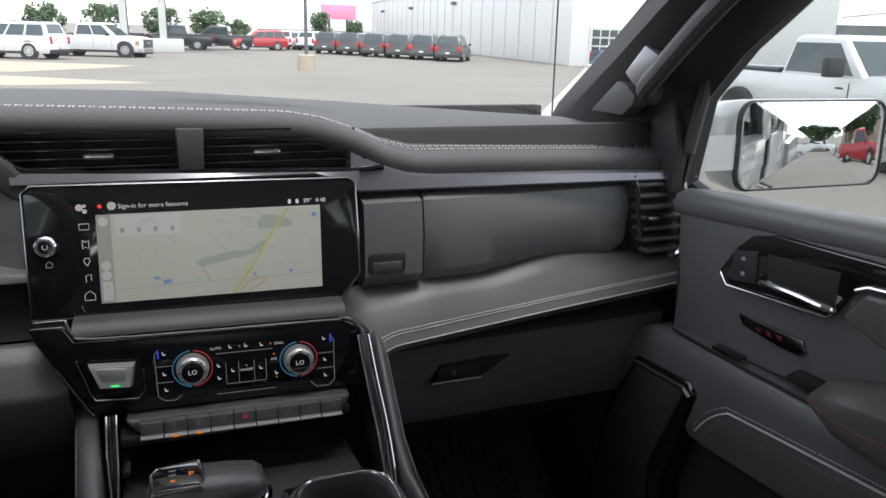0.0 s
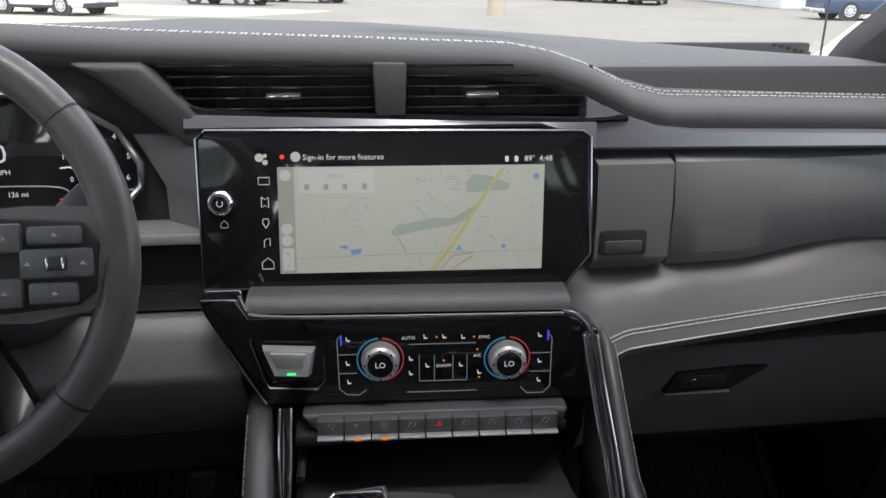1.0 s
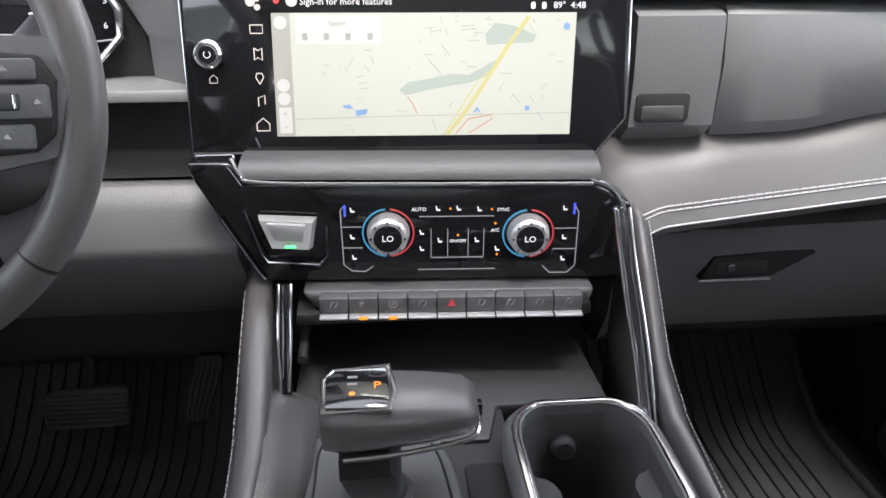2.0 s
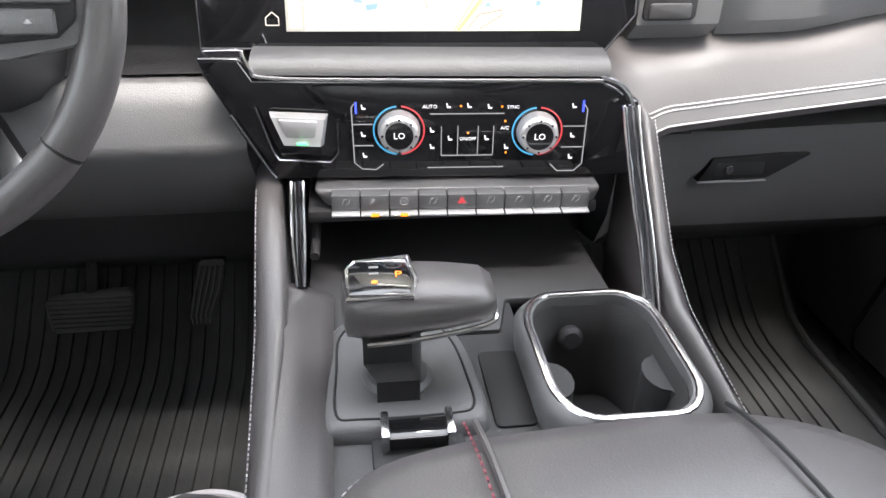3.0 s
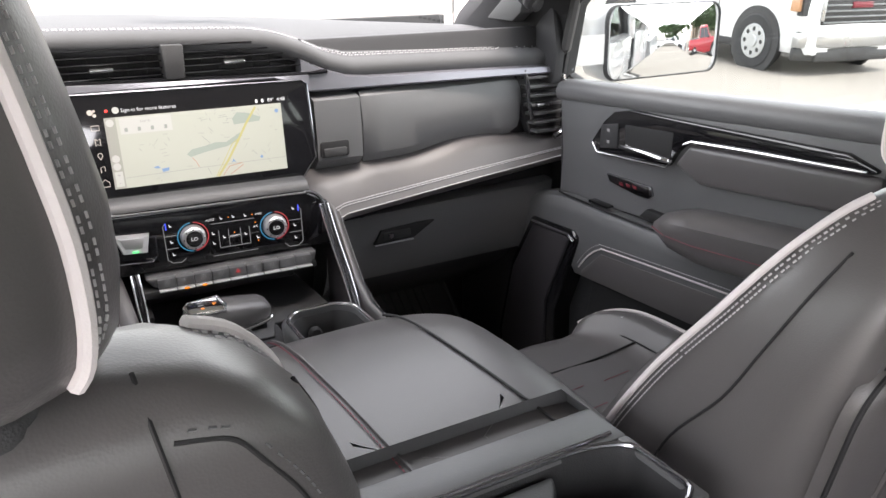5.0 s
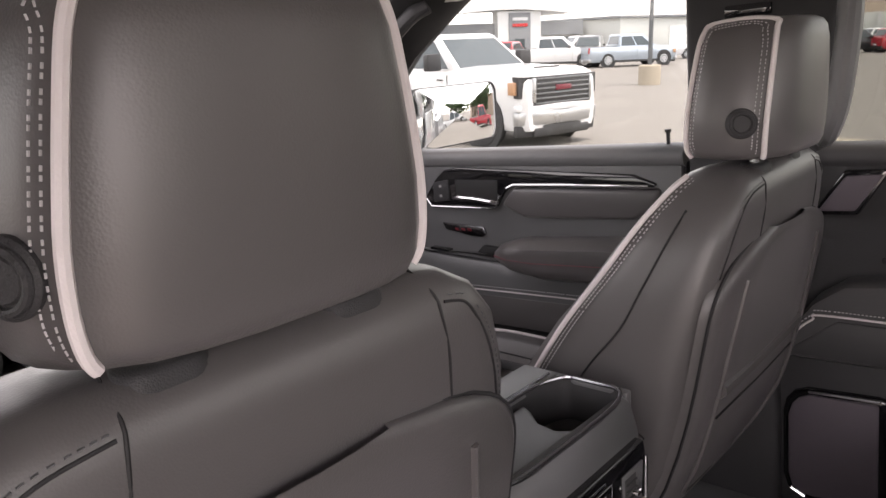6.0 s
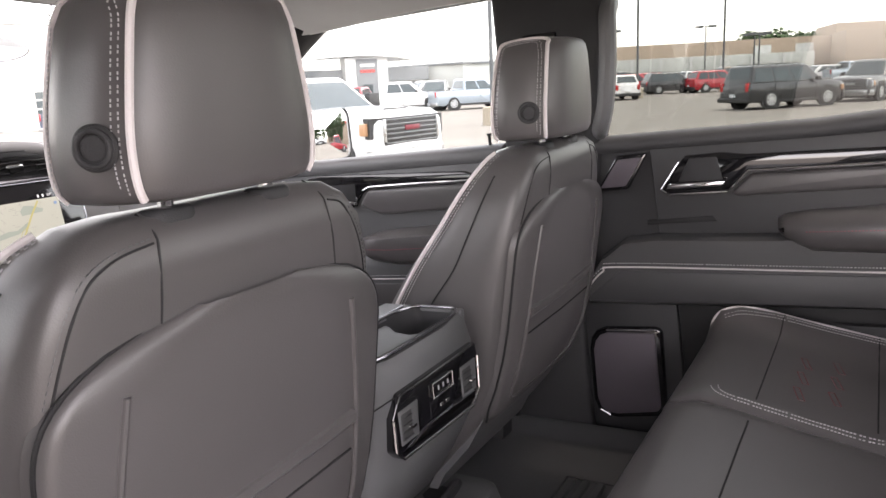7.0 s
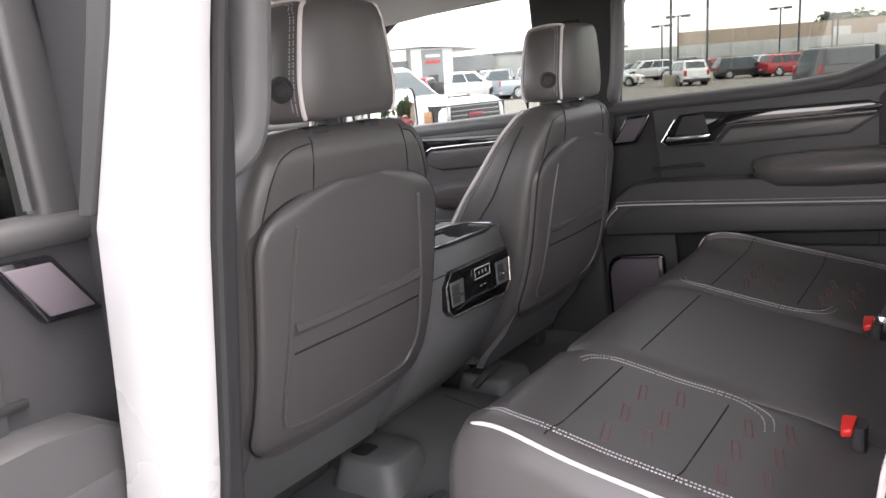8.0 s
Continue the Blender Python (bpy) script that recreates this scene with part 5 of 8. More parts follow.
part("grab_handle", tube(smooth_line([(-0.760, -0.275, 1.705), (-0.742, -0.295, 1.712), (-0.725, -0.312, 1.745), (-0.722, -0.335, 1.85), (-0.724, -0.355, 1.95), (-0.750, -0.365, 1.99)], 6), 0.019, 12, flat=1.2), SOFT, bp, "dark grab handle")

# windscreen, side glass and rear window
bm = loft([[(-0.70, 1.47, 1.74), (-0.35, 1.56, 1.74), (0, 1.59, 1.74), (0.35, 1.56, 1.74), (0.73, 1.42, 1.72)], [(-0.62, 0.66, 2.06), (-0.31, 0.68, 2.08), (0, 0.69, 2.09), (0.31, 0.68, 2.08), (0.64, 0.66, 2.06)]], closed=False)
glass_ob = solo("windscreen", bm, GLASS, "clear laminated windscreen", "windscreen", kind="structure")
glass_ob.visible_shadow = False
bm = loft([[(-0.70, -1.32, 1.60), (0.70, -1.32, 1.60)], [(-0.66, -1.20, 2.04), (0.66, -1.20, 2.04)]], closed=False)
glass_ob = solo("window_rear", bm, TINTED, "tinted rear cab window", "window", kind="structure")
glass_ob.visible_shadow = False


def side_glass(outline, name, mat, side, label):
    b = prism(outline, "x", 0.812, 0.816, 0)
    ob = solo(name, b if side > 0 else mirrored(b), mat, label, "window", kind="structure")
    ob.visible_shadow = False
    return ob


side_glass([(1.02, 1.63), (0.09, 1.63), (0.09, 2.03), (0.62, 2.03), (0.90, 1.86), (1.02, 1.78)], "window_1", GLASS, 1, "clear front door glass")
side_glass([(-0.12, 1.63), (-0.80, 1.63), (-0.92, 1.72), (-0.98, 2.03), (-0.12, 2.03)], "window_2", TINTED, 1, "lightly tinted rear door glass")
side_glass([(1.02, 1.63), (0.02, 1.63), (0.02, 2.03), (0.62, 2.03), (0.90, 1.86), (1.02, 1.78)], "window_3", GLASS, -1, "clear driver's door glass")
solo("rear_pillar", prism([(-0.95, 2.05), (-0.88, 1.74), (-0.80, 1.64), (-0.80, 0.90), (-1.36, 0.90), (-1.36, 2.05)], "x", 0.77, 0.83, 0.012), HARD, "black rear cab pillar trim", "pillar", kind="structure")
solo("rear_pillar", mirrored(prism([(-1.14, 2.05), (-1.10, 1.74), (-1.00, 1.64), (-0.95, 0.90), (-1.36, 0.90), (-1.36, 2.05)], "x", 0.77, 0.83, 0.012)), HARD, "black rear cab pillar trim", "pillar", kind="structure")
# roof rails over the doors
for side in (1, -1):
    rail = tube([(side * 0.74, 0.66, 2.035), (side * 0.775, 0.3, 2.058), (side * 0.78, -0.3, 2.058), (side * 0.77, -1.0, 2.04), (side * 0.75, -1.25, 2.02)], 0.040, 10)
    solo("roof_rail", rail, HEADLINER, "pale light-bouncing roof rail trim over the doors", "trim", kind="structure")
solo("roof_rail", tube([(-0.74, 0.66, 2.05), (0, 0.70, 2.09), (0.74, 0.66, 2.05)], 0.04, 10), HEADLINER, "pale light-bouncing trim above the windscreen", "trim", kind="structure")



# ---- doors ----
SPEAKER = material("dark speaker mesh", (0.035, 0.032, 0.036), 0.55, metal=0.3, size=900, bump=0.6, vary=0.2)
GRILLE = material("speaker grille cloth", (0.10, 0.085, 0.10), 0.6, metal=0.3, size=900, bump=0.6, vary=0.2)


def xslab(outline, x0, x1, bevel=0.004, flip=False, segments=2):
    """A (y, z) outline drawn out across x."""
    b = prism(outline, "x", x0, x1, bevel, segments=segments)
    return mirrored(b) if flip else b


def xtube(points, r, flip=False, **kw):
    b = tube(points, r, **kw)
    return mirrored(b) if flip else b


def front_door(flip):
    F = dict(flip=flip)
    d = thing("front_door", "black front door trim with chrome handle and stitched armrest", "door", group="cab doors", at=DOOR_TURN)
    part("panel", xslab([(0.095, 1.632), (0.905, 1.632), (0.905, 1.38), (1.15, 1.36), (1.15, 0.885), (0.05, 0.885), (0.05, 1.30)], 0.785, 0.86, 0.01, **F), HARD, d)
    rings = [[(0.86, y, 1.62), (0.80, y, 1.61), (0.776, y, 1.622), (0.772, y, 1.640), (0.782, y, 1.655), (0.806, y, 1.661), (0.82, y, 1.660), (0.86, y, 1.655)] for y in (0.095, 0.4, 0.8, 0.905)]
    b = loft(rings)
    part("window_sill", mirrored(b) if flip else b, SOFT, d, "soft upper sill", sharp=60)
    part("upper_skin", xslab([(0.10, 1.62), (0.895, 1.62), (0.885, 1.50), (0.895, 1.405), (0.10, 1.405)], 0.779, 0.79, 0.004, **F), SOFT, d)
    part("mirror_cover", xslab([(1.02, 1.65), (0.92, 1.65), (0.905, 1.72), (0.93, 1.85), (1.10, 1.76), (1.14, 1.66)], 0.775, 0.80, 0.006, **F), HARD, d)
    # gloss spear with handle cup
    part("gloss_spear", xslab([(0.735, 1.590), (0.705, 1.612), (0.66, 1.619), (0.20, 1.602), (0.150, 1.583), (0.155, 1.577), (0.505, 1.578), (0.53, 1.556), (0.552, 1.524), (0.755, 1.524), (0.775, 1.542)], 0.768, 0.79, 0.004, **F), GLOSS, d, "gloss-black trim spear")
    # The cup's shaded inside is painted as a near-black pad.
    part("handle_cup", xslab([(0.672, 1.590), (0.540, 1.590), (0.545, 1.535), (0.668, 1.535)], 0.7665, 0.775, 0.003, **F), SEAMSHADE, d)
    part("door_handle", xtube(smooth_line([(0.762, 0.672, 1.545), (0.752, 0.655, 1.549), (0.750, 0.60, 1.547), (0.752, 0.552, 1.541), (0.764, 0.543, 1.538)], 5), 0.0075, sides=10, flat=0.8, **F), CHROME, d, "chrome inside door handle")
    part("chrome_line", xtube([(0.767, 0.768, 1.541), (0.766, 0.752, 1.5225), (0.766, 0.556, 1.5225), (0.766, 0.545, 1.530)], 0.0018, sides=6, **F), CHROME, d)
    part("chrome_line", xtube([(0.766, 0.515, 1.571), (0.7655, 0.495, 1.579), (0.7655, 0.36, 1.5805), (0.766, 0.165, 1.5795)], 0.0026, sides=6, **F), CHROME, d, "bright trim line")
    sw = part("lock_switch", xslab([(0.742, 1.582), (0.690, 1.590), (0.690, 1.538), (0.745, 1.532)], 0.7655, 0.775, 0.003, **F), HARD, d)
    for z in (1.573, 1.549):
        part("mark", xslab([(0.722, z + 0.003), (0.714, z + 0.003), (0.714, z - 0.003), (0.722, z - 0.003)], 0.765, 0.766, 0, **F), LITDIM, sw, smooth=False)
    part("knee_pad", xslab([(0.500, 1.572), (0.140, 1.574), (0.150, 1.535), (0.20, 1.510), (0.47, 1.503), (0.535, 1.530)], 0.764, 0.79, 0.010, segments=3, **F), LEATHER, d, "padded leather insert")
    badge = part("badge", xslab([(0.730, 1.480), (0.600, 1.474), (0.593, 1.457), (0.605, 1.449), (0.640, 1.450), (0.720, 1.463)], 0.774, 0.782, 0.002, **F), DARKCHROME, d, "dark metal trim badge with red marks")
    for y in (0.69, 0.67, 0.65):
        part("red_mark", xslab([(y, 1.4685), (y - 0.011, 1.4685), (y - 0.014, 1.4615), (y - 0.004, 1.4625)], 0.7725, 0.775, 0.0005, **F), material("dull red enamel", (0.13, 0.012, 0.02), 0.4) if y == 0.69 else bpy.data.materials["dull red enamel"], badge)
    rings = []
    for y, w, z0, z1 in ((0.10, 0.080, 1.385, 1.470), (0.25, 0.10, 1.378, 1.470), (0.40, 0.105, 1.376, 1.463), (0.47, 0.100, 1.385, 1.458), (0.52, 0.080, 1.400, 1.445), (0.535, 0.05, 1.412, 1.432)):
        rings.append([(0.785, y, z1), (0.785 - w * 0.6, y, z1), (0.785 - w * 0.95, y, z1 - 0.012), (0.785 - w, y, 0.5 * (z0 + z1)), (0.785 - w * 0.9, y, z0 + 0.014), (0.785 - w * 0.6, y, z0), (0.785, y, z0)])
    b = loft(rings)
    arm = part("armrest", mirrored(b) if flip else b, LEATHER, d, "padded armrest with red stitching", sharp=60)
    b = stitches([(0.785 - w, y, z) for y, w, z in ((0.12, 0.084, 1.430), (0.25, 0.1015, 1.427), (0.40, 0.1065, 1.423), (0.47, 0.1015, 1.424), (0.52, 0.0815, 1.426))], 0.006, 0.001)
    part("red_stitching", mirrored(b) if flip else b, REDTHREAD, arm, smooth=False)
    # lower ledge with pull cup, map pocket and speaker
    rings = [[(0.80, y, z), (0.757, y, z + 0.002), (0.745, y, z - 0.006), (0.740, y, z - 0.03), (0.742, y, 1.26), (0.76, y, 1.235), (0.80, y, 1.235)] for y, z in ((0.095, 1.385), (0.50, 1.392), (0.70, 1.402), (0.84, 1.412), (0.93, 1.405), (1.03, 1.35))]
    b = loft(rings)
    part("ledge", mirrored(b) if flip else b, SOFT, d, sharp=50)
    part("ledge_groove", xtube([(0.752, 0.86, 1.418), (0.752, 0.84, 1.4155), (0.752, 0.70, 1.4055), (0.752, 0.50, 1.396), (0.752, 0.10, 1.389)], 0.0022, sides=6, **F), SEAMSHADE, d)
    # A near-black slab paints the shade within the pull cup.
    cup = part("pull_cup", xslab([(0.62, 1.412), (0.53, 1.405), (0.53, 1.425), (0.60, 1.430)], 0.765, 0.783, 0.003, **F), SEAMSHADE, d)
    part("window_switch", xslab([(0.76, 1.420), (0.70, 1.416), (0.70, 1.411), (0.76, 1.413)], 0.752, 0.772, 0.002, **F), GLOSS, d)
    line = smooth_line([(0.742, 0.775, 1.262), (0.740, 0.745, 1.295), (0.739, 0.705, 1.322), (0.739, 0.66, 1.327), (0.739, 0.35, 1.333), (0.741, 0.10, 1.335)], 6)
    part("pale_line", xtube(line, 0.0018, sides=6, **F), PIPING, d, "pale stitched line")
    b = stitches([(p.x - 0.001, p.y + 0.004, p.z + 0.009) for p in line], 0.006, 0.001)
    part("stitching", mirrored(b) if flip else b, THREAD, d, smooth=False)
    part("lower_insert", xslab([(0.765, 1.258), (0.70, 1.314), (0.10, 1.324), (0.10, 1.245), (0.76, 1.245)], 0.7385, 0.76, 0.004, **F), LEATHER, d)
    # Shade inside the map pocket is put into this near-black sheet.
    part("pocket", xslab([(0.74, 1.24), (0.10, 1.24), (0.10, 0.96), (0.80, 0.96)], 0.752, 0.79, 0.006, **F), SEAMSHADE, d)
    part("pocket_wall", xslab([(0.50, 1.215), (0.10, 1.205), (0.10, 0.96), (0.55, 0.96)], 0.728, 0.748, 0.008, **F), HARD, d)
    spk = part("speaker_surround", xslab([(0.770, 1.330), (0.790, 1.345), (0.945, 1.345), (1.03, 1.21), (1.095, 1.0), (1.08, 0.95), (0.86, 0.95), (0.855, 1.13)], 0.732, 0.79, 0.010, segments=3, **F), GLOSS, d)
    part("speaker_grille", xslab([(0.795, 1.322), (0.805, 1.330), (0.930, 1.330), (1.015, 1.20), (1.072, 1.0), (1.065, 0.97), (0.885, 0.97), (0.880, 1.15)], 0.726, 0.745, 0.006, **F), SPEAKER, spk, "dark metal speaker grille")
    part("chrome_edge", xtube([(0.729, 0.935, 1.337), (0.729, 0.800, 1.334), (0.730, 0.782, 1.322)], 0.0028, sides=6, **F), CHROME, spk, "chrome top edge")
    part("lock_pin", xtube([(0.80, 0.135, 1.652), (0.80, 0.135, 1.682)], 0.004, sides=8, **F), HARD, d)
    part("lock_pin_head", xtube([(0.80, 0.135, 1.682), (0.80, 0.135, 1.688)], 0.0065, sides=8, **F), HARD, d)
    b = tube([(0.80, 1.02, 1.66), (0.80, 0.905, 1.73), (0.80, 0.86, 1.87), (0.80, 0.62, 2.01)], 0.012, 8)
    part("window_seal", mirrored(b) if flip else b, RUBBER, d)
    part("outer_skin", xslab([(0.095, 1.645), (1.15, 1.655), (1.30, 1.655), (1.30, 0.85), (0.095, 0.85)], 0.862, 0.89, 0.01, **F), WHITEPAINT, d, "white outer skin")
    return d


def rear_door(flip, shift=0.0):
    """Drawn closed; shift moves it along the cab."""
    F = dict(flip=flip)
    d = thing("rear_door", "black rear door trim with chrome handle, speaker and armrest", "door", group="cab doors", at=DOOR_TURN)
    s = lambda pts: [(y + shift, z) for y, z in pts]
    t3 = lambda pts: [(x, y + shift, z) for x, y, z in pts]
    part("panel", xslab(s([(-0.105, 1.632), (-0.72, 1.632), (-0.82, 1.67), (-0.93, 1.74), (-0.97, 1.70), (-0.95, 0.86), (-0.04, 0.86), (-0.04, 1.30)]), 0.785, 0.86, 0.01, **F), HARD, d)
    rings = [[(0.86, y + shift, z - 0.03), (0.80, y + shift, z - 0.04), (0.776, y + shift, z - 0.03), (0.772, y + shift, z - 0.012), (0.782, y + shift, z), (0.806, y + shift, z + 0.005), (0.82, y + shift, z + 0.004), (0.86, y + shift, z)] for y, z in ((-0.105, 1.650), (-0.3, 1.650), (-0.60, 1.648), (-0.72, 1.654), (-0.80, 1.675), (-0.90, 1.73), (-0.96, 1.78))]
    b = loft(rings)
    part("window_sill", mirrored(b) if flip else b, DOORSKIN, d, "soft upper sill", sharp=60)
    part("upper_skin", xslab(s([(-0.26, 1.62), (-0.95, 1.62), (-0.95, 1.405), (-0.34, 1.405), (-0.27, 1.42)]), 0.778, 0.79, 0.006, **F), DOORSKIN, d)
    tw = part("tweeter_frame", xslab(s([(-0.186, 1.610), (-0.256, 1.612), (-0.208, 1.534), (-0.134, 1.532)]), 0.772, 0.79, 0.005, **F), GLOSS, d, "gloss tweeter frame")
    part("tweeter_grille", xslab(s([(-0.190, 1.602), (-0.246, 1.604), (-0.204, 1.542), (-0.146, 1.540)]), 0.769, 0.78, 0.003, **F), GRILLE, tw, "purple-grey tweeter grille")
    part("gloss_spear", xslab(s([(-0.335, 1.600), (-0.283, 1.532), (-0.298, 1.520), (-0.420, 1.520), (-0.460, 1.560), (-0.80, 1.560), (-0.815, 1.572), (-0.78, 1.588), (-0.46, 1.594), (-0.41, 1.602)]), 0.768, 0.79, 0.004, **F), GLOSS, d, "gloss-black trim spear")
    part("handle_cup", xslab(s([(-0.345, 1.594), (-0.402, 1.594), (-0.412, 1.545), (-0.320, 1.545)]), 0.7665, 0.775, 0.002, **F), HARD, d)
    part("door_handle", xslab(s([(-0.303, 1.544), (-0.420, 1.544), (-0.412, 1.532), (-0.296, 1.532)]), 0.752, 0.772, 0.004, **F), CHROME, d, "chrome inside door handle")
    part("chrome_line", xtube(t3([(0.766, -0.325, 1.588), (0.7655, -0.284, 1.531), (0.7655, -0.299, 1.519), (0.7655, -0.421, 1.519)]), 0.0022, sides=6, **F), CHROME, d)
    part("chrome_line", xtube(t3([(0.766, -0.425, 1.523), (0.7655, -0.462, 1.5605), (0.7655, -0.80, 1.5605)]), 0.0026, sides=6, **F), CHROME, d, "bright trim line")
    part("insert_pad", xslab(s([(-0.466, 1.555), (-0.81, 1.555), (-0.74, 1.512), (-0.44, 1.508), (-0.425, 1.515)]), 0.766, 0.79, 0.010, segments=3, **F), LEATHER, d, "padded leather insert")
    # The slot is a near-black slab with its shade painted in.
    part("slot", xslab(s([(-0.245, 1.462), (-0.385, 1.468), (-0.395, 1.455), (-0.245, 1.452)]), 0.776, 0.785, 0.002, **F), SEAMSHADE, d)
    rings = []
    for y, w, z0, z1 in ((-0.94, 0.085, 1.392, 1.478), (-0.70, 0.088, 1.392, 1.478), (-0.58, 0.082, 1.396, 1.474), (-0.53, 0.06, 1.415, 1.468), (-0.515, 0.03, 1.435, 1.460)):
        rings.append([(0.785, y + shift, z1), (0.785 - w * 0.6, y + shift, z1), (0.785 - w, y + shift, z1 - 0.02), (0.785 - w, y + shift, z0 + 0.02), (0.785 - w * 0.6, y + shift, z0), (0.785, y + shift, z0)])
    b = loft(rings)
    arm = part("armrest", mirrored(b) if flip else b, LEATHER, d, "padded armrest with red stitching", sharp=60)
    b = stitches(t3([(0.7025, -0.57, 1.442), (0.6965, -0.70, 1.443), (0.699, -0.93, 1.443)]), 0.006, 0.001)
    part("red_stitching", mirrored(b) if flip else b, REDTHREAD, arm, smooth=False)
    rings = [[(0.80, y + shift, z), (0.744, y + shift, z), (0.732, y + shift, z - 0.008), (0.730, y + shift, z - 0.05), (0.732, y + shift, 1.285), (0.752, y + shift, 1.275), (0.80, y + shift, 1.275)] for y, z in ((-0.112, 1.335), (-0.15, 1.39), (-0.20, 1.425), (-0.27, 1.432), (-0.95, 1.418))]
    b = loft(rings)
    part("mid_band", mirrored(b) if flip else b, DOORSKIN, d, sharp=50)
    line = smooth_line([(0.732, -0.105 + shift, 1.300), (0.730, -0.118 + shift, 1.325), (0.729, -0.150 + shift, 1.356), (0.728, -0.185 + shift, 1.3665), (0.728, -0.50 + shift, 1.360), (0.728, -0.93 + shift, 1.350)], 6)
    if not flip:
        part("pale_line", xtube(line, 0.0020, sides=6, **F), PIPING, d, "pale stitched line")
        b = stitches([(p.x - 0.001, p.y, p.z + 0.009) for p in line], 0.006, 0.001)
        part("stitching", mirrored(b) if flip else b, THREAD, d, smooth=False)
    part("lower_insert", xslab(s([(-0.115, 1.300), (-0.19, 1.358), (-0.94, 1.342), (-0.94, 1.282), (-0.12, 1.288)]), 0.7275, 0.77, 0.004, **F), DOORSKIN, d)
    part("lower_panel", xslab(s([(-0.11, 1.28), (-0.30, 1.28), (-0.31, 0.95), (-0.06, 0.95), (-0.08, 1.27)]), 0.765, 0.79, 0.006, **F), HARD, d)
    # Near-black backing paints the shade behind the pocket wall.
    part("pocket", xslab(s([(-0.30, 1.28), (-0.94, 1.275), (-0.94, 0.95), (-0.31, 0.95)]), 0.778, 0.79, 0.003, **F), SEAMSHADE, d)
    part("pocket_wall", xslab(s([(-0.50, 1.245), (-0.94, 1.240), (-0.94, 0.95), (-0.48, 0.95)]), 0.745, 0.765, 0.008, **F), HARD, d)
    spk = part("speaker_surround", xslab(s([(-0.092, 1.160), (-0.098, 1.188), (-0.112, 1.206), (-0.135, 1.215), (-0.256, 1.219), (-0.267, 1.210), (-0.266, 1.022), (-0.256, 1.004), (-0.150, 0.990), (-0.120, 0.993), (-0.100, 1.008), (-0.092, 1.035)]), 0.755, 0.79, 0.008, segments=3, **F), GLOSS, d)
    part("speaker_grille", xslab(s([(-0.103, 1.158), (-0.110, 1.182), (-0.122, 1.196), (-0.140, 1.204), (-0.251, 1.207), (-0.253, 1.028), (-0.245, 1.016), (-0.150, 1.002), (-0.126, 1.004), (-0.110, 1.016), (-0.103, 1.040)]), 0.750, 0.765, 0.005, **F), GRILLE, spk, "dark metal speaker grille")
    part("chrome_edge", xtube(t3([(0.754, -0.138, 1.2095), (0.754, -0.252, 1.2125)]), 0.0026, sides=6, **F), CHROME, spk, "chrome top edge")
    part("chrome_edge", xtube(t3([(0.753, -0.108, 1.010), (0.753, -0.132, 0.998)]), 0.0030, sides=6, **F), CHROME, spk)
    part("outer_skin", xslab(s([(-0.105, 1.645), (-0.95, 1.645), (-1.0, 1.30), (-1.0, 0.85), (-0.105, 0.85)]), 0.862, 0.89, 0.01, **F), WHITEPAINT, d, "white outer skin")
    part("lock_pin", xtube(t3([(0.80, -0.80, 1.672), (0.80, -0.80, 1.712)]), 0.0045, sides=8, **F), HARD, d)
    return d


front_door(False)
front_door(True)
rear_door(False)
# the far side's rear door stands wide open, at a right angle to the cab
opened = rear_door(True, shift=-0.02)
part("window_frame", mirrored(xslab([(-0.125, 1.64), (-0.195, 1.64), (-0.205, 2.06), (-0.165, 2.06)], 0.790, 0.85, 0.012, segments=3)), DOORSKIN, opened, "broad inner window frame")
part("seal", mirrored(tube([(0.80, -0.205, 1.66), (0.80, -0.215, 2.05)], 0.006, 8)), RUBBER, opened)
part("frame_seal", mirrored(tube([(0.86, -0.118, 1.55), (0.86, -0.118, 1.75), (0.86, -0.135, 2.06)], 0.013, 8)), RUBBER, opened)
pane = part("window_glass", mirrored(prism([(-0.20, 1.63), (-0.80, 1.63), (-0.92, 1.72), (-0.98, 2.03), (-0.20, 2.03)], "x", 0.812, 0.816, 0)), TINTED, opened, "tinted window glass")
pane.visible_shadow = False
hinge = Vector((-0.800, -0.100, 0))
opened.matrix_world = TRUCK @ Matrix.Translation(hinge + Vector((0.02, -0.02, 0.015))) @ Matrix.Rotation(radians(-84), 4, "Z") @ Matrix.Translation(Vector((0.79, 0.125, 0)))

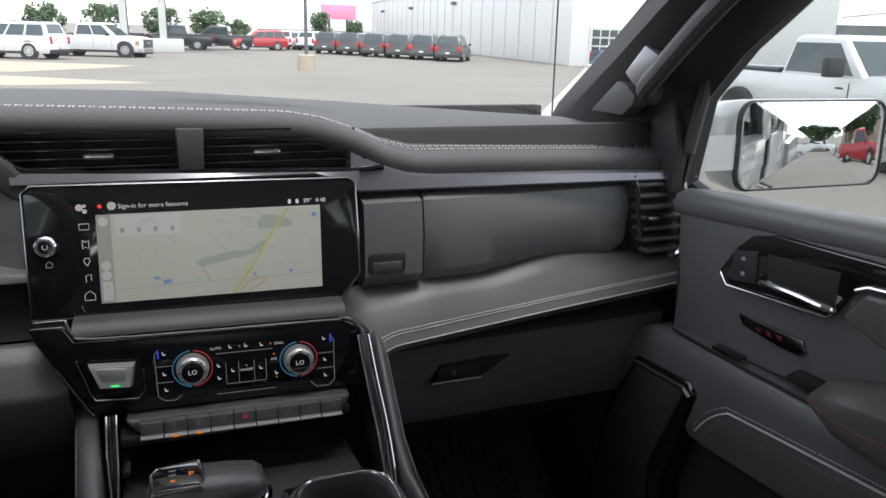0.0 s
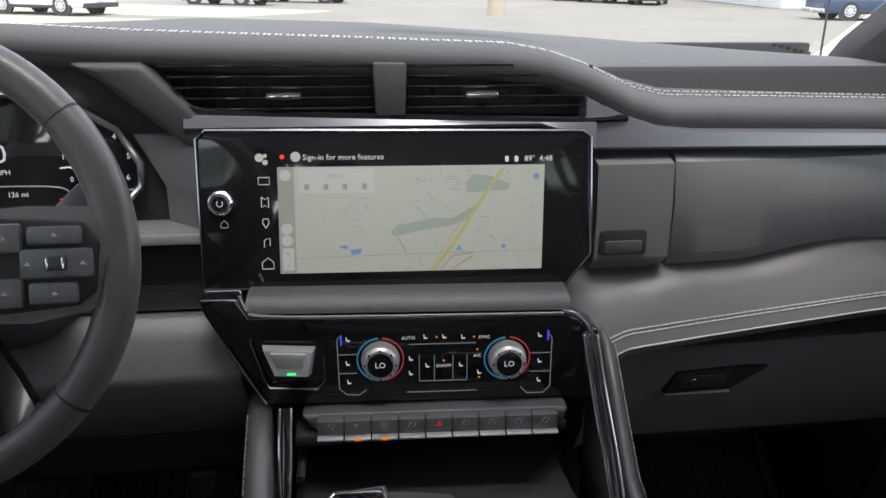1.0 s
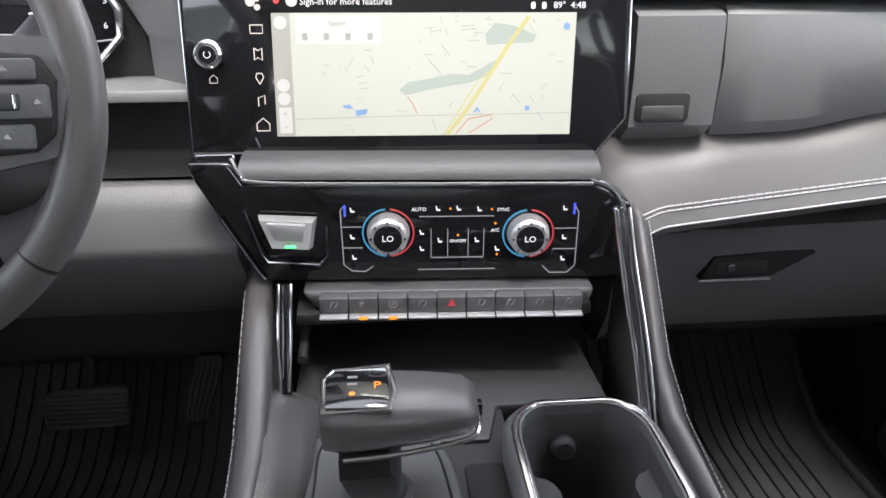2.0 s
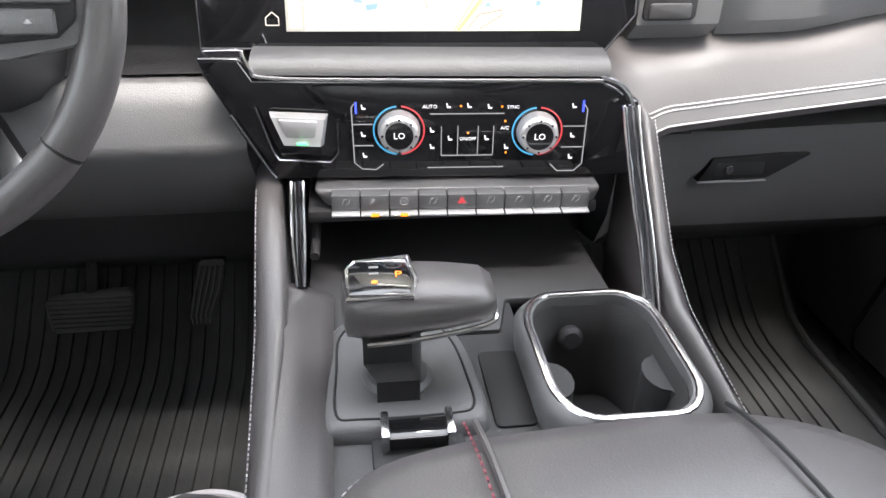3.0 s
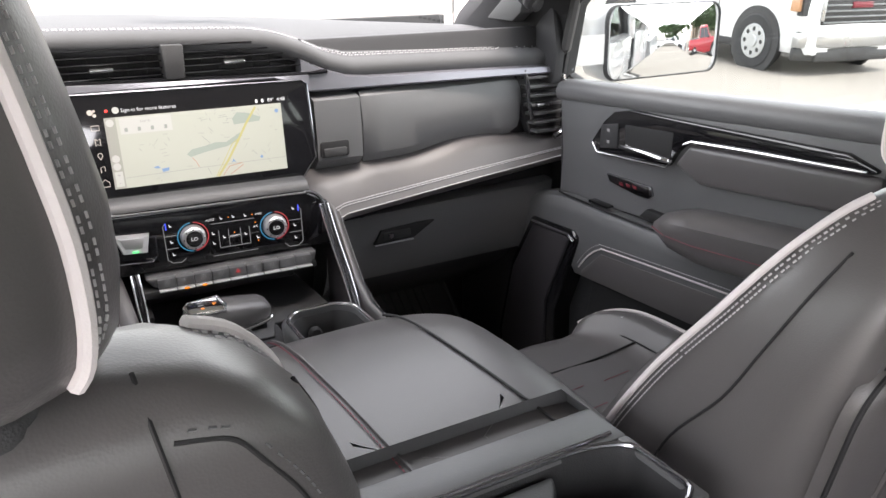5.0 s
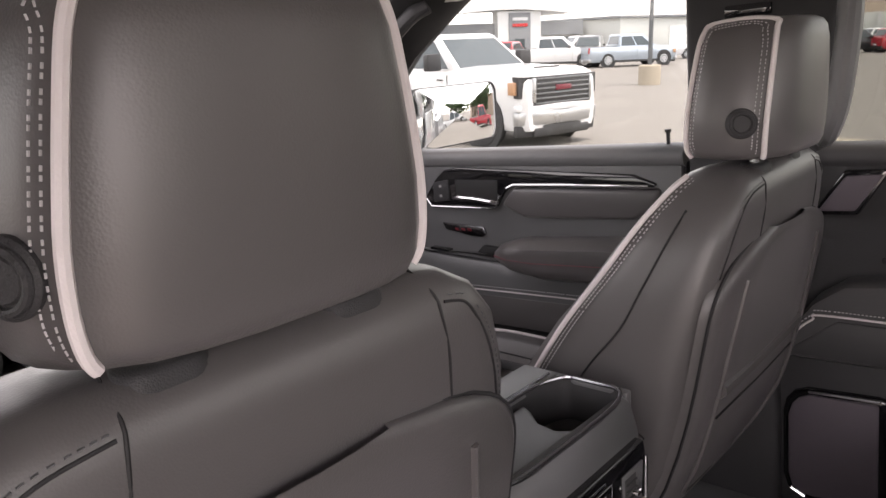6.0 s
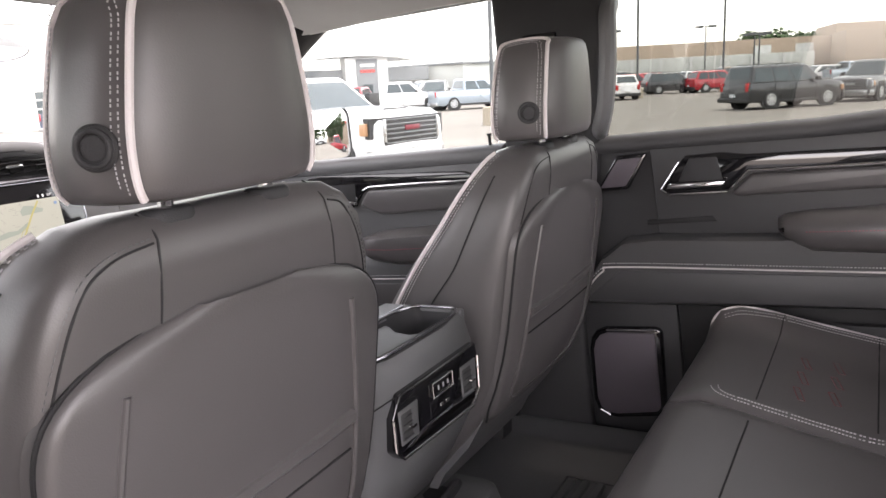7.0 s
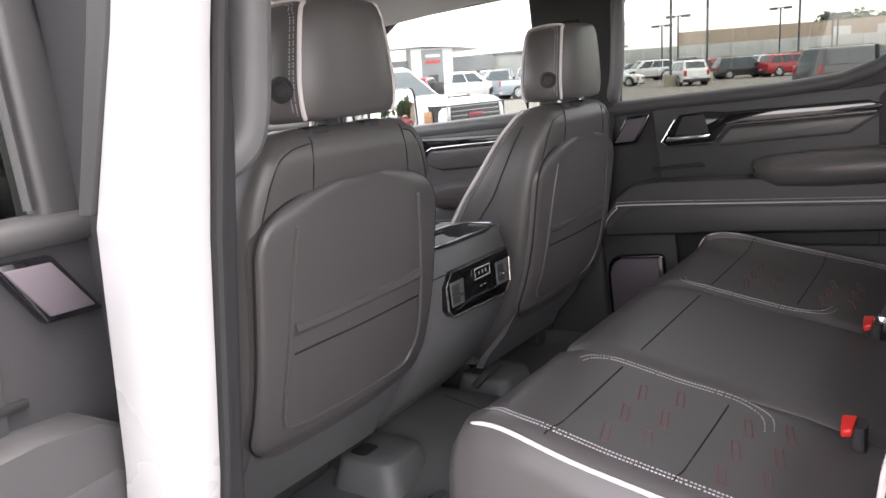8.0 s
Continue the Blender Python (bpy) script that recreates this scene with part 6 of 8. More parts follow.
# outside mirrors
for side in (1, -1):
    m = thing("door_mirror", "large outside mirror in a grey-white shell", "mirror", group="door mirrors")
    O = rounded(0.408, 0.182, 0.036, 5, 1.225, 1.711)
    grow = lambda f: [(1.225 + (x - 1.225) * f, 1.712 + (z - 1.712) * f) for x, z in O]

    def aim(x, y, z):
        """Turns the head inwards, towards the driver."""
        k = 1.935 / (1.34 + 0.39 * (x + 0.3))
        return (-0.3 + (x + 0.3) * k, -0.3 + 1.34 * k + (y - 1.04), 1.86 + (z - 1.86) * k)

    b = loft([[aim(x, y, z) for x, z in grow(f)] for f, y in ((0.75, 1.20), (0.98, 1.14), (1.04, 1.07), (1.04, 1.046), (1.0, 1.040))])
    part("shell", b if side > 0 else mirrored(b), WHITEPAINT, m, sharp=50)
    b = loft([[aim(x, y, z) for x, z in grow(f)] for f, y in ((1.025, 1.0455), (1.025, 1.038), (0.992, 1.034), (0.982, 1.043))], caps=False)
    part("rim", b if side > 0 else mirrored(b), HARD, m, "dark rim")
    b = loft([[aim(x, 1.050, z) for x, z in grow(0.985)]] + [[aim(x, 1.0395 - 0.42 * ((0.985 * 0.2) ** 2 - ((x - 1.225) ** 2 + (z - 1.712) ** 2)), z) for x, z in grow(f)] for f in (0.985, 0.8, 0.6, 0.4, 0.2, 0.02)])
    part("mirror_glass", b if side > 0 else mirrored(b), MIRROR, m)
    b = loft([[(x, y, z) for y, z in ((1.10, 1.655), (1.20, 1.66), (1.20, 1.72), (1.10, 1.73))] for x in (0.86, 0.98, 1.10)])
    part("arm", b if side > 0 else mirrored(b), WHITEPAINT, m)

# the white bonnet ahead of the windscreen, and the cab's outer roof
rings = []
for y, z in ((1.62, 1.715), (1.75, 1.735), (2.1, 1.742), (2.6, 1.730), (2.95, 1.67), (3.05, 1.53)):
    rings.append([(x, y, z - 0.06 * abs(x / 0.85) ** 4 + 0.012 * math.exp(-((abs(x) - 0.5) / 0.12) ** 2)) for x in np.linspace(-0.86, 0.86, 21)])
solo("bonnet", loft(rings, closed=False), WHITEPAINT, "white truck bonnet beyond the windscreen", "bonnet", kind="structure")
for side in (1, -1):
    for outline in ([(0.09, 1.64), (0.10, 2.05), (-0.13, 2.05), (-0.12, 1.64)], [(-0.84, 1.64), (-0.93, 1.72), (-0.99, 2.05), (-1.36, 2.05), (-1.36, 1.64)], [(1.16, 1.66), (1.04, 1.66), (1.03, 1.79), (0.64, 2.02), (-1.36, 2.04), (-1.36, 2.11), (0.62, 2.09), (1.0, 1.90)]):
        if side < 0 and outline[0][0] < 0.5:
            continue
        b = prism(outline, "x", 0.848, 0.868, 0.006)
        solo("window_surround", b if side > 0 else mirrored(b), WHITEPAINT, "white painted surround of the side windows", "trim", kind="structure")
wiper = thing("wiper", "black windscreen wiper at the glass's foot", "wiper")
part("arm", tube([(0.30, 1.60, 1.752), (0.05, 1.585, 1.762), (-0.15, 1.575, 1.768)], 0.006, 6), HARD, wiper)

# ---- front seats ----
def front_seat(cx, dy, dz, label, hx, raised, wide=1.0, blunt=False):
    s = thing("front_seat", label, "seat", group="front seats")
    # the side panels meet the crowned back along the piping
    half = [(0.0, -0.206), (0.035, -0.2055), (0.065, -0.202), (0.090, -0.194), (0.110, -0.179), (0.120, -0.164), (0.127, -0.147), (0.130, -0.122), (0.127, -0.098), (0.116, -0.081), (0.095, -0.072), (0.05, -0.069), (0.0, -0.070)]
    levels = [(1.7315, 0.80, 0.74), (1.735, 0.93, 0.91), (1.744, 0.975, 0.98), (1.762, 1.0, 1.0), (1.79, 0.995, 1.0), (1.82, 0.955, 0.99), (1.85, 0.905, 0.97), (1.878, 0.85, 0.94), (1.894, 0.79, 0.89), (1.902, 0.72, 0.80), (1.906, 0.62, 0.64)]

    def head_point(x, y, z, fx, fy):
        return (x * fx * wide, -0.148 + (y + 0.148) * fy - 0.055 * (z - 1.74), z)

    rings = [[head_point(x, y, z, fx, fy) for x, y in half] + [head_point(-x, y, z, fx, fy) for x, y in half[-2:0:-1]] for z, fx, fy in levels]
    hr = part("headrest", loft(rings), LEATHER, s, "padded leather headrest", sharp=80)
    for side in (1, -1):
        up = [head_point(side * 0.1115, -0.1795, z, fx, fy) for z, fx, fy in levels[1:-1]]
        down = [head_point(side * 0.1165, -0.0805, z, fx, fy) for z, fx, fy in levels[-2:0:-1]]
        loop = up + [head_point(side * 0.112, -0.135, 1.9055, 0.72, 0.80)] + down
        part("piping", tube(smooth_line(loop, 3), 0.0036, 8), PIPING, hr, "pale piping")
        b = bmesh.new()
        for inset in (0.0075, 0.0125):
            line = []
            for x, y, z in loop:
                lean = -0.148 - 0.055 * (z - 1.74)
                k = 1 - inset / 0.075 if z > 1.9 or z < 1.74 else 1.0
                zz = 1.82 + (z - 1.82) * (1 - 0.35 * inset / 0.06) if z > 1.89 or z < 1.75 else z
                yy = y + math.copysign(min(inset, abs(lean - y)), lean - y)
                f = [a for a in levels if a[0] <= zz + 1e-6][-1][1]
                line.append((side * (f * wide * float(np.interp(yy + 0.055 * (z - 1.74), [-0.179, -0.164, -0.147, -0.122, -0.098, -0.081], [0.1115, 0.1208, 0.1278, 0.1308, 0.1278, 0.1168])) + 0.0006), yy, zz))
            stitches(smooth_line(line, 3), 0.0040, 0.00065, b)
        part("stitching", b, THREAD, hr, "pale double stitching", smooth=False)
    turn = Matrix.Translation((-0.1262 * wide, -0.157, 1.780)) @ Matrix.Rotation(radians(26), 4, "Z")

    def turned(bm):
        bmesh.ops.transform(bm, matrix=turn, verts=bm.verts)
        return bm

    knob = part("adjust_button", turned(disc((0.004, 0, 0), (-1, 0, 0), 0.0190, 0.0065, 32, 0.0020)), HARD, hr, "round black button")
    part("ring", turned(tube([(-0.003, 0.0140 * math.cos(a), 0.0140 * math.sin(a)) for a in np.linspace(0, 2 * math.pi, 29)[:-1]], 0.0024, 8, closed=True)), HARD, knob)
    part("button_cap", turned(disc((0.0, 0, 0), (-1, 0, 0), 0.0110, 0.0035, 24, 0.0012)), HARD, knob)
    for x in (-0.062, 0.062):
        part("headrest_post", tube([(x, -0.150, 1.70), (x, -0.155, 1.742)], 0.007, 10), CHROME, s)
        part("post_collar", loft([[(x + a * f, -0.152 + b * f, z) for a, b in rounded(0.060, 0.038, 0.0185, 6)] for f, z in ((0.9, 1.700), (0.9, 1.7155), (0.86, 1.7205), (0.74, 1.7235), (0.45, 1.724))]), HARD, s, "oval post collar", sharp=70)
    for ob in s.children:
        ob.location.x = hx  # headrest and posts sit a little off centre
    rows = ((1.09, 0.222, 0.060, 0.205), (1.15, 0.232, 0.005, 0.215), (1.20, 0.238, -0.040, 0.210), (1.235, 0.239, -0.068, 0.205), (1.32, 0.240, -0.106, 0.180), (1.40, 0.239, -0.127, 0.148), (1.45, 0.237, -0.137, 0.118), (1.51, 0.234, -0.148, 0.075), (1.56, 0.230, -0.157, 0.032), (1.63, 0.216, -0.170, -0.018), (1.675, 0.198, -0.176, -0.052), (1.702, 0.174, -0.174, -0.074), (1.718, 0.146, -0.164, -0.090), (1.722, 0.11, -0.150, -0.10))

    def back_ring(z, w, y0, y1):
        out = []
        for u, v in ((-1, 0.30), (-0.985, 0.14), (-0.93, 0.05), (-0.8, 0.01), (-0.5, -0.015), (0, -0.02), (0.5, -0.015), (0.8, 0.01), (0.93, 0.05), (0.985, 0.14), (1, 0.30), (1, 0.62), (0.97, 0.86), (0.90, 0.98), (0.80, 0.99), (0.66, 0.86), (0.4, 0.80), (0, 0.78), (-0.4, 0.80), (-0.66, 0.86), (-0.80, 0.99), (-0.90, 0.98), (-0.97, 0.86), (-1, 0.62)):
            out.append((w * u, y0 + (y1 - y0) * v, z))
        return out

    back = part("backrest", loft([back_ring(*r) for r in rows]), LEATHER, s, "leather backrest", sharp=75)
    fn = lambda z, k: section(z, [(r[0], r[k]) for r in rows])

    def back_y(x, z):
        v = float(np.interp(abs(x) / fn(z, 1), [0, 0.5, 0.8, 0.93, 0.985, 1], [-0.02, -0.015, 0.01, 0.05, 0.14, 0.30]))
        return fn(z, 2) + (fn(z, 3) - fn(z, 2)) * v

    # moulded rear shell with its map pocket
    def shell_w(z):
        top = (1 - max(0.0, (z - 1.53) / 0.110) ** 3) ** 0.42
        return 0.219 * top * (1 - 0.16 * max(0.0, (1.27 - z) / 0.055) ** 2.5)

    levels_z = list(np.linspace(1.215, 1.27, 7)) + list(np.linspace(1.30, 1.52, 5)) + list(np.linspace(1.54, 1.638, 12))
    rings = []
    for z in levels_z:
        w, y = shell_w(z), fn(z, 2)
        rings.append([(w * u, y - o, z) for u, o in ((-1.02, -0.014), (-1, 0.002), (-0.94, 0.0105), (-0.5, 0.014), (0, 0.0150), (0.5, 0.014), (0.94, 0.0105), (1, 0.002), (1.02, -0.014))])
    shell = part("back_shell", loft(rings, closed=False), LEATHER, s, "moulded seat-back shell", sharp=75)
    for sx_ in (-1, 1):
        crease = smooth_line([(sx_ * x, fn(z, 2) - 0.0128, z) for x, z in ((0.148, 1.585), (0.160, 1.50), (0.168, 1.40), (0.172, 1.32), (0.165, 1.275), (0.135, 1.253), (0.0, 1.247))], 5)
        part("panel_crease", tube(crease, 0.0036, 8), LEATHER, shell)
    part("pocket_fold", loft([[(x, fn(z, 2) - o, z + h) for o, h in ((0.012, 0.016), (0.020, 0.010), (0.021, 0.0), (0.012, -0.008))] for x, z in ((-0.157, 1.425), (-0.08, 1.424), (0.0, 1.426), (0.08, 1.428), (0.158, 1.432))]), LEATHER, shell, "pocket edge")
    part("pocket_seam", tube([(x, fn(1.388, 2) - 0.0148, z) for x, z in ((-0.157, 1.388), (0.0, 1.388), (0.158, 1.392))], 0.0016, 6), SEAMSHADE, shell)
    seam_line = [(-shell_w(z) * 1.012, fn(z, 2) + 0.0005, z) for z in levels_z] + [(shell_w(z) * 1.012, fn(z, 2) + 0.0005, z) for z in levels_z[::-1]]
    part("shell_seam", tube(seam_line, 0.0022, 6), SEAMSHADE, shell)
    part("flap", loft([[(x, y, z) for x in (-0.205, 0.205)] + [(x, y + 0.02, z) for x in (0.205, -0.205)] for y, z in ((-0.060, 1.235), (-0.018, 1.165), (0.040, 1.100), (0.062, 1.062))]), SOFT, s, "grey fabric flap below the shell")
    for x in (-0.100, 0.128):
        seam = [(x * f, back_y(x * f, z) - 0.0002, z) for f, z in ((1.05, 1.612), (1.02, 1.643), (1.0, 1.665), (0.97, 1.690), (0.95, 1.706))] + [(x * 0.93, -0.150, 1.7222)]
        part("seam", tube(smooth_line(seam, 4), 0.0012, 6), SEAMSHADE, back)
    for side in (1, -1):
        arc = smooth_line([(side * x, back_y(x, z) - 0.0002, z) for x, z in ((0.100 if side < 0 else 0.128, 1.700), (0.136 if side < 0 else 0.150, 1.694), (0.162, 1.680), (0.178, 1.655), (0.190, 1.625), (0.200, 1.590))], 6)
        part("seam", tube(arc, 0.0012, 6), SEAMSHADE, back)
        part("seam_stitching", stitches([(p.x * 1.025, p.y + 0.0005, p.z + 0.004) for p in arc], 0.0055, 0.0007), KEYGREY, back, smooth=False)
        edge = smooth_line([(side * (fn(z, 1) * 0.975 + 0.002), fn(z, 2) + (fn(z, 3) - fn(z, 2)) * 0.90, z) for z in (1.12, 1.25, 1.38, 1.5, 1.6, 1.66, 1.70, 1.715)], 5)
        part("piping", tube(edge, 0.0038, 8), PIPING, back, "pale piping")
        b = bmesh.new()
        for k in (0.008, 0.014):
            stitches([(p.x + side * 0.0015, p.y - k, p.z - 0.002) for p in edge], 0.0055, 0.0010, b)
        part("stitching", b, THREAD, back, "pale double stitching", smooth=False)
        mid = smooth_line([(side * (fn(z, 1) * 1.0 + 0.0012), fn(z, 2) + (fn(z, 3) - fn(z, 2)) * (0.60 if z < 1.5 else 0.52), z) for z in (1.12, 1.25, 1.38, 1.45, 1.52, 1.58, 1.64, 1.68)], 5)
        part("seam", tube(mid, 0.0015, 6), SEAMSHADE, back)
    # cushion: a crowned pad between raised bolsters
    rings = []
    fore = ((0.555, 0.014, 0.985), (0.62, -0.004, 0.95), (0.65, -0.035, 0.90), (0.66, -0.075, 0.88))
    if blunt:
        fore = ((0.50, 0.015, 0.99), (0.535, 0.014, 0.96), (0.560, 0.012, 0.90), (0.580, 0.008, 0.80), (0.593, -0.002, 0.68), (0.600, -0.025, 0.62), (0.603, -0.075, 0.60))
    for y, lift, wf in ((0.07, 0.0, 0.93), (0.12, 0.012, 0.98), (0.25, 0.012, 1.0), (0.40, 0.016, 1.0)) + fore:
        prof = [(-0.238, 1.06), (-0.243, 1.15), (-0.240, 1.215), (-0.226, 1.238), (-0.205, 1.244), (-0.182, 1.236), (-0.160, 1.214), (-0.10, 1.208), (0, 1.212), (0.10, 1.208), (0.160, 1.214), (0.182, 1.236), (0.205, 1.244), (0.226, 1.238), (0.240, 1.215), (0.243, 1.15), (0.238, 1.06)]
        rings.append([(x * wf, y, z + (lift if z > 1.1 else 0)) for x, z in prof])
    cush = part("cushion", loft(rings), LEATHER, s, "leather seat cushion with raised bolsters", sharp=75)
    cush.location = raised
    for side in (1, -1):
        track = ((1.0, 0.12, 1.253), (1.0, 0.30, 1.257), (1.0, 0.45, 1.258), (0.99, 0.575, 1.252), (0.965, 0.635, 1.224), (0.94, 0.660, 1.177), (0.92, 0.663, 1.12))
        if blunt:
            track = ((1.03, 0.12, 1.250), (1.03, 0.30, 1.252), (1.03, 0.45, 1.254), (1.01, 0.520, 1.253), (0.955, 0.554, 1.251), (0.86, 0.577, 1.247), (0.72, 0.592, 1.240), (0.56, 0.598, 1.228))
        edge = smooth_line([(side * 0.222 * f, y, z) for f, y, z in track], 6)
        part("piping", tube(edge, 0.0038, 8), PIPING, cush, "pale piping")
        b = bmesh.new()
        for k in (0.012, 0.024):
            stitches([(p.x - side * k, p.y - (1.2 if blunt and p.y > 0.53 else 0.3) * k, p.z + 0.002) for p in edge[:-14]], 0.006, 0.001, b)
        part("stitching", b, THREAD, cush, "pale double stitching", smooth=False)
        part("seam", tube(smooth_line([(side * 0.160, 0.10, 1.224), (side * 0.160, 0.30, 1.228), (side * 0.158, 0.50, 1.230), (side * 0.150, 0.59, 1.200)], 5), 0.0016, 6), SEAMSHADE, cush)
    part("seam", tube(smooth_line([(-0.158, 0.475, 1.231), (-0.06, 0.468, 1.2265), (0.06, 0.468, 1.2265), (0.158, 0.475, 1.231)], 5), 0.002, 6), SEAMSHADE, cush)
    for k in range(3):
        for x0 in (-0.05, 0.05):
            part("red_mark", tube([(x0 - 0.03, 0.40 - 0.06 * k, 1.2275), (x0 + 0.03, 0.405 - 0.06 * k, 1.2275)], 0.0008, 4), REDTHREAD, cush, smooth=False)
    part("base", box((-0.200, 0.17, 0.93), (0.200, 0.54, 1.075), 0.02), RUBBER, s)
    for x in (-0.20, 0.17):
        part("rail", box((x, -0.02, 0.898), (x + 0.03, 0.60, 0.935), 0.004), HARD, s)
        part("rail_foot", loft([[(x - 0.01, y0, z), (x + 0.04, y0, z), (x + 0.04, y1, z), (x - 0.01, y1, z)] for y0, y1, z in ((0.10, 0.20, 0.935), (0.09, 0.20, 1.06), (0.12, 0.20, 1.09))]), RUBBER, s)
    s.matrix_world = TRUCK @ Matrix.Translation((cx, dy, dz))
    return s


front_seat(-0.376, -0.011, 0.004, "black leather driver's seat with pale piping and headrest", -0.002, (-0.024, 0.0, -0.004), 0.97, True)
front_seat(0.474, -0.011, -0.018, "black leather passenger seat with pale piping and headrest", -0.006, (0, 0.0, 0.022), 1.0, True)

# ---- rear bench ----
QUILT = material("dark wine thread", (0.16, 0.050, 0.055), 0.7, vary=0.2)
bench = thing("rear_bench", "black leather rear bench with pale piping and quilted marks", "seat")
def bench_z(y):
    """The cushion's crown: it falls towards the backrest."""
    return 1.315 + 0.20 * (y + 0.43) if y < -0.43 else 1.315 - 0.9 * (y + 0.43)


SPLIT = [(-0.163, -0.161), (0.258, 0.260)]
for name, x0, x1 in (("cushion_section", -0.515, SPLIT[0][0]), ("cushion_section", SPLIT[0][1], SPLIT[1][0]), ("cushion_section", SPLIT[1][1], 0.750)):
    outer_l, outer_r = x0 < -0.5, x1 > 0.6
    rings = []
    for y, dzz in ((-0.93, -0.03), (-0.90, -0.010), (-0.80, 0.0), (-0.62, 0.0), (-0.52, 0.004), (-0.455, 0.0), (-0.415, -0.014), (-0.395, -0.045), (-0.392, -0.10), (-0.41, -0.20)):
        ring = []
        base = bench_z(min(y, -0.43))
        for f in (0, 0.015, 0.05, 0.09, 0.13, 0.18, 0.25, 0.5, 0.75, 0.82, 0.87, 0.91, 0.95, 0.985, 1):
            x = x0 + (x1 - x0) * f
            e = min(f, 1 - f)
            drop = 0.009 * max(0, 1 - e / 0.05) ** 2
            if outer_l and f < 0.3:
                x += 0.05 * (1 - f / 0.3) * (y + 0.55 if y > -0.55 else 0) * 4 * 0.25
                drop += 0.030 * max(0, 1 - f / 0.08) ** 2 - 0.008 * math.exp(-((f - 0.14) / 0.08) ** 2)
            if outer_r and f > 0.7:
                drop += 0.030 * max(0, 1 - (1 - f) / 0.06) ** 2 - 0.018 * math.exp(-((1 - f - 0.12) / 0.08) ** 2)
            ring.append((x, y, base + dzz - drop))
        ring += [(x1, y, 1.05), (x0, y, 1.05)]
        rings.append(ring)
    sec = part(name, loft(rings), LEATHER, bench, sharp=75)

    def crown(x, y):
        """Height of this section's leather."""
        f = (x - x0) / (x1 - x0)
        drop = 0.009 * max(0, 1 - min(f, 1 - f) / 0.05) ** 2
        if outer_l and f < 0.3:
            drop += 0.030 * max(0, 1 - f / 0.08) ** 2 - 0.008 * math.exp(-((f - 0.14) / 0.08) ** 2)
        if outer_r and f > 0.7:
            drop += 0.030 * max(0, 1 - (1 - f) / 0.06) ** 2 - 0.018 * math.exp(-((1 - f - 0.12) / 0.08) ** 2)
        return bench_z(min(y, -0.43)) + float(np.interp(y, [-0.93, -0.90, -0.80, -0.62, -0.52, -0.455, -0.415, -0.395], [-0.03, -0.01, 0, 0, 0.004, 0, -0.014, -0.045])) - drop

    part("seam", tube([(x, -0.535, crown(x, -0.535)) for x in np.linspace(x0 + 0.04, x1 - 0.04, 16)], 0.0014, 6), SEAMSHADE, sec)
    if outer_l or outer_r:
        part("seam", tube([(x, -0.70, crown(x, -0.70)) for x in np.linspace(x0 + 0.05, x1 - 0.05, 16)], 0.0014, 6), SEAMSHADE, sec)
        for row, y in enumerate((-0.60, -0.65, -0.75, -0.80)):
            for k in range(3):
                xx = x0 + 0.09 + k * 0.070 + 0.02 * (row % 2)
                ring = [(xx + du, y + dv, crown(xx + du, y + dv) + 0.0002) for du, dv in ((0, 0), (0.046, 0.012), (0.044, 0.021), (-0.002, 0.009))]
                part("red_mark", tube(ring, 0.0010, 4, closed=True), QUILT, sec, smooth=False)
        xo, sg = (x0 + 0.018, 1) if outer_l else (x1 - 0.030, -1)
        up = 0.0 if outer_l else 0.016
        line = smooth_line([(xo, -0.82, crown(xo, -0.82)), (xo, -0.70, crown(xo, -0.70)), (xo, -0.58, crown(xo, -0.58)), (xo + sg * 0.004, -0.48, crown(xo + sg * 0.008, -0.48)), (xo + sg * 0.015, -0.425, 1.303 + up), (xo + sg * 0.03, -0.400, 1.280 + up), (xo + sg * 0.035, -0.390, 1.235)], 6)
        part("piping", tube(line, 0.0033, 8), PIPING, sec, "pale piping")
        b = bmesh.new()
        for k in (0.034, 0.044):
            stitches([(p.x + sg * k, p.y - 0.3 * k, crown(p.x + sg * k, p.y - 0.3 * k) + 0.0008) for p in line[:-10]], 0.0050, 0.0009, b)
        part("stitching", b, THREAD, sec, "pale double stitching", smooth=False)
        xi = x1 - 0.016 if outer_l else x0 + 0.016
        b = bmesh.new()
        for k in (0.0, 0.010):
            stitches([(px, py, crown(px, py) + 0.0008) for px, py, _ in smooth_line([(xi - sg * (0.035 + k), -0.465 - k, 0), (xi - sg * (0.012 + k), -0.480 - 0.5 * k, 0), (xi - sg * k, -0.52, 0), (xi - sg * k, -0.62, 0), (xi - sg * k, -0.70, 0), (xi - sg * (0.025 + k), -0.755 + k, 0), (xi - sg * (0.07 + k), -0.77 + k, 0)], 6)], 0.0050, 0.0009, b)
        part("stitching", b, THREAD, sec, smooth=False)
    rings = []
    for z, y0, y1 in ((1.14, -1.20, -0.905), (1.28, -1.21, -0.915), (1.45, -1.22, -0.945), (1.62, -1.235, -0.995), (1.72, -1.24, -1.06)):
        rings.append([(x0 + (x1 - x0) * f, y, z) for f, y in ((0.0, y0), (0.0, y1 - 0.03), (0.05, y1), (0.25, y1 - 0.012), (0.5, y1 - 0.018), (0.75, y1 - 0.012), (0.95, y1), (1.0, y1 - 0.03), (1.0, y0))])
    bk = part("backrest_section", loft(rings), LEATHER, bench, sharp=75)
    for xx in (x0 + 0.02, x1 - 0.02):
        part("piping", tube([(xx, -0.909, 1.22), (xx, -0.923, 1.34), (xx, -0.950, 1.46), (xx, -0.993, 1.60)], 0.0042, 8), PIPING, bk, "pale piping")
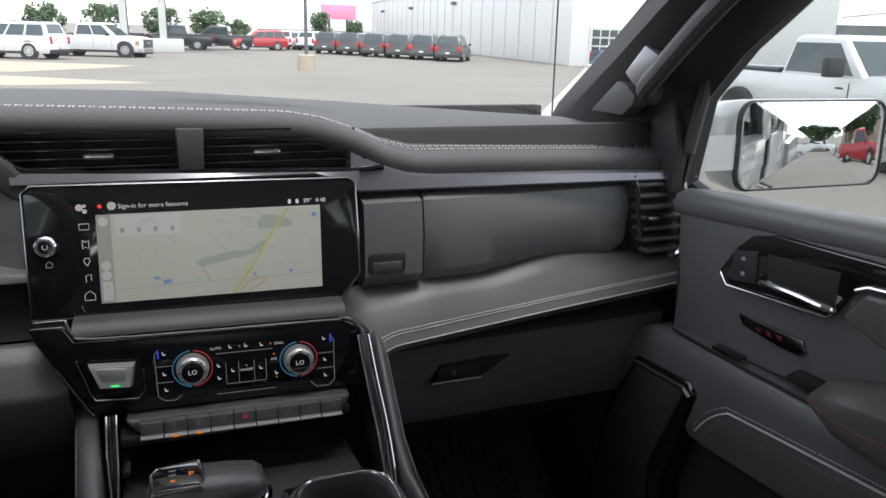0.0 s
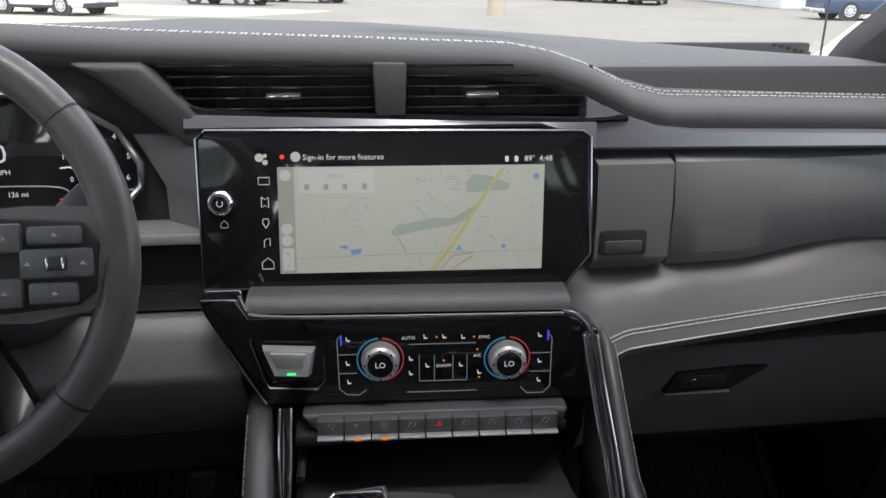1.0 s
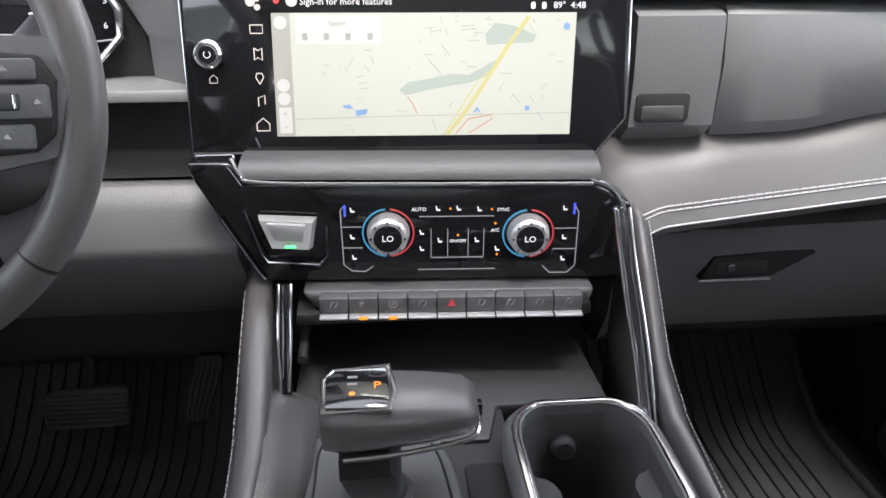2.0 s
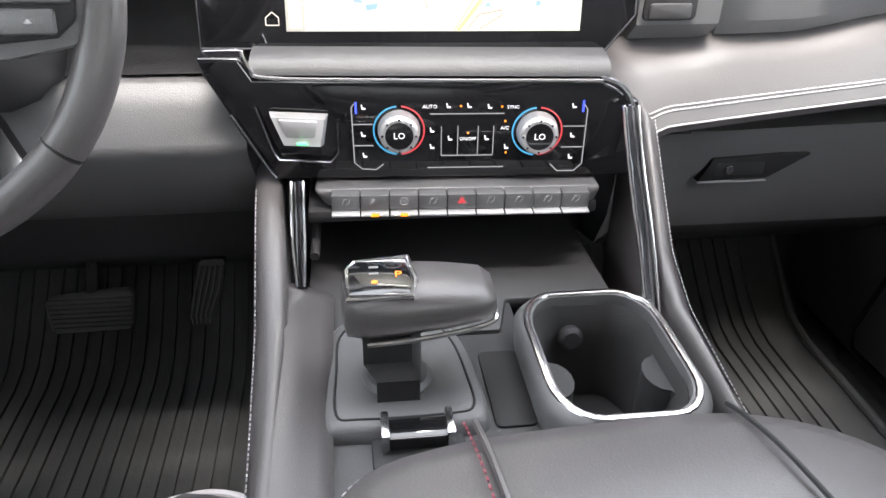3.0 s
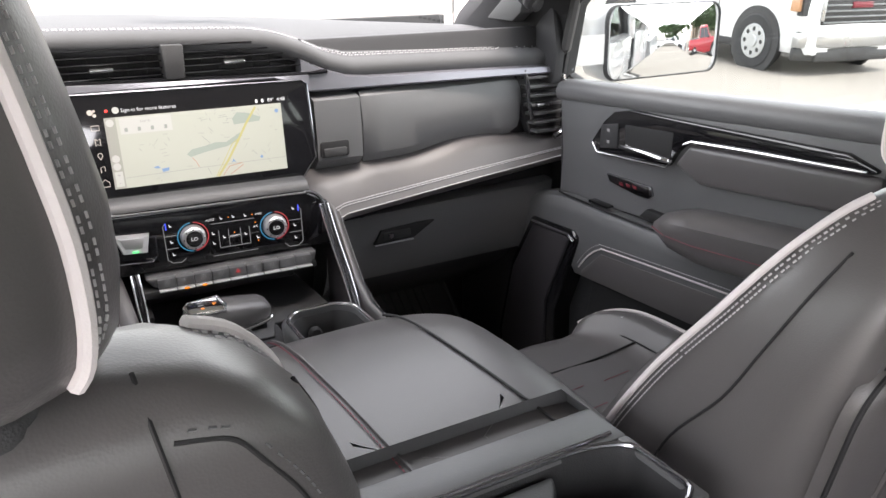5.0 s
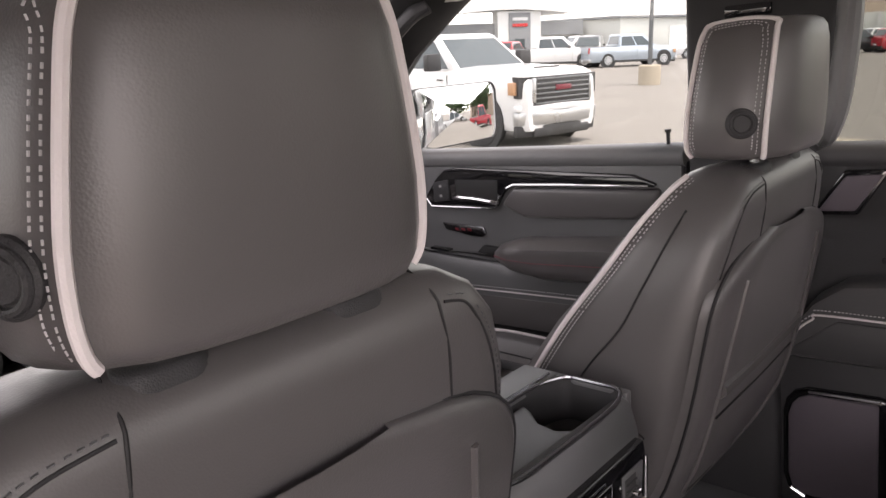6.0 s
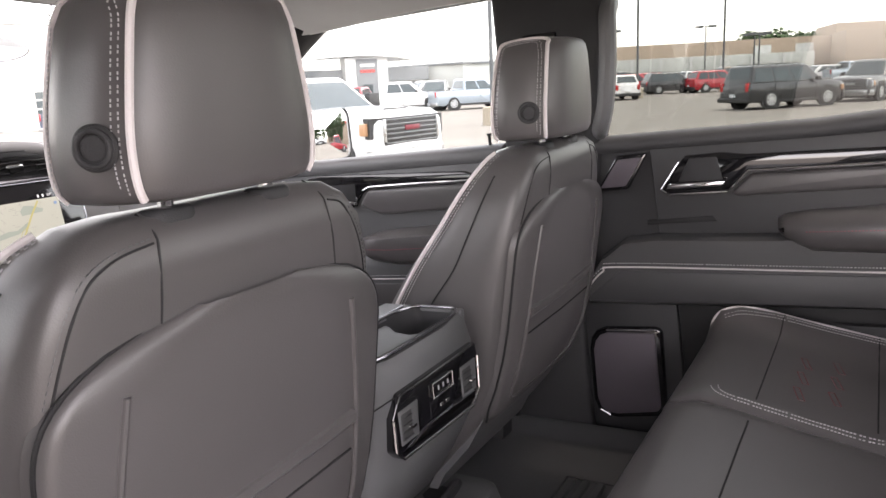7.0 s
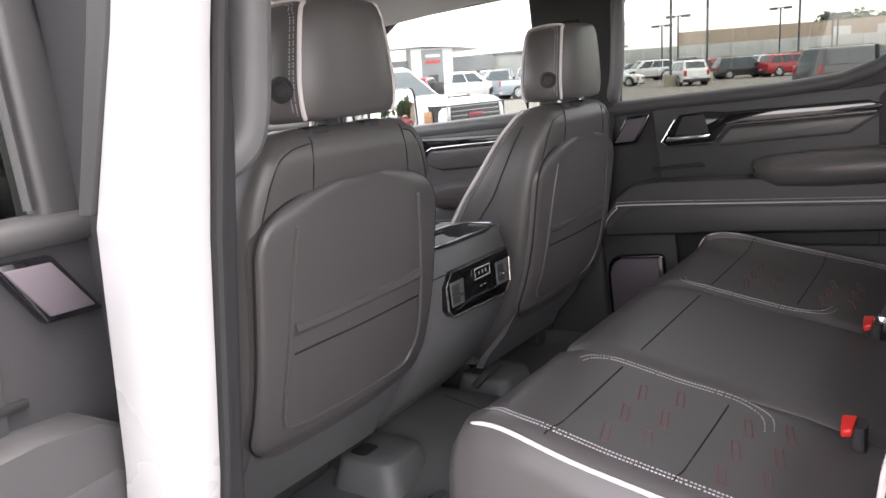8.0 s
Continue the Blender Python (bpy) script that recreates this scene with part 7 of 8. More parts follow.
        part("stitching", stitches([(xx + 0.014 * (1 if xx < 0.5 * (x0 + x1) else -1), -0.903, 1.22), (xx + 0.014 * (1 if xx < 0.5 * (x0 + x1) else -1), -0.919, 1.34), (xx + 0.014 * (1 if xx < 0.5 * (x0 + x1) else -1), -0.947, 1.46)], 0.006, 0.001), THREAD, bk, smooth=False)
part("base", box((-0.50, -1.10, 0.90), (0.72, -0.48, 1.06), 0.015), HARD, bench)
RED = material("red buckle plastic", (0.55, 0.02, 0.015), 0.4)
TOP = 1.240
for x, y in ((-0.209, -0.850), (0.250, -0.828)):
    bk = thing("belt_buckle", "black seat-belt buckle with a red release", "buckle", group="belt buckles")
    part("body", loft([[(x + 0.012 + u * 0.017, y - 0.018 + v * 0.010, z) for u, v in rounded(2, 2, 0.6, 3)] for z in (TOP - 0.03, TOP + 0.008, TOP + 0.014)]), HARD, bk)
    part("release", bevelled(loft([[(x - 0.014, y - 0.012, z - 0.006), (x + 0.014, y - 0.016, z + 0.004), (x + 0.014, y + 0.004, z + 0.002), (x - 0.014, y + 0.002, z - 0.010)] for z in (TOP + 0.010, TOP + 0.022)]), 0.003), RED, bk, "red release")
belt = thing("seat_belt", "dark grey seat-belt webbing on the bench", "belt")
part("webbing", loft([[(x - 0.012, y, z), (x + 0.012, y + 0.02, z)] for x, y, z in ((0.280, -0.85, 1.21), (0.290, -0.90, 1.34), (0.305, -0.935, 1.50), (0.315, -1.00, 1.66))] , closed=False), RUBBER, belt)
part("tongue", box((0.265, -0.862, 1.225), (0.293, -0.845, 1.262), 0.004), CHROME, belt)
# rear floor: moulded mat over the tunnel
solo("floor_step", box((-0.742, -1.25, 0.895), (0.742, 0.16, 0.972), 0.006), CARPET, "black carpeted raised floor before the bench", "floor", kind="structure")


def rear_floor_z(x, y):
    hump = math.exp(-((x - 0.03) / 0.19) ** 4)
    return 0.980 + 0.062 * hump + (0.02 if abs(x) > 0.70 else 0)


mat = thing("floor_mat", "black moulded rubber mat across the rear footwell", "floor mat", group="floor mats")
part("sheet", loft([[(x, y, rear_floor_z(x, y)) for x in np.linspace(-0.74, 0.74, 61)] for y in (-0.46, -0.30, -0.15, -0.02, 0.15)], closed=False), MATRUBBER, mat, sharp=70)
for x0 in (-0.40, 0.30):
    for k in range(6):
        part("rib", box((x0, -0.31 + 0.032 * k, 0.978), (x0 + 0.20, -0.294 + 0.032 * k, 0.990), 0.003), MATRUBBER, mat)
    part("block_edge", tube([(x0 - 0.012, -0.325, 0.982), (x0 - 0.012, -0.125, 0.982), (x0 + 0.212, -0.125, 0.982), (x0 + 0.212, -0.325, 0.982)], 0.004, 6, closed=True), MATRUBBER, mat)
part("crease", tube([(0.10, 0.06, 1.040), (0.07, -0.04, 1.0415), (0.03, -0.15, 1.0415)], 0.0025, 6), RUBBER, mat)
for x in (-0.19, 0.28):
    part("boss", loft([[(x + a * f, 0.02 + c * f, z) for a, c in rounded(0.15, 0.17, 0.04, 5)] for f, z in ((1.15, 0.975), (1.0, 1.000), (0.88, 1.040), (0.80, 1.046), (0.4, 1.046))]), MATRUBBER, mat, "moulded collar round the seat foot", sharp=60)
    # No opening here: a near-black patch paints the hole's shade.
    part("foot_hole", prism([(x - 0.022 + a, 0.045 + c) for a, c in rounded(0.05, 0.045, 0.012, 4)], "z", 1.045, 1.0475, 0), SEAMSHADE, mat)
loop = solo("floor_bracket", tube(smooth_line([(0.20, 0.03, 1.030), (0.21, 0.0, 1.062), (0.28, 0.01, 1.062), (0.29, 0.04, 1.030)], 5), 0.010, 8), HARD, "small black bracket under the console", "bracket")
solo("door_sill", box((-0.90, -1.05, 0.86), (-0.745, -0.12, 0.915), 0.012), HARD, "black sill plate of the open doorway", "sill", kind="structure")
solo("door_sill", box((-0.90, -0.11, 0.86), (-0.745, 1.1, 0.915), 0.012), HARD, "black sill plate under the driver's door", "sill", kind="structure")
solo("door_sill", box((0.745, -1.05, 0.86), (0.90, 1.1, 0.915), 0.012), HARD, "black sill plate under the doors", "sill", kind="structure")
solo("kick_panel", prism([(0.91, 0.90), (1.46, 0.90), (1.46, 1.74), (1.10, 1.70), (0.91, 1.64)], "x", 0.855, 0.885, 0.01), HARD, "black kick panel beside the footwell", "trim", kind="structure")
solo("kick_panel", mirrored(prism([(0.91, 0.90), (1.46, 0.90), (1.46, 1.74), (1.10, 1.70), (0.91, 1.64)], "x", 0.855, 0.885, 0.01)), HARD, "black kick panel beside the footwell", "trim", kind="structure")

# ---- the rest of the truck's own body: bed, wings and wheels ----
own = thing("pickup_bed", "white pickup bed and lower body of the truck itself", "truck")
for side in (1, -1):
    rings = [[(side * 0.90, y, z0), (side * 0.93, y, z0 + 0.1), (side * 0.93, y, 1.30), (side * 0.90, y, 1.52), (side * 0.80, y, 1.53), (side * 0.80, y, z0)] for y, z0 in ((-1.40, 0.72), (-1.85, 0.72), (-1.95, 0.98), (-2.40, 1.12), (-2.85, 0.98), (-2.95, 0.74), (-3.55, 0.74))]
    part("bed_side", loft(rings), WHITEPAINT, own, "white bed side", sharp=40)
    rings = [[(side * 0.80, y, z0), (side * 0.93, y, z0), (side * 0.95, y, z0 + 0.2), (side * 0.93, y, 1.50), (side * 0.80, y, 1.62)] for y, z0 in ((1.32, 0.70), (1.50, 0.72), (1.60, 1.0), (2.05, 1.14), (2.50, 1.0), (2.60, 0.74), (3.00, 0.74))]
    part("front_wing", loft(rings), WHITEPAINT, own, "white front wing", sharp=40)
    part("sill_panel", box((side * 0.86 - 0.06, -1.40, 0.66), (side * 0.86 + 0.06, 1.34, 0.86), 0.02), WHITEPAINT, own)
part("tailgate", box((-0.80, -3.56, 0.76), (0.80, -3.49, 1.52), 0.02), WHITEPAINT, own, "white tailgate")
part("bed_floor", box((-0.80, -3.50, 0.92), (0.80, -1.40, 0.97), 0.01), HARD, own)
part("chassis", box((-0.55, -3.4, 0.62), (0.55, 2.95, 0.84), 0.03), HARD, own, "dark underbody")
part("front_end", box((-0.84, 2.92, 0.66), (0.84, 3.06, 1.58), 0.04), HARD, own, "dark front end")
for side in (1, -1):
    for y, rise in ((2.05, 0.065), (-2.40, -0.168)):
        wheel = part("wheel", disc((side * 0.66, y, 0.42), (side, 0, 0), 0.42, 0.26, 32, 0.03), RUBBER, own, "black tyre")
        wheel.location.z = rise  # follows the pitch of the parked truck
        part("rim", disc((side * 0.915, y, 0.42), (side, 0, 0), 0.26, 0.012, 24, 0.004), DARKCHROME, wheel, "dark alloy rim")


# ---- the car park ----
LEVEL = Matrix.Identity(4)
ground = solo("ground", loft([[(-3000, -3000, 0), (3000, -3000, 0)], [(-3000, 3000, 0), (3000, 3000, 0)]], closed=False), ASPHALT, "worn grey asphalt car park", "ground", kind="structure", at=LEVEL)


def flat(outline, z, name, mat, label):
    bm = bmesh.new()
    bm.faces.new([bm.verts.new((x, y, z)) for x, y in outline])
    return solo(name, bm, mat, label, "pavement", kind="structure", at=LEVEL)


flat([(6.0, 3.5), (7.3, 5.4), (11.4, 5.3), (14.4, 4.4), (13.5, -1.5), (5.8, -1.5)], 0.006, "pavement", CONCRETE, "pale concrete slab in the car park")
flat([(-1.2, 19.2), (-3.5, 23.4), (-40, 34), (-40, 12), (-2.6, 16.5)], 0.006, "pavement", CONCRETE, "pale concrete strip in the car park")
flat([(0.3, 27.6), (-4.6, 31.1), (-40, 45), (-40, 37), (-3.9, 26.4)], 0.007, "pavement", CONCRETE, "pale concrete strip in the car park")
flat([(-4.8, 33.6), (-1.5, 37.4), (-0.5, 39.5), (-14, 47), (-40, 60), (-40, 46)], 0.008, "pavement", CONCRETE, "pale concrete strip in the car park")

BLUEPAINT = material("dark blue car paint", (0.03, 0.055, 0.10), 0.3, vary=0.1, coat=0.6)
BLACKPAINT = material("black car paint", (0.018, 0.019, 0.022), 0.3, vary=0.1, coat=0.6)
REDPAINT = material("red car paint", (0.36, 0.02, 0.03), 0.3, vary=0.1, coat=0.6)
SILVERPAINT = material("silver-blue car paint", (0.33, 0.38, 0.43), 0.3, metal=0.4, vary=0.08, coat=0.6)
GREYPAINT = material("grey car paint", (0.12, 0.125, 0.13), 0.3, metal=0.3, vary=0.1, coat=0.6)
AUTOGLASS = material("dark vehicle glass", (0.03, 0.045, 0.05), 0.08, vary=0.2, coat=0.3)
OFFWHITE = material("white vehicle paint", (0.60, 0.60, 0.60), 0.3, vary=0.04, coat=0.6, patch=1.0)
BROWNPAINT = material("brown car paint", (0.16, 0.115, 0.085), 0.3, metal=0.3, vary=0.1, coat=0.6)
TYRE = material("tyre rubber", (0.025, 0.025, 0.026), 0.85, size=60, bump=0.3, vary=0.2)
RIM = material("wheel silver", (0.45, 0.46, 0.47), 0.35, metal=0.8, vary=0.1)
TAIL = material("tail lamp red", (0.45, 0.02, 0.02), 0.25, vary=0.1)
LAMP = material("headlamp clear", (0.55, 0.57, 0.60), 0.15, vary=0.1)
AMBER = material("amber reflector", (0.40, 0.22, 0.12), 0.3)
BUMPER = material("bright bumper", (0.40, 0.405, 0.41), 0.28, metal=0.8, vary=0.1)
TRIMBLACK = material("black vehicle trim", (0.02, 0.02, 0.021), 0.55, vary=0.2)

SHAPES = {
    # length, width, wheelbase, belt, roof, wheel radius, rear overhang, cabin stations (rear base, rear top, front top, front base), bonnet height
    "suv": (4.75, 1.90, 2.85, 1.02, 1.70, 0.36, 0.95, (0.12, 0.50, 2.75, 3.55), 1.02),
    "large_suv": (5.3, 2.05, 3.07, 1.15, 1.90, 0.42, 1.15, (0.12, 0.35, 3.25, 4.0), 1.14),
    "sedan": (4.8, 1.84, 2.8, 0.92, 1.45, 0.34, 1.05, (0.85, 1.45, 2.75, 3.65), 0.90),
    "pickup": (5.9, 2.06, 3.74, 1.20, 1.94, 0.42, 1.18, (1.95, 2.10, 3.62, 4.45), 1.20),
    "heavy_pickup": (6.3, 2.10, 4.0, 1.35, 2.05, 0.44, 1.28, (2.35, 2.42, 3.70, 4.55), 1.42),
}


def quad_panel(a, b, c, d, inset, out, thick=0.01):
    """A thin panel inside the four-sided face a b c d, lifted along out."""
    m = bmesh.new()
    pt = lambda u, v: (Vector(a) * (1 - u) + Vector(b) * u) * (1 - v) + (Vector(d) * (1 - u) + Vector(c) * u) * v
    o = Vector(out).normalized()
    u0, u1, v0, v1 = inset
    ring = [pt(u0, v0), pt(u1, v0), pt(u1, v1), pt(u0, v1)]
    lo, hi = [m.verts.new(p - o * thick) for p in ring], [m.verts.new(p + o * 0.006) for p in ring]
    m.faces.new(hi)
    m.faces.new(lo)
    for k in range(4):
        m.faces.new((lo[k], lo[(k + 1) % 4], hi[(k + 1) % 4], hi[k]))
    return m


def vehicle(kind, paint, label, category, at, heading, group=""):
    """heading: degrees, counter-clockwise, of the vehicle's nose from the x axis."""
    L, Wd, WB, belt, roof, r, tail, (c0, c1, c2, c3), hood = SHAPES[kind]
    name = {"suv": "suv", "large_suv": "suv", "sedan": "sedan", "pickup": "pickup_truck", "heavy_pickup": "pickup_truck"}[kind]
    root = thing(name, label, category, group=group, at=Matrix.Translation((at[0], at[1], 0)) @ Matrix.Rotation(radians(heading), 4, "Z") @ Matrix.Translation((-L / 2, 0, 0)))
    w, zb = Wd / 2, r * 0.75
    is_truck = "pickup" in kind
    rings = []
    for x, f, zt in ((0.0, 0.90, belt * 0.90 if not is_truck else belt), (0.06, 0.97, belt), (0.5, 1.0, belt), (c3 - 0.3, 1.0, belt), (c3, 1.0, belt * 0.5 + hood * 0.5), (c3 + 0.1, 0.99, hood), (L - 0.35, 0.96, hood - 0.05), (L - 0.08, 0.90, hood - 0.14), (L, 0.82, hood - 0.25)):
        ww = w * f
        rings.append([(x, -ww * 0.94, zb), (x, -ww, zb + 0.12), (x, -ww, zt - 0.28), (x, -ww * 0.985, zt - 0.10), (x, -ww * 0.93, zt), (x, -ww * 0.5, zt + 0.025), (x, ww * 0.5, zt + 0.025), (x, ww * 0.93, zt), (x, ww * 0.985, zt - 0.10), (x, ww, zt - 0.28), (x, ww, zb + 0.12), (x, ww * 0.94, zb)])
    body = part("body", bevelled(loft(rings), 0.0), paint, root, sharp=38)
    lo = [(c0, w * 0.92), (c3, w * 0.92), (c3, -w * 0.92), (c0, -w * 0.92)]
    hi = [(c1, w * 0.74), (c2, w * 0.74), (c2, -w * 0.74), (c1, -w * 0.74)]
    zr = roof - 0.05
    rings = [[(x, y, belt - 0.02) for x, y in lo], [(x, y, zr) for x, y in hi], [(0.5 * (c1 + c2) + (x - 0.5 * (c1 + c2)) * 0.90, y * 0.86, roof) for x, y in hi]]
    part("cabin", bevelled(loft(rings), 0.06, 3, 25), paint, root, sharp=40)
    A = [Vector((x, y, belt)) for x, y in lo]
    B = [Vector((x, y, zr)) for x, y in hi]
    part("windscreen", quad_panel(A[1], A[2], B[2], B[1], (0.06, 0.94, 0.06, 0.92), (1, 0, 0.6)), AUTOGLASS, root, "dark glass")
    part("rear_window", quad_panel(A[3], A[0], B[0], B[3], (0.10, 0.90, 0.25 if not is_truck else 0.2, 0.90), (-1, 0, 0.3)), AUTOGLASS, root, "dark glass")
    n = 1 if kind == "heavy_pickup" else (2 if is_truck or kind == "sedan" else 3)
    for sgn, (p, q, t, u) in ((1, (A[0], A[1], B[1], B[0])), (-1, (A[3], A[2], B[2], B[3]))):
        for k in range(n):
            g0, g1 = 0.05 + 0.86 * k / n, 0.05 + 0.86 * (k + 1) / n - 0.03
            part("side_window", quad_panel(p, q, t, u, (g0, g1, 0.08, 0.86), (0, sgn, 0.3)), AUTOGLASS, root, "dark glass")
            xd = c0 + (c3 - c0) * g1
            part("door_handle", box((xd - 0.30, sgn * w * 0.985 - 0.02, belt - 0.17), (xd - 0.12, sgn * w * 0.985 + 0.02, belt - 0.14), 0.006), TRIMBLACK if kind == "heavy_pickup" else paint, root)
            part("door_gap", box((xd + 0.02, sgn * w * 1.0 - 0.012, zb + 0.10), (xd + 0.03, sgn * w * 1.0 + 0.001, belt - 0.06), 0), TRIMBLACK, root, smooth=False)
        part("sill_trim", box((tail + r, sgn * w * 0.97 - 0.03, zb - 0.03), (tail + WB - r, sgn * w * 0.97 + 0.03, zb + 0.10), 0.01), TRIMBLACK, root)
        mirror = part("door_mirror", box((c3 - 0.55, sgn * (w + 0.03) - 0.02 if sgn > 0 else sgn * (w + 0.03) - (0.30 if kind == "heavy_pickup" else 0.16), belt + 0.02), (c3 - 0.38, sgn * (w + 0.03) + (0.30 if kind == "heavy_pickup" else 0.16) if sgn > 0 else sgn * (w + 0.03) + 0.02, belt + (0.34 if kind == "heavy_pickup" else 0.18)), 0.03), TRIMBLACK, root)
        part("tail_lamp", box((-0.015, sgn * w * 0.80 - 0.10, belt - 0.35), (0.06, sgn * w * 0.80 + 0.10, belt - 0.02 if is_truck else belt + 0.02), 0.02), TAIL, root, "red tail lamp")
        part("headlamp", loft([[(L - 0.30, sgn * w * 0.90, z0), (L - 0.10, sgn * w * 0.70, z0), (L + 0.016, sgn * w * 0.70, z0), (L - 0.13, sgn * w * 0.955, z0)] for z0 in (hood - 0.48, hood - 0.19)]), LAMP, root, "clear headlamp")
        part("side_lamp", box((L - 0.34, sgn * w * 0.95 - 0.05, hood - 0.46), (L - 0.16, sgn * w * 0.95 + 0.015, hood - 0.24), 0.01), AMBER, root, "amber lamp")
        for x in (tail, tail + WB):
            dual = kind == "heavy_pickup"
            part("wheel_arch", disc((x, sgn * (w * 0.995 - 0.05), r * 1.02), (0, sgn, 0), r * 1.24, 0.054, 28), TRIMBLACK, root)
            if dual and x == tail:
                part("rear_fender", loft([[(x + rr * math.cos(a), sgn * (w - 0.02 + o), r + rr * math.sin(a)) for a in np.linspace(0.0, math.pi, 14)] + [(x - rr + 0.05, sgn * (w - 0.02 + o), r), (x + rr - 0.05, sgn * (w - 0.02 + o), r)] for rr, o in ((r * 1.35, 0.0), (r * 1.34, 0.12), (r * 1.25, 0.16))]), TRIMBLACK, root)
            wheel = part("wheel", disc((x, sgn * (w - 0.23), r), (0, sgn, 0), r, 0.245, 28, 0.03), TYRE, root, "black tyre")
            rim = part("rim", disc((x, sgn * (w + 0.012), r), (0, sgn, 0), r * 0.62, 0.012, 24, 0.004), RIM, wheel, "silver rim")
            part("hub", disc((x, sgn * (w + 0.022), r), (0, sgn, 0), r * 0.22, 0.02, 16, 0.006), RIM, wheel)
            for a in np.linspace(0, 2 * math.pi, 9)[:-1]:
                part("rim_hole", disc((x + r * 0.43 * math.cos(a), sgn * (w + 0.0195), r + r * 0.43 * math.sin(a)), (0, sgn, 0), r * 0.085, 0.006, 8), TRIMBLACK, wheel)
    gw, g0, g1 = (w * 0.72, hood - 0.66, hood - 0.15) if is_truck else (w * 0.56, hood - 0.42, hood - 0.20)
    part("grille", box((L - 0.10, -gw, g0), (L + 0.012, gw, g1), 0.03), TRIMBLACK, root, "black grille")
    count = 6 if is_truck else 2
    for k in range(count):
        z = g0 + (g1 - g0) * (k + 0.5) / count
        part("grille_bar", box((L - 0.02, -gw * 0.93, z - 0.014), (L + 0.026, gw * 0.93, z + 0.014), 0.006), GREYPAINT, root)
    heavy = kind == "heavy_pickup"
    part("grille_emblem", box((L, -0.20, 0.5 * (g0 + g1)), (L + 0.036, 0.20, 0.5 * (g0 + g1) + 0.09), 0.008), bpy.data.materials["dull red enamel"] if heavy else BUMPER, root, "red bar emblem" if heavy else "")
    top = hood - 0.64 if is_truck else hood - 0.46
    bands = [("front_bumper", zb + 0.10 if heavy else zb - 0.02, top - 0.12 if heavy else top, 0.06, BUMPER if is_truck else paint, "bright bumper" if is_truck else "")]
    if heavy:
        bands += [("bumper_top", top - 0.11, top, 0.03, paint, "white band over the bumper"), ("lower_bumper", zb - 0.10, zb + 0.095, 0.02, TRIMBLACK, "dark lower bumper")]
    for nm, z0, z1, out, mat, word in bands:
        part(nm, bevelled(loft([[(L - 0.22, y, z0), (L + out - 0.16 * abs(y / w) ** 3, y, z0), (L + out + 0.01 - 0.16 * abs(y / w) ** 3, y, z1), (L - 0.22, y, z1)] for y in [w * f for f in (-0.98, -0.8, -0.6, 0, 0.6, 0.8, 0.98)]]), 0.02), mat, root, word)
    part("air_dam", box((L - 0.20, -w * 0.7, zb - 0.12), (L + 0.01, w * 0.7, zb + 0.05), 0.03), TRIMBLACK, root)
    if heavy:
        for sgn in (1, -1):
            part("lamp_surround", loft([[(L - 0.32, sgn * w * 0.925, z0), (L - 0.10, sgn * w * 0.66, z0), (L + 0.008, sgn * w * 0.66, z0), (L - 0.10, sgn * w * 0.965, z0)] for z0 in (hood - 0.52, hood - 0.15)]), TRIMBLACK, root, "dark lamp surround")
            part("chrome_post", box((L - 0.08, sgn * w * 0.70 - 0.035, hood - 0.60), (L + 0.034, sgn * w * 0.70 + 0.035, hood - 0.17), 0.02), BUMPER, root, "bright post beside the grille")
    part("rear_bumper", box((-0.10, -w * 0.95, zb), (0.10, w * 0.95, zb + 0.20), 0.03), BUMPER if is_truck else TRIMBLACK, root)
    part("number_plate", box((-0.112, -0.15, zb + 0.24 if not is_truck else zb + 0.03), (-0.02, 0.15, zb + 0.36 if not is_truck else zb + 0.16), 0.004), LAMP, root)
    if is_truck:
        part("bed_opening", box((0.10, -w * 0.80, belt - 0.2), (c0 - 0.06, w * 0.80, belt + 0.034), 0.01), TRIMBLACK, root, "dark open bed")
        part("tailgate_line", box((-0.004, -w * 0.72, belt - 0.42), (0.004, w * 0.72, belt - 0.40), 0), TRIMBLACK, root, smooth=False)
    else:
        for sgn in (1, -1):
            part("roof_rail", tube([(c1 + 0.25, sgn * w * 0.66, roof - 0.01), (c1 + 0.4, sgn * w * 0.66, roof + 0.035), (c2 - 0.5, sgn * w * 0.66, roof + 0.035), (c2 - 0.3, sgn * w * 0.66, roof - 0.01)], 0.018, 6), TRIMBLACK, root)
    if kind == "heavy_pickup":
        part("bonnet_scoop", box((L - 0.42, -0.32, hood - 0.05), (L - 0.36, 0.32, hood + 0.002), 0.012), TRIMBLACK, root)
        part("cargo_cover", box((0.15, -w * 0.9, belt), (c0 - 0.10, w * 0.9, belt + 0.10), 0.03), AUTOGLASS, root)
    return root


ALIKE = "parked dark suvs"
# across the drive: a heavy white pickup, nose towards the cab
vehicle("heavy_pickup", OFFWHITE, "white heavy pickup truck with dual rear wheels, parked outside", "truck", (11.77, 10.05), -100)
first = vehicle("suv", BLACKPAINT, "black suv parked in a row beside the white building", "suv", (14.6, 63.2), 58, group=ALIKE)
for x, y, h in ((15.8, 60.8, 60), (17.0, 57.6, 57), (18.1, 55.2, 60), (19.2, 53.0, 58), (20.2, 50.6, 59)):
    copy_thing(first, Matrix.Translation((x, y, 0)) @ Matrix.Rotation(radians(h), 4, "Z") @ Matrix.Translation((-4.75 / 2, 0, 0)))
vehicle("suv", REDPAINT, "red compact suv parked across the lot", "suv", (9.3, 69.2), 184)
vehicle("suv", OFFWHITE, "white suv parked behind the red one", "suv", (12.9, 73.7), 60)
vehicle("suv", OFFWHITE, "white suv at the end of the dark row", "suv", (14.8, 72.4), 58)
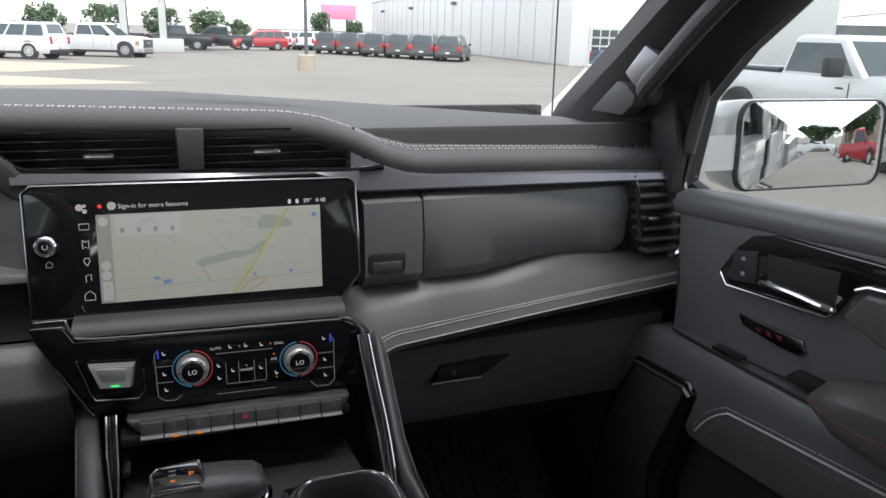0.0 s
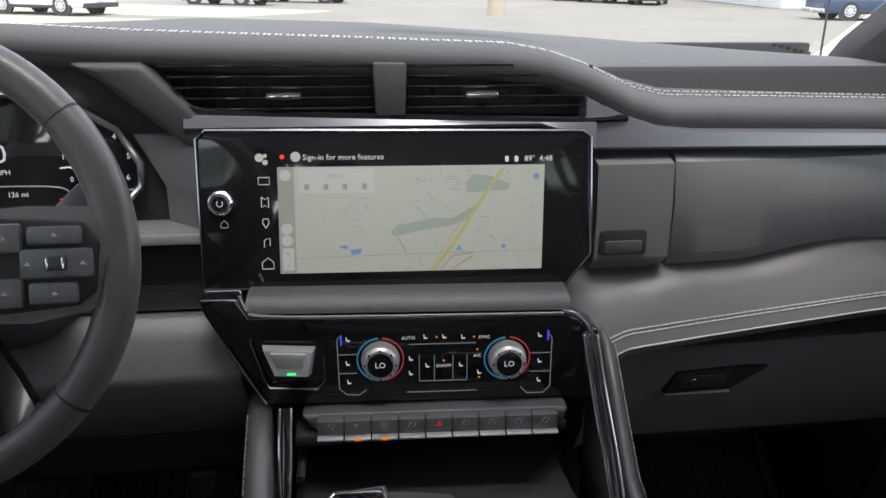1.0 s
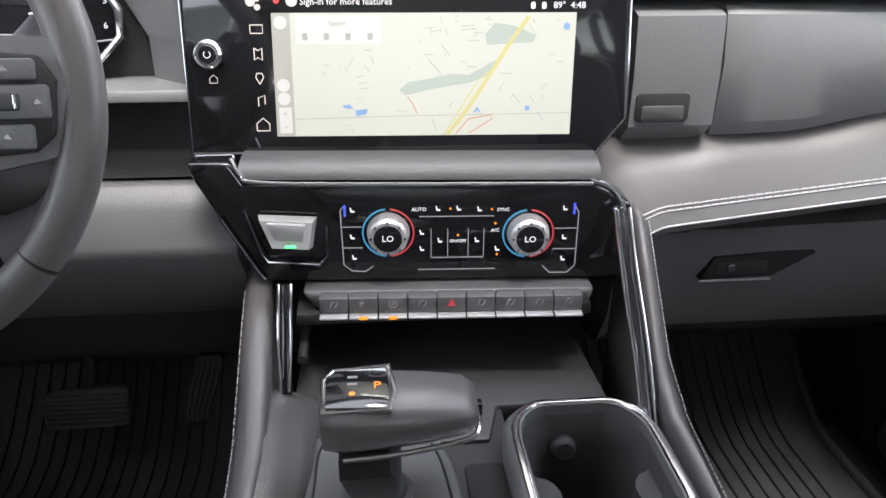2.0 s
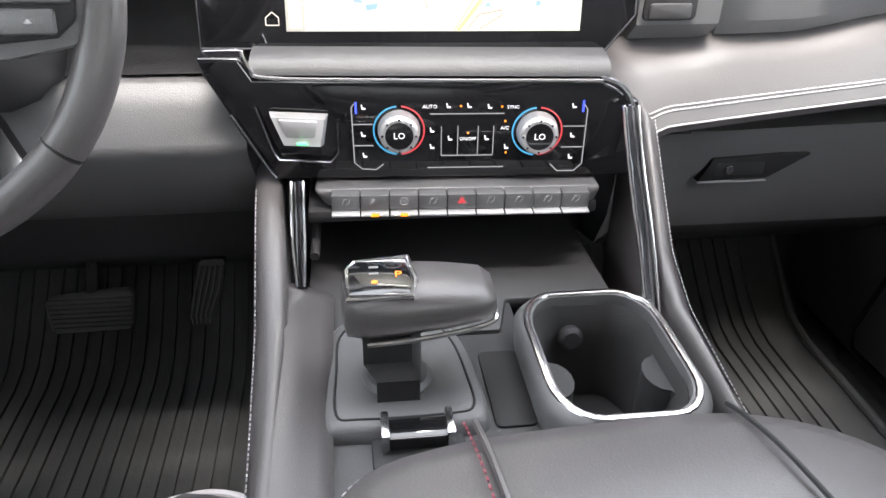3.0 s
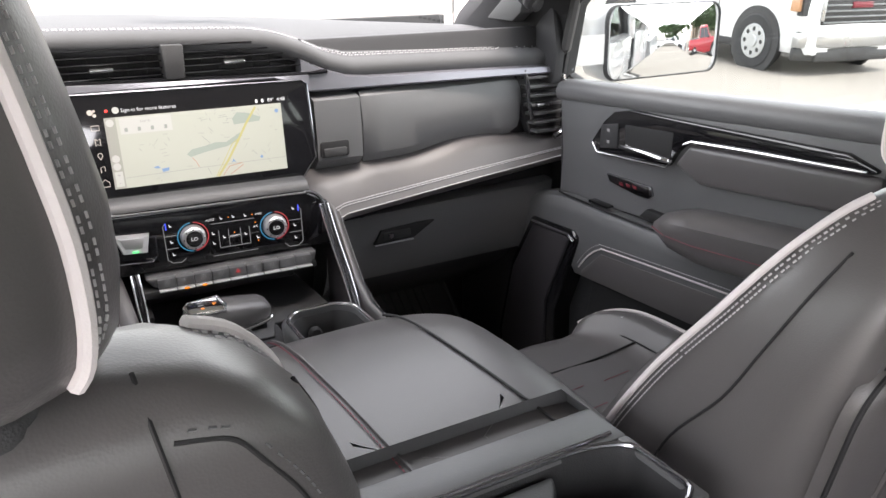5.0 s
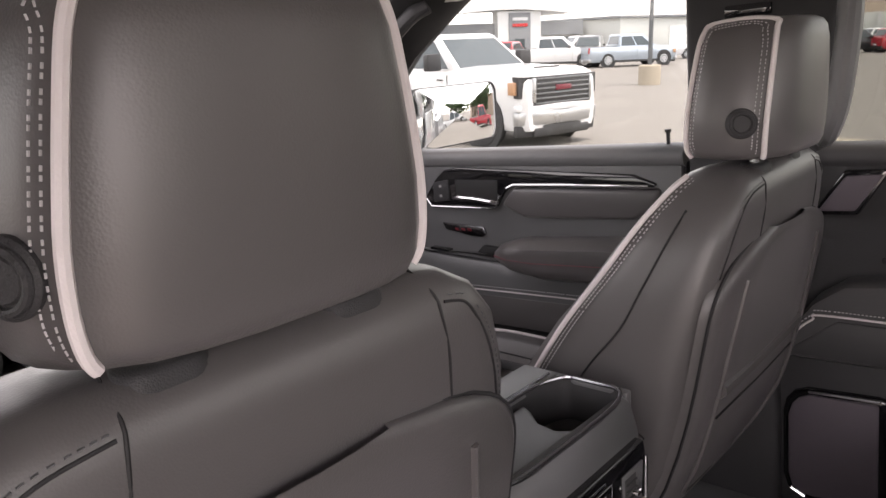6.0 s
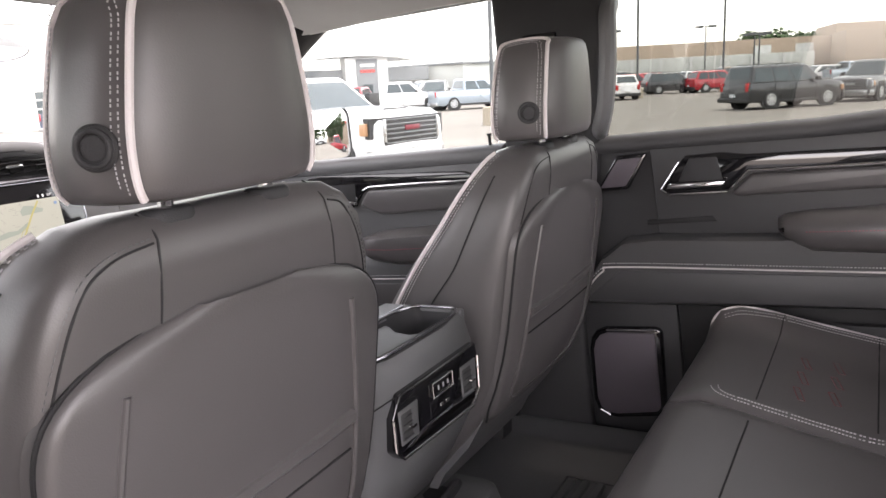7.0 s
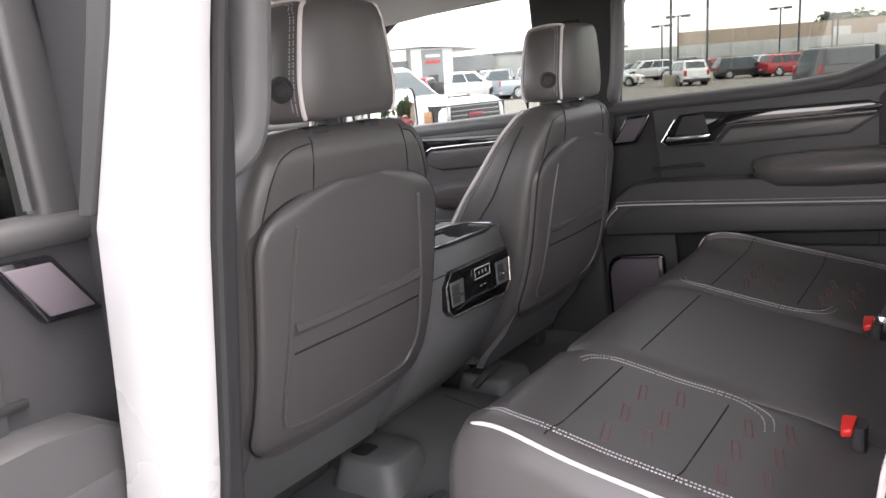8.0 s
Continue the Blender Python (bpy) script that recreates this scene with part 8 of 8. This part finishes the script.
vehicle("large_suv", OFFWHITE, "white full-size suv by the canopy posts", "suv", (-6.6, 46.5), 155)
vehicle("pickup", OFFWHITE, "white pickup truck parked by the canopy posts", "truck", (-2.6, 50.5), -22)
vehicle("large_suv", OFFWHITE, "white full-size suv near the concrete strip", "suv", (-12.6, 36.0), 155)
dark = vehicle("pickup", BLACKPAINT, "black pickup truck beyond the canopy", "truck", (-2.7, 66.8), 170, group="far black pickups")
for x, y, h in ((2.4, 67.0, 168), (6.0, 69.7, 165)):
    copy_thing(dark, Matrix.Translation((x, y, 0)) @ Matrix.Rotation(radians(h), 4, "Z") @ Matrix.Translation((-5.9 / 2, 0, 0)))
vehicle("pickup", BLUEPAINT, "dark blue pickup truck near the service doors", "truck", (24.4, 33.6), -8)
vehicle("pickup", SILVERPAINT, "silver-blue pickup truck standing across the side lot", "truck", (43.6, 22.6), -35)
vehicle("pickup", OFFWHITE, "white pickup truck in the side lot", "truck", (41.4, 26.6), -60)
vehicle("suv", REDPAINT, "red suv parked before the showroom", "suv", (49.7, 36.0), 20)
vehicle("large_suv", GREYPAINT, "grey suv in the side lot", "suv", (50.0, 29.0), 205)
vehicle("pickup", OFFWHITE, "white pickup truck parked behind the others", "truck", (52.8, 31.4), 150)
vehicle("suv", OFFWHITE, "small white suv standing by a lamp pole", "suv", (52.5, 15.6), 35)
vehicle("sedan", OFFWHITE, "white sedan at the lot's edge", "sedan", (56.0, 22.4), -80)
vehicle("large_suv", BLACKPAINT, "black suv standing alone in the lot", "suv", (36.9, 3.2), -42)
vehicle("suv", BLACKPAINT, "black crossover in the far row", "suv", (63.2, 14.3), -55, group="far row")
vehicle("suv", REDPAINT, "red crossover in the far row", "suv", (63.9, 10.9), -50, group="far row")
vehicle("suv", BLUEPAINT, "blue crossover in the far row", "suv", (66.6, 8.4), -30, group="far row")
vehicle("suv", REDPAINT, "red crossover beside a lamp pole in the far row", "suv", (66.3, 18.2), -60, group="far row")
vehicle("large_suv", OFFWHITE, "white minivan in the far row", "suv", (69.6, 24.6), 130, group="far row")
# a fuller row of mixed vehicles behind them
for k, (shape, paint, word) in enumerate((("suv", GREYPAINT, "grey suv"), ("sedan", SILVERPAINT, "silver sedan"), ("pickup", BLACKPAINT, "black pickup truck"), ("suv", REDPAINT, "red suv"), ("sedan", SILVERPAINT, "pale blue sedan"), ("suv", OFFWHITE, "white suv"), ("pickup", BROWNPAINT, "brown pickup truck"), ("suv", REDPAINT, "red suv"), ("large_suv", GREYPAINT, "grey full-size suv"), ("suv", OFFWHITE, "white suv"), ("pickup", SILVERPAINT, "silver pickup truck"), ("suv", BLUEPAINT, "blue suv"), ("sedan", REDPAINT, "red sedan"), ("suv", OFFWHITE, "white suv"))):
    vehicle(shape, paint, word + " parked in the back row of the lot", "truck" if shape == "pickup" else "sedan" if shape == "sedan" else "suv", (78.5 + 0.35 * (k % 3) + 0.55 * k, 29.5 - 2.75 * k), -48 if k % 3 else 128, group="back row")
vehicle("pickup", GREYPAINT, "grey pickup truck parked far across the lot", "truck", (43.0, -0.4), 160)
vehicle("suv", REDPAINT, "red suv parked far across the lot", "suv", (63.7, -1.5), 10)
# behind the cab, seen only in the outside mirror
vehicle("pickup", REDPAINT, "red pickup truck seen in the door mirror", "truck", (8.5, -15.0), 10)
vehicle("pickup", OFFWHITE, "white pickup truck seen in the door mirror", "truck", (2.5, -17.5), 20)

# ---- lamp poles ----
STEEL = material("weathered pole steel", (0.10, 0.105, 0.11), 0.5, metal=0.4, vary=0.25)


def lamp_pole(x, y, h, label, heads=2, base=True):
    root = thing("lamp_pole", label, "lamp pole", group="car park lamp poles", at=Matrix.Translation((x, y, 0)))
    if base:
        part("concrete_base", disc((0, 0, 0), (0, 0, 1), 0.42, 0.75, 24, 0.04), CONCRETE, root, "pale concrete base")
    part("pole", tube([(0, 0, 0.3 if base else 0.0), (0, 0, h)], 0.085, 10), STEEL, root)
    part("cross_arm", tube([(0, -0.9, h), (0, 0.9, h)], 0.05, 8), STEEL, root)
    for s in (1, -1)[:heads]:
        part("lamp_head", loft([[(-0.25 * f, s * 0.35, h + z), (0.25 * f, s * 0.35, h + z), (0.25 * f, s * 1.15, h + z), (-0.25 * f, s * 1.15, h + z)] for f, z in ((0.9, -0.16), (1.0, -0.10), (0.8, 0.08))]), STEEL, root, "box lamp head")
    return root


for x, y, h in ((7.0, 36.2, 8.5), (27.3, 13.1, 9.0), (51.2, 16.2, 8.3), (53.8, 14.5, 8.0), (67.9, 11.1, 8.0), (92.2, 17.3, 6.6), (85.4, 10.6, 5.2), (88.5, 11.5, 5.2)):
    lamp_pole(x, y, h, "grey twin-headed car park lamp pole on a concrete base")
for x, y, h in ((75.1, 23.3, 5.9), (77.8, 31.0, 5.8), (86.0, 28.6, 5.6)):
    lamp_pole(x, y, h, "thin far lamp pole at the lot's edge", base=False)

# ---- buildings ----
WALLWHITE = material("white metal cladding", (0.56, 0.565, 0.56), 0.6, size=40, vary=0.05, patch=0.3)
WALLGREY = material("grey facade panels", (0.16, 0.17, 0.18), 0.5, vary=0.15, patch=0.5)
WALLTAN = material("tan brick wall", (0.36, 0.28, 0.22), 0.85, size=12, vary=0.18, patch=0.3)
WALLPALE = material("pale block wall", (0.46, 0.47, 0.45), 0.85, size=8, vary=0.1, patch=0.2)
ROOFRED = material("red metal roof", (0.40, 0.07, 0.06), 0.6, vary=0.1)
SIGNPINK = material("pink billboard", (0.62, 0.22, 0.34), 0.6, vary=0.2, patch=1.5)

def nearer(f):
    """Draws a plan in towards the cab, whole."""
    return Matrix.Translation((-0.1, -0.2, 0)) @ Matrix.Diagonal((f, f, f, 1)) @ Matrix.Translation((0.1, 0.2, 0))


hall = thing("service_building", "long white metal-clad service building with roller doors", "building", at=nearer(1.0))
part("wall", prism([(26.0, 44.5), (36.0, 42.0), (44.0, 40.0), (60.0, 120.0), (36.0, 128.0)], "z", 0, 6.3, 0.05), WALLWHITE, hall)
part("roof_edge", prism([(25.9, 44.4), (36.0, 41.9), (44.1, 39.9), (60.1, 120.1), (35.9, 128.1)], "z", 6.3, 6.55, 0.03), WALLPALE, hall)
def facing(a, b, u0, u1, z0, z1, out=0.06):
    """A thin slab on the upright wall from a to b, between fractions u0 and u1 of it."""
    A, B = Vector((*a, 0)), Vector((*b, 0))
    d = (B - A)
    nrm = Vector((d.y, -d.x, 0)).normalized()
    p, q = A + d * u0, A + d * u1
    return loft([[p + Vector((0, 0, z)), q + Vector((0, 0, z)), q + nrm * out + Vector((0, 0, z)), p + nrm * out + Vector((0, 0, z))] for z in (z0, z1)])


for k, u in enumerate((0.12, 0.55)):
    door = part("roller_door", facing((26.0, 44.5), (36.0, 42.0), u, u + 0.32, 0.05, 2.5), WALLPALE, hall, "panelled roller door")
    for i in range(5):
        for j in range(4):
            part("pane", facing((26.0, 44.5), (36.0, 42.0), u + 0.02 + 0.058 * i, u + 0.068 + 0.058 * i, 0.30 + 0.54 * j, 0.72 + 0.54 * j, 0.09), AUTOGLASS, door, "glazed pane")
for u in np.linspace(0.04, 0.96, 24):
    part("cladding_rib", facing((36.0, 128.0), (26.0, 44.5), u, u + 0.0015, 0.1, 6.25, 0.05), WALLPALE, hall, smooth=False)
for u in (0.15, 0.4, 0.65, 0.9):
    part("wall_lamp", facing((36.0, 128.0), (26.0, 44.5), u, u + 0.006, 4.6, 4.9, 0.5), STEEL, hall)

show = thing("showroom", "grey and white showroom with a tall entrance portal", "building", at=nearer(1.25) @ Matrix.Diagonal((1, 1, 0.62, 1)))
part("wall", prism([(36.5, 41.5), (52.0, 31.0), (60.0, 42.0), (44.0, 54.0)], "z", 0, 4.0, 0.05), WALLWHITE, show)
F0, F1 = (36.5, 41.5), (52.0, 31.0)
part("fascia", facing(F0, F1, 0.0, 1.0, 2.7, 4.3, 0.5), WALLGREY, show, "dark grey fascia")
bars = part("fascia_sign", facing(F0, F1, 0.02, 0.025, 3.2, 3.8, 0.56), WALLWHITE, show, "plain white sign bars")
for k in range(7):
    part("sign_bar", facing(F0, F1, 0.03 + 0.03 * k, 0.05 + 0.03 * k, 3.2, 3.8, 0.56), WALLWHITE, bars)
for k in range(12):
    if k not in (8, 9):
        part("window", facing(F0, F1, 0.01 + 0.082 * k, 0.075 + 0.082 * k, 0.3, 2.5, 0.10), AUTOGLASS, show, "tall showroom glass")
portal = part("portal", facing(F0, F1, 0.62, 0.80, 0, 5.6, 1.2), WALLWHITE, show, "white entrance portal")
part("portal_face", facing(F0, F1, 0.665, 0.755, 0.2, 5.4, 1.26), WALLGREY, portal, "grey portal face")
part("portal_door", facing(F0, F1, 0.69, 0.73, 0.2, 2.4, 1.30), AUTOGLASS, portal)
for z, m in ((4.5, WALLWHITE), (3.8, TAIL)):
    part("portal_sign", facing(F0, F1, 0.68, 0.742, z, z + 0.35, 1.32), m, portal)
rings = []
for u in np.linspace(0.40, 0.92, 12):
    A, B = Vector((*F0, 0)), Vector((*F1, 0))
    p = A + (B - A) * u
    nrm = Vector(((B - A).y, -(B - A).x, 0)).normalized()
    z = 5.75 - 9.0 * (u - 0.66) ** 2
    rings.append([p - nrm * 4 + Vector((0, 0, z)), p + nrm * 1.6 + Vector((0, 0, z)), p + nrm * 1.6 + Vector((0, 0, z + 0.18)), p - nrm * 4 + Vector((0, 0, z + 0.18))])
part("curved_roof", loft(rings), WALLWHITE, show, "shallow curved roof")
side_hall = thing("garage_building", "low pale workshop beside the lot", "building", at=nearer(1.0) @ Matrix.Diagonal((1, 1, 0.8, 1)))
part("wall", prism([(64.0, 34.0), (78.0, 30.0), (82.0, 42.0), (68.0, 46.0)], "z", 0, 4.2, 0.05), WALLPALE, side_hall)
part("roof", prism([(63.6, 33.8), (78.2, 29.6), (82.4, 42.2), (67.8, 46.4)], "z", 4.2, 4.5, 0.03), WALLGREY, side_hall)
part("roller_door", facing((64.0, 34.0), (78.0, 30.0), 0.45, 0.62, 0.1, 3.2), WALLWHITE, side_hall)
mall = thing("shopping_centre", "long tan and pale shopping centre beyond the lot", "building", at=nearer(0.85))
part("long_wall", prism([(112, 52), (124, 8), (140, 12), (128, 56)], "z", 0, 4.0, 0.05), WALLPALE, mall)
part("upper_storey", prism([(128, 40), (138, -10), (165, -6), (150, 46)], "z", 0, 6.4, 0.05), WALLTAN, mall, "tan upper storey")
part("gable", prism([(136, 6), (142, -14), (160, -10), (152, 10)], "z", 0, 8.2, 0.05), WALLTAN, mall)
part("end_block", prism([(122, 4), (130, -26), (150, -20), (142, 8)], "z", 0, 6.6, 0.05), WALLTAN, mall)
for k in range(10):
    part("pilaster", facing((112, 52), (124, 8), 0.05 + 0.095 * k, 0.058 + 0.095 * k, 0, 4.0, 0.3), WALLWHITE, mall)
for k in range(3):
    part("arch_panel", facing((128, 40), (138, -10), 0.45 + 0.12 * k, 0.50 + 0.12 * k, 3.6, 5.4, 0.3), WALLWHITE, mall)
barn = thing("far_shed", "far shed with a red metal roof", "building", at=nearer(0.8))
part("wall", prism([(116, 66), (120, 54), (132, 58), (128, 70)], "z", 0, 3.6, 0.05), WALLPALE, barn)
part("roof", loft([[(114, 67, 3.6), (119, 53, 3.6), (124, 55, 5.2), (120, 68, 5.2)], [(114, 67, 3.75), (119, 53, 3.75), (124, 55, 5.35), (120, 68, 5.35)]]), ROOFRED, barn, "red metal roof")
# canopy posts on a pale plinth, a billboard and a sign pylon
canopy = thing("canopy", "pale plinth with two tall canopy posts", "canopy", at=nearer(1.0))
part("plinth", box((-2.4, 59.0, 0), (2.6, 60.6, 0.95), 0.04), WALLPALE, canopy)
for x in (-1.35, 1.25):
    part("post", box((x - 0.24, 59.5, 0.9), (x + 0.24, 60.0, 6.5), 0.03), WALLPALE, canopy)
    part("post_edge", box((x + 0.24, 59.5, 0.9), (x + 0.32, 60.0, 6.5), 0.01), STEEL, canopy)
part("beam", box((-4.0, 58.5, 6.5), (6.0, 62.5, 7.2), 0.05), WALLWHITE, canopy)
board = thing("billboard", "pink roadside billboard on posts", "billboard", at=Matrix.Translation((-25.5, -62.0, -3.2)))
part("panel", box((54.9, 199.0, 6.8), (61.3, 199.4, 9.4), 0.05), SIGNPINK, board, "pink printed panel")
for x in (56.5, 59.7):
    part("post", tube([(x, 199.6, 3.2), (x, 199.6, 9)], 0.25, 8), STEEL, board)
pylon = thing("sign_pylon", "tall white pylon with a blue sign", "sign", at=nearer(0.81) @ Matrix.Translation((-2.2, 0, -2.0)))
part("post", box((20.6, 145.0, 2.0), (21.6, 145.8, 9.5), 0.05), WALLWHITE, pylon)
part("sign", box((18.6, 144.8, 9.5), (23.2, 146.0, 11.4), 0.08), BLUEPAINT, pylon, "blue sign box")

# ---- trees ----
BARK = material("grey-brown bark", (0.10, 0.075, 0.055), 0.9, size=20, bump=0.6, vary=0.3)
LEAF = material("green leaves", (0.045, 0.080, 0.032), 0.7, size=30, vary=0.45, patch=0.6, rand=0.3)


def tree(x, y, h, spread, seed):
    rng = random.Random(seed)
    root = thing("tree", "leafy green tree with an uneven crown", "tree", group="trees beyond the lot", at=Matrix.Translation((x, y, 0)))
    part("trunk", loft([[(r * math.cos(a), r * math.sin(a), z) for a in np.linspace(0, 2 * math.pi, 9)[:-1]] for r, z in ((0.045 * h, 0), (0.03 * h, 0.15 * h), (0.022 * h, 0.4 * h), (0.010 * h, 0.7 * h))]), BARK, root)
    limbs = bmesh.new()
    for k in range(6):
        a = rng.uniform(0, 6.28)
        tube([(0, 0, (0.25 + 0.06 * k) * h), (0.3 * spread * math.cos(a), 0.3 * spread * math.sin(a), (0.42 + 0.06 * k) * h), (0.6 * spread * math.cos(a), 0.6 * spread * math.sin(a), (0.5 + 0.07 * k) * h)], 0.010 * h, 5, bm=limbs)
    part("limbs", limbs, BARK, root)
    verts, faces = [], []
    for c in range(46):
        a, rr = rng.uniform(0, 6.28), spread * math.sqrt(rng.random()) * 0.9
        zc = h * (0.30 + 0.62 * rng.random())
        rr *= math.sqrt(max(0.15, 1 - ((zc / h - 0.55) / 0.48) ** 2))
        cx, cy, s = rr * math.cos(a), rr * math.sin(a), rng.uniform(0.10, 0.2) * h
        for k in range(46):
            d = Vector((rng.gauss(0, 1), rng.gauss(0, 1), rng.gauss(0, 0.8))).normalized() * s * rng.uniform(0.55, 1.0)
            p = Vector((cx, cy, zc)) + d
            u = Vector((rng.gauss(0, 1), rng.gauss(0, 1), rng.gauss(0, 0.6))).normalized()
            v = u.orthogonal().normalized()
            l = rng.uniform(0.03, 0.06) * h
            n = len(verts)
            verts += [p - u * l, p + v * l * 0.6, p + u * l, p - v * l * 0.6]
            faces.append((n, n + 1, n + 2, n + 3))
    me = bpy.data.meshes.new("crown")
    me.from_pydata([tuple(p) for p in verts], [], faces)
    me.materials.append(LEAF)
    ob = new("crown", me)
    ob.parent = root
    return root


for k, (x, y, h, s) in enumerate(((117.9, 14.8, 6.6, 4.0), (123.2, 12.2, 6.8, 3.8), (128.5, 8.5, 6.6, 4.4), (87.3, 36.2, 4.1, 1.9), (30.1, 116.0, 3.4, 1.2), (22.9, 107.4, 4.2, 1.2), (11.9, 109.2, 2.9, 1.7), (7.4, 99.1, 4.0, 2.4), (1.9, 94.2, 3.8, 2.4), (-3.9, 92.0, 3.9, 2.6), (-9.7, 92.0, 3.8, 2.6), (12.0, -34.0, 8.0, 4.5), (4.0, -36.0, 7.5, 3.5), (20.0, -34.0, 7.0, 4.0))):
    tree(x, y, h, s, 30 + k)
red_hut = thing("brick_building", "low red-brown building behind the lot", "building", at=LEVEL)
part("wall", box((14, -46, 0), (30, -38, 4.0), 0.05), WALLTAN, red_hut)
part("roof", box((13.5, -46.5, 4.0), (30.5, -37.5, 4.6), 0.1), ROOFRED, red_hut)

# small printed marks at the windscreen's lower corner
for k in range(6):
    solo("screen_mark", box((0.700 + 0.014 * k, 1.4235, 1.774 - 0.003 * k), (0.709 + 0.014 * k, 1.4245, 1.780 - 0.003 * k), 0), SEAMSHADE, "small dark printed mark on the glass", "mark", group="windscreen marks")

# radio aerial on the wing and the sticker at the screen's corner
solo("aerial", tube([(0.86, 1.52, 1.62), (0.865, 1.515, 2.1), (0.87, 1.51, 2.62)], 0.0022, 6), HARD, "thin black radio aerial on the wing", "aerial")
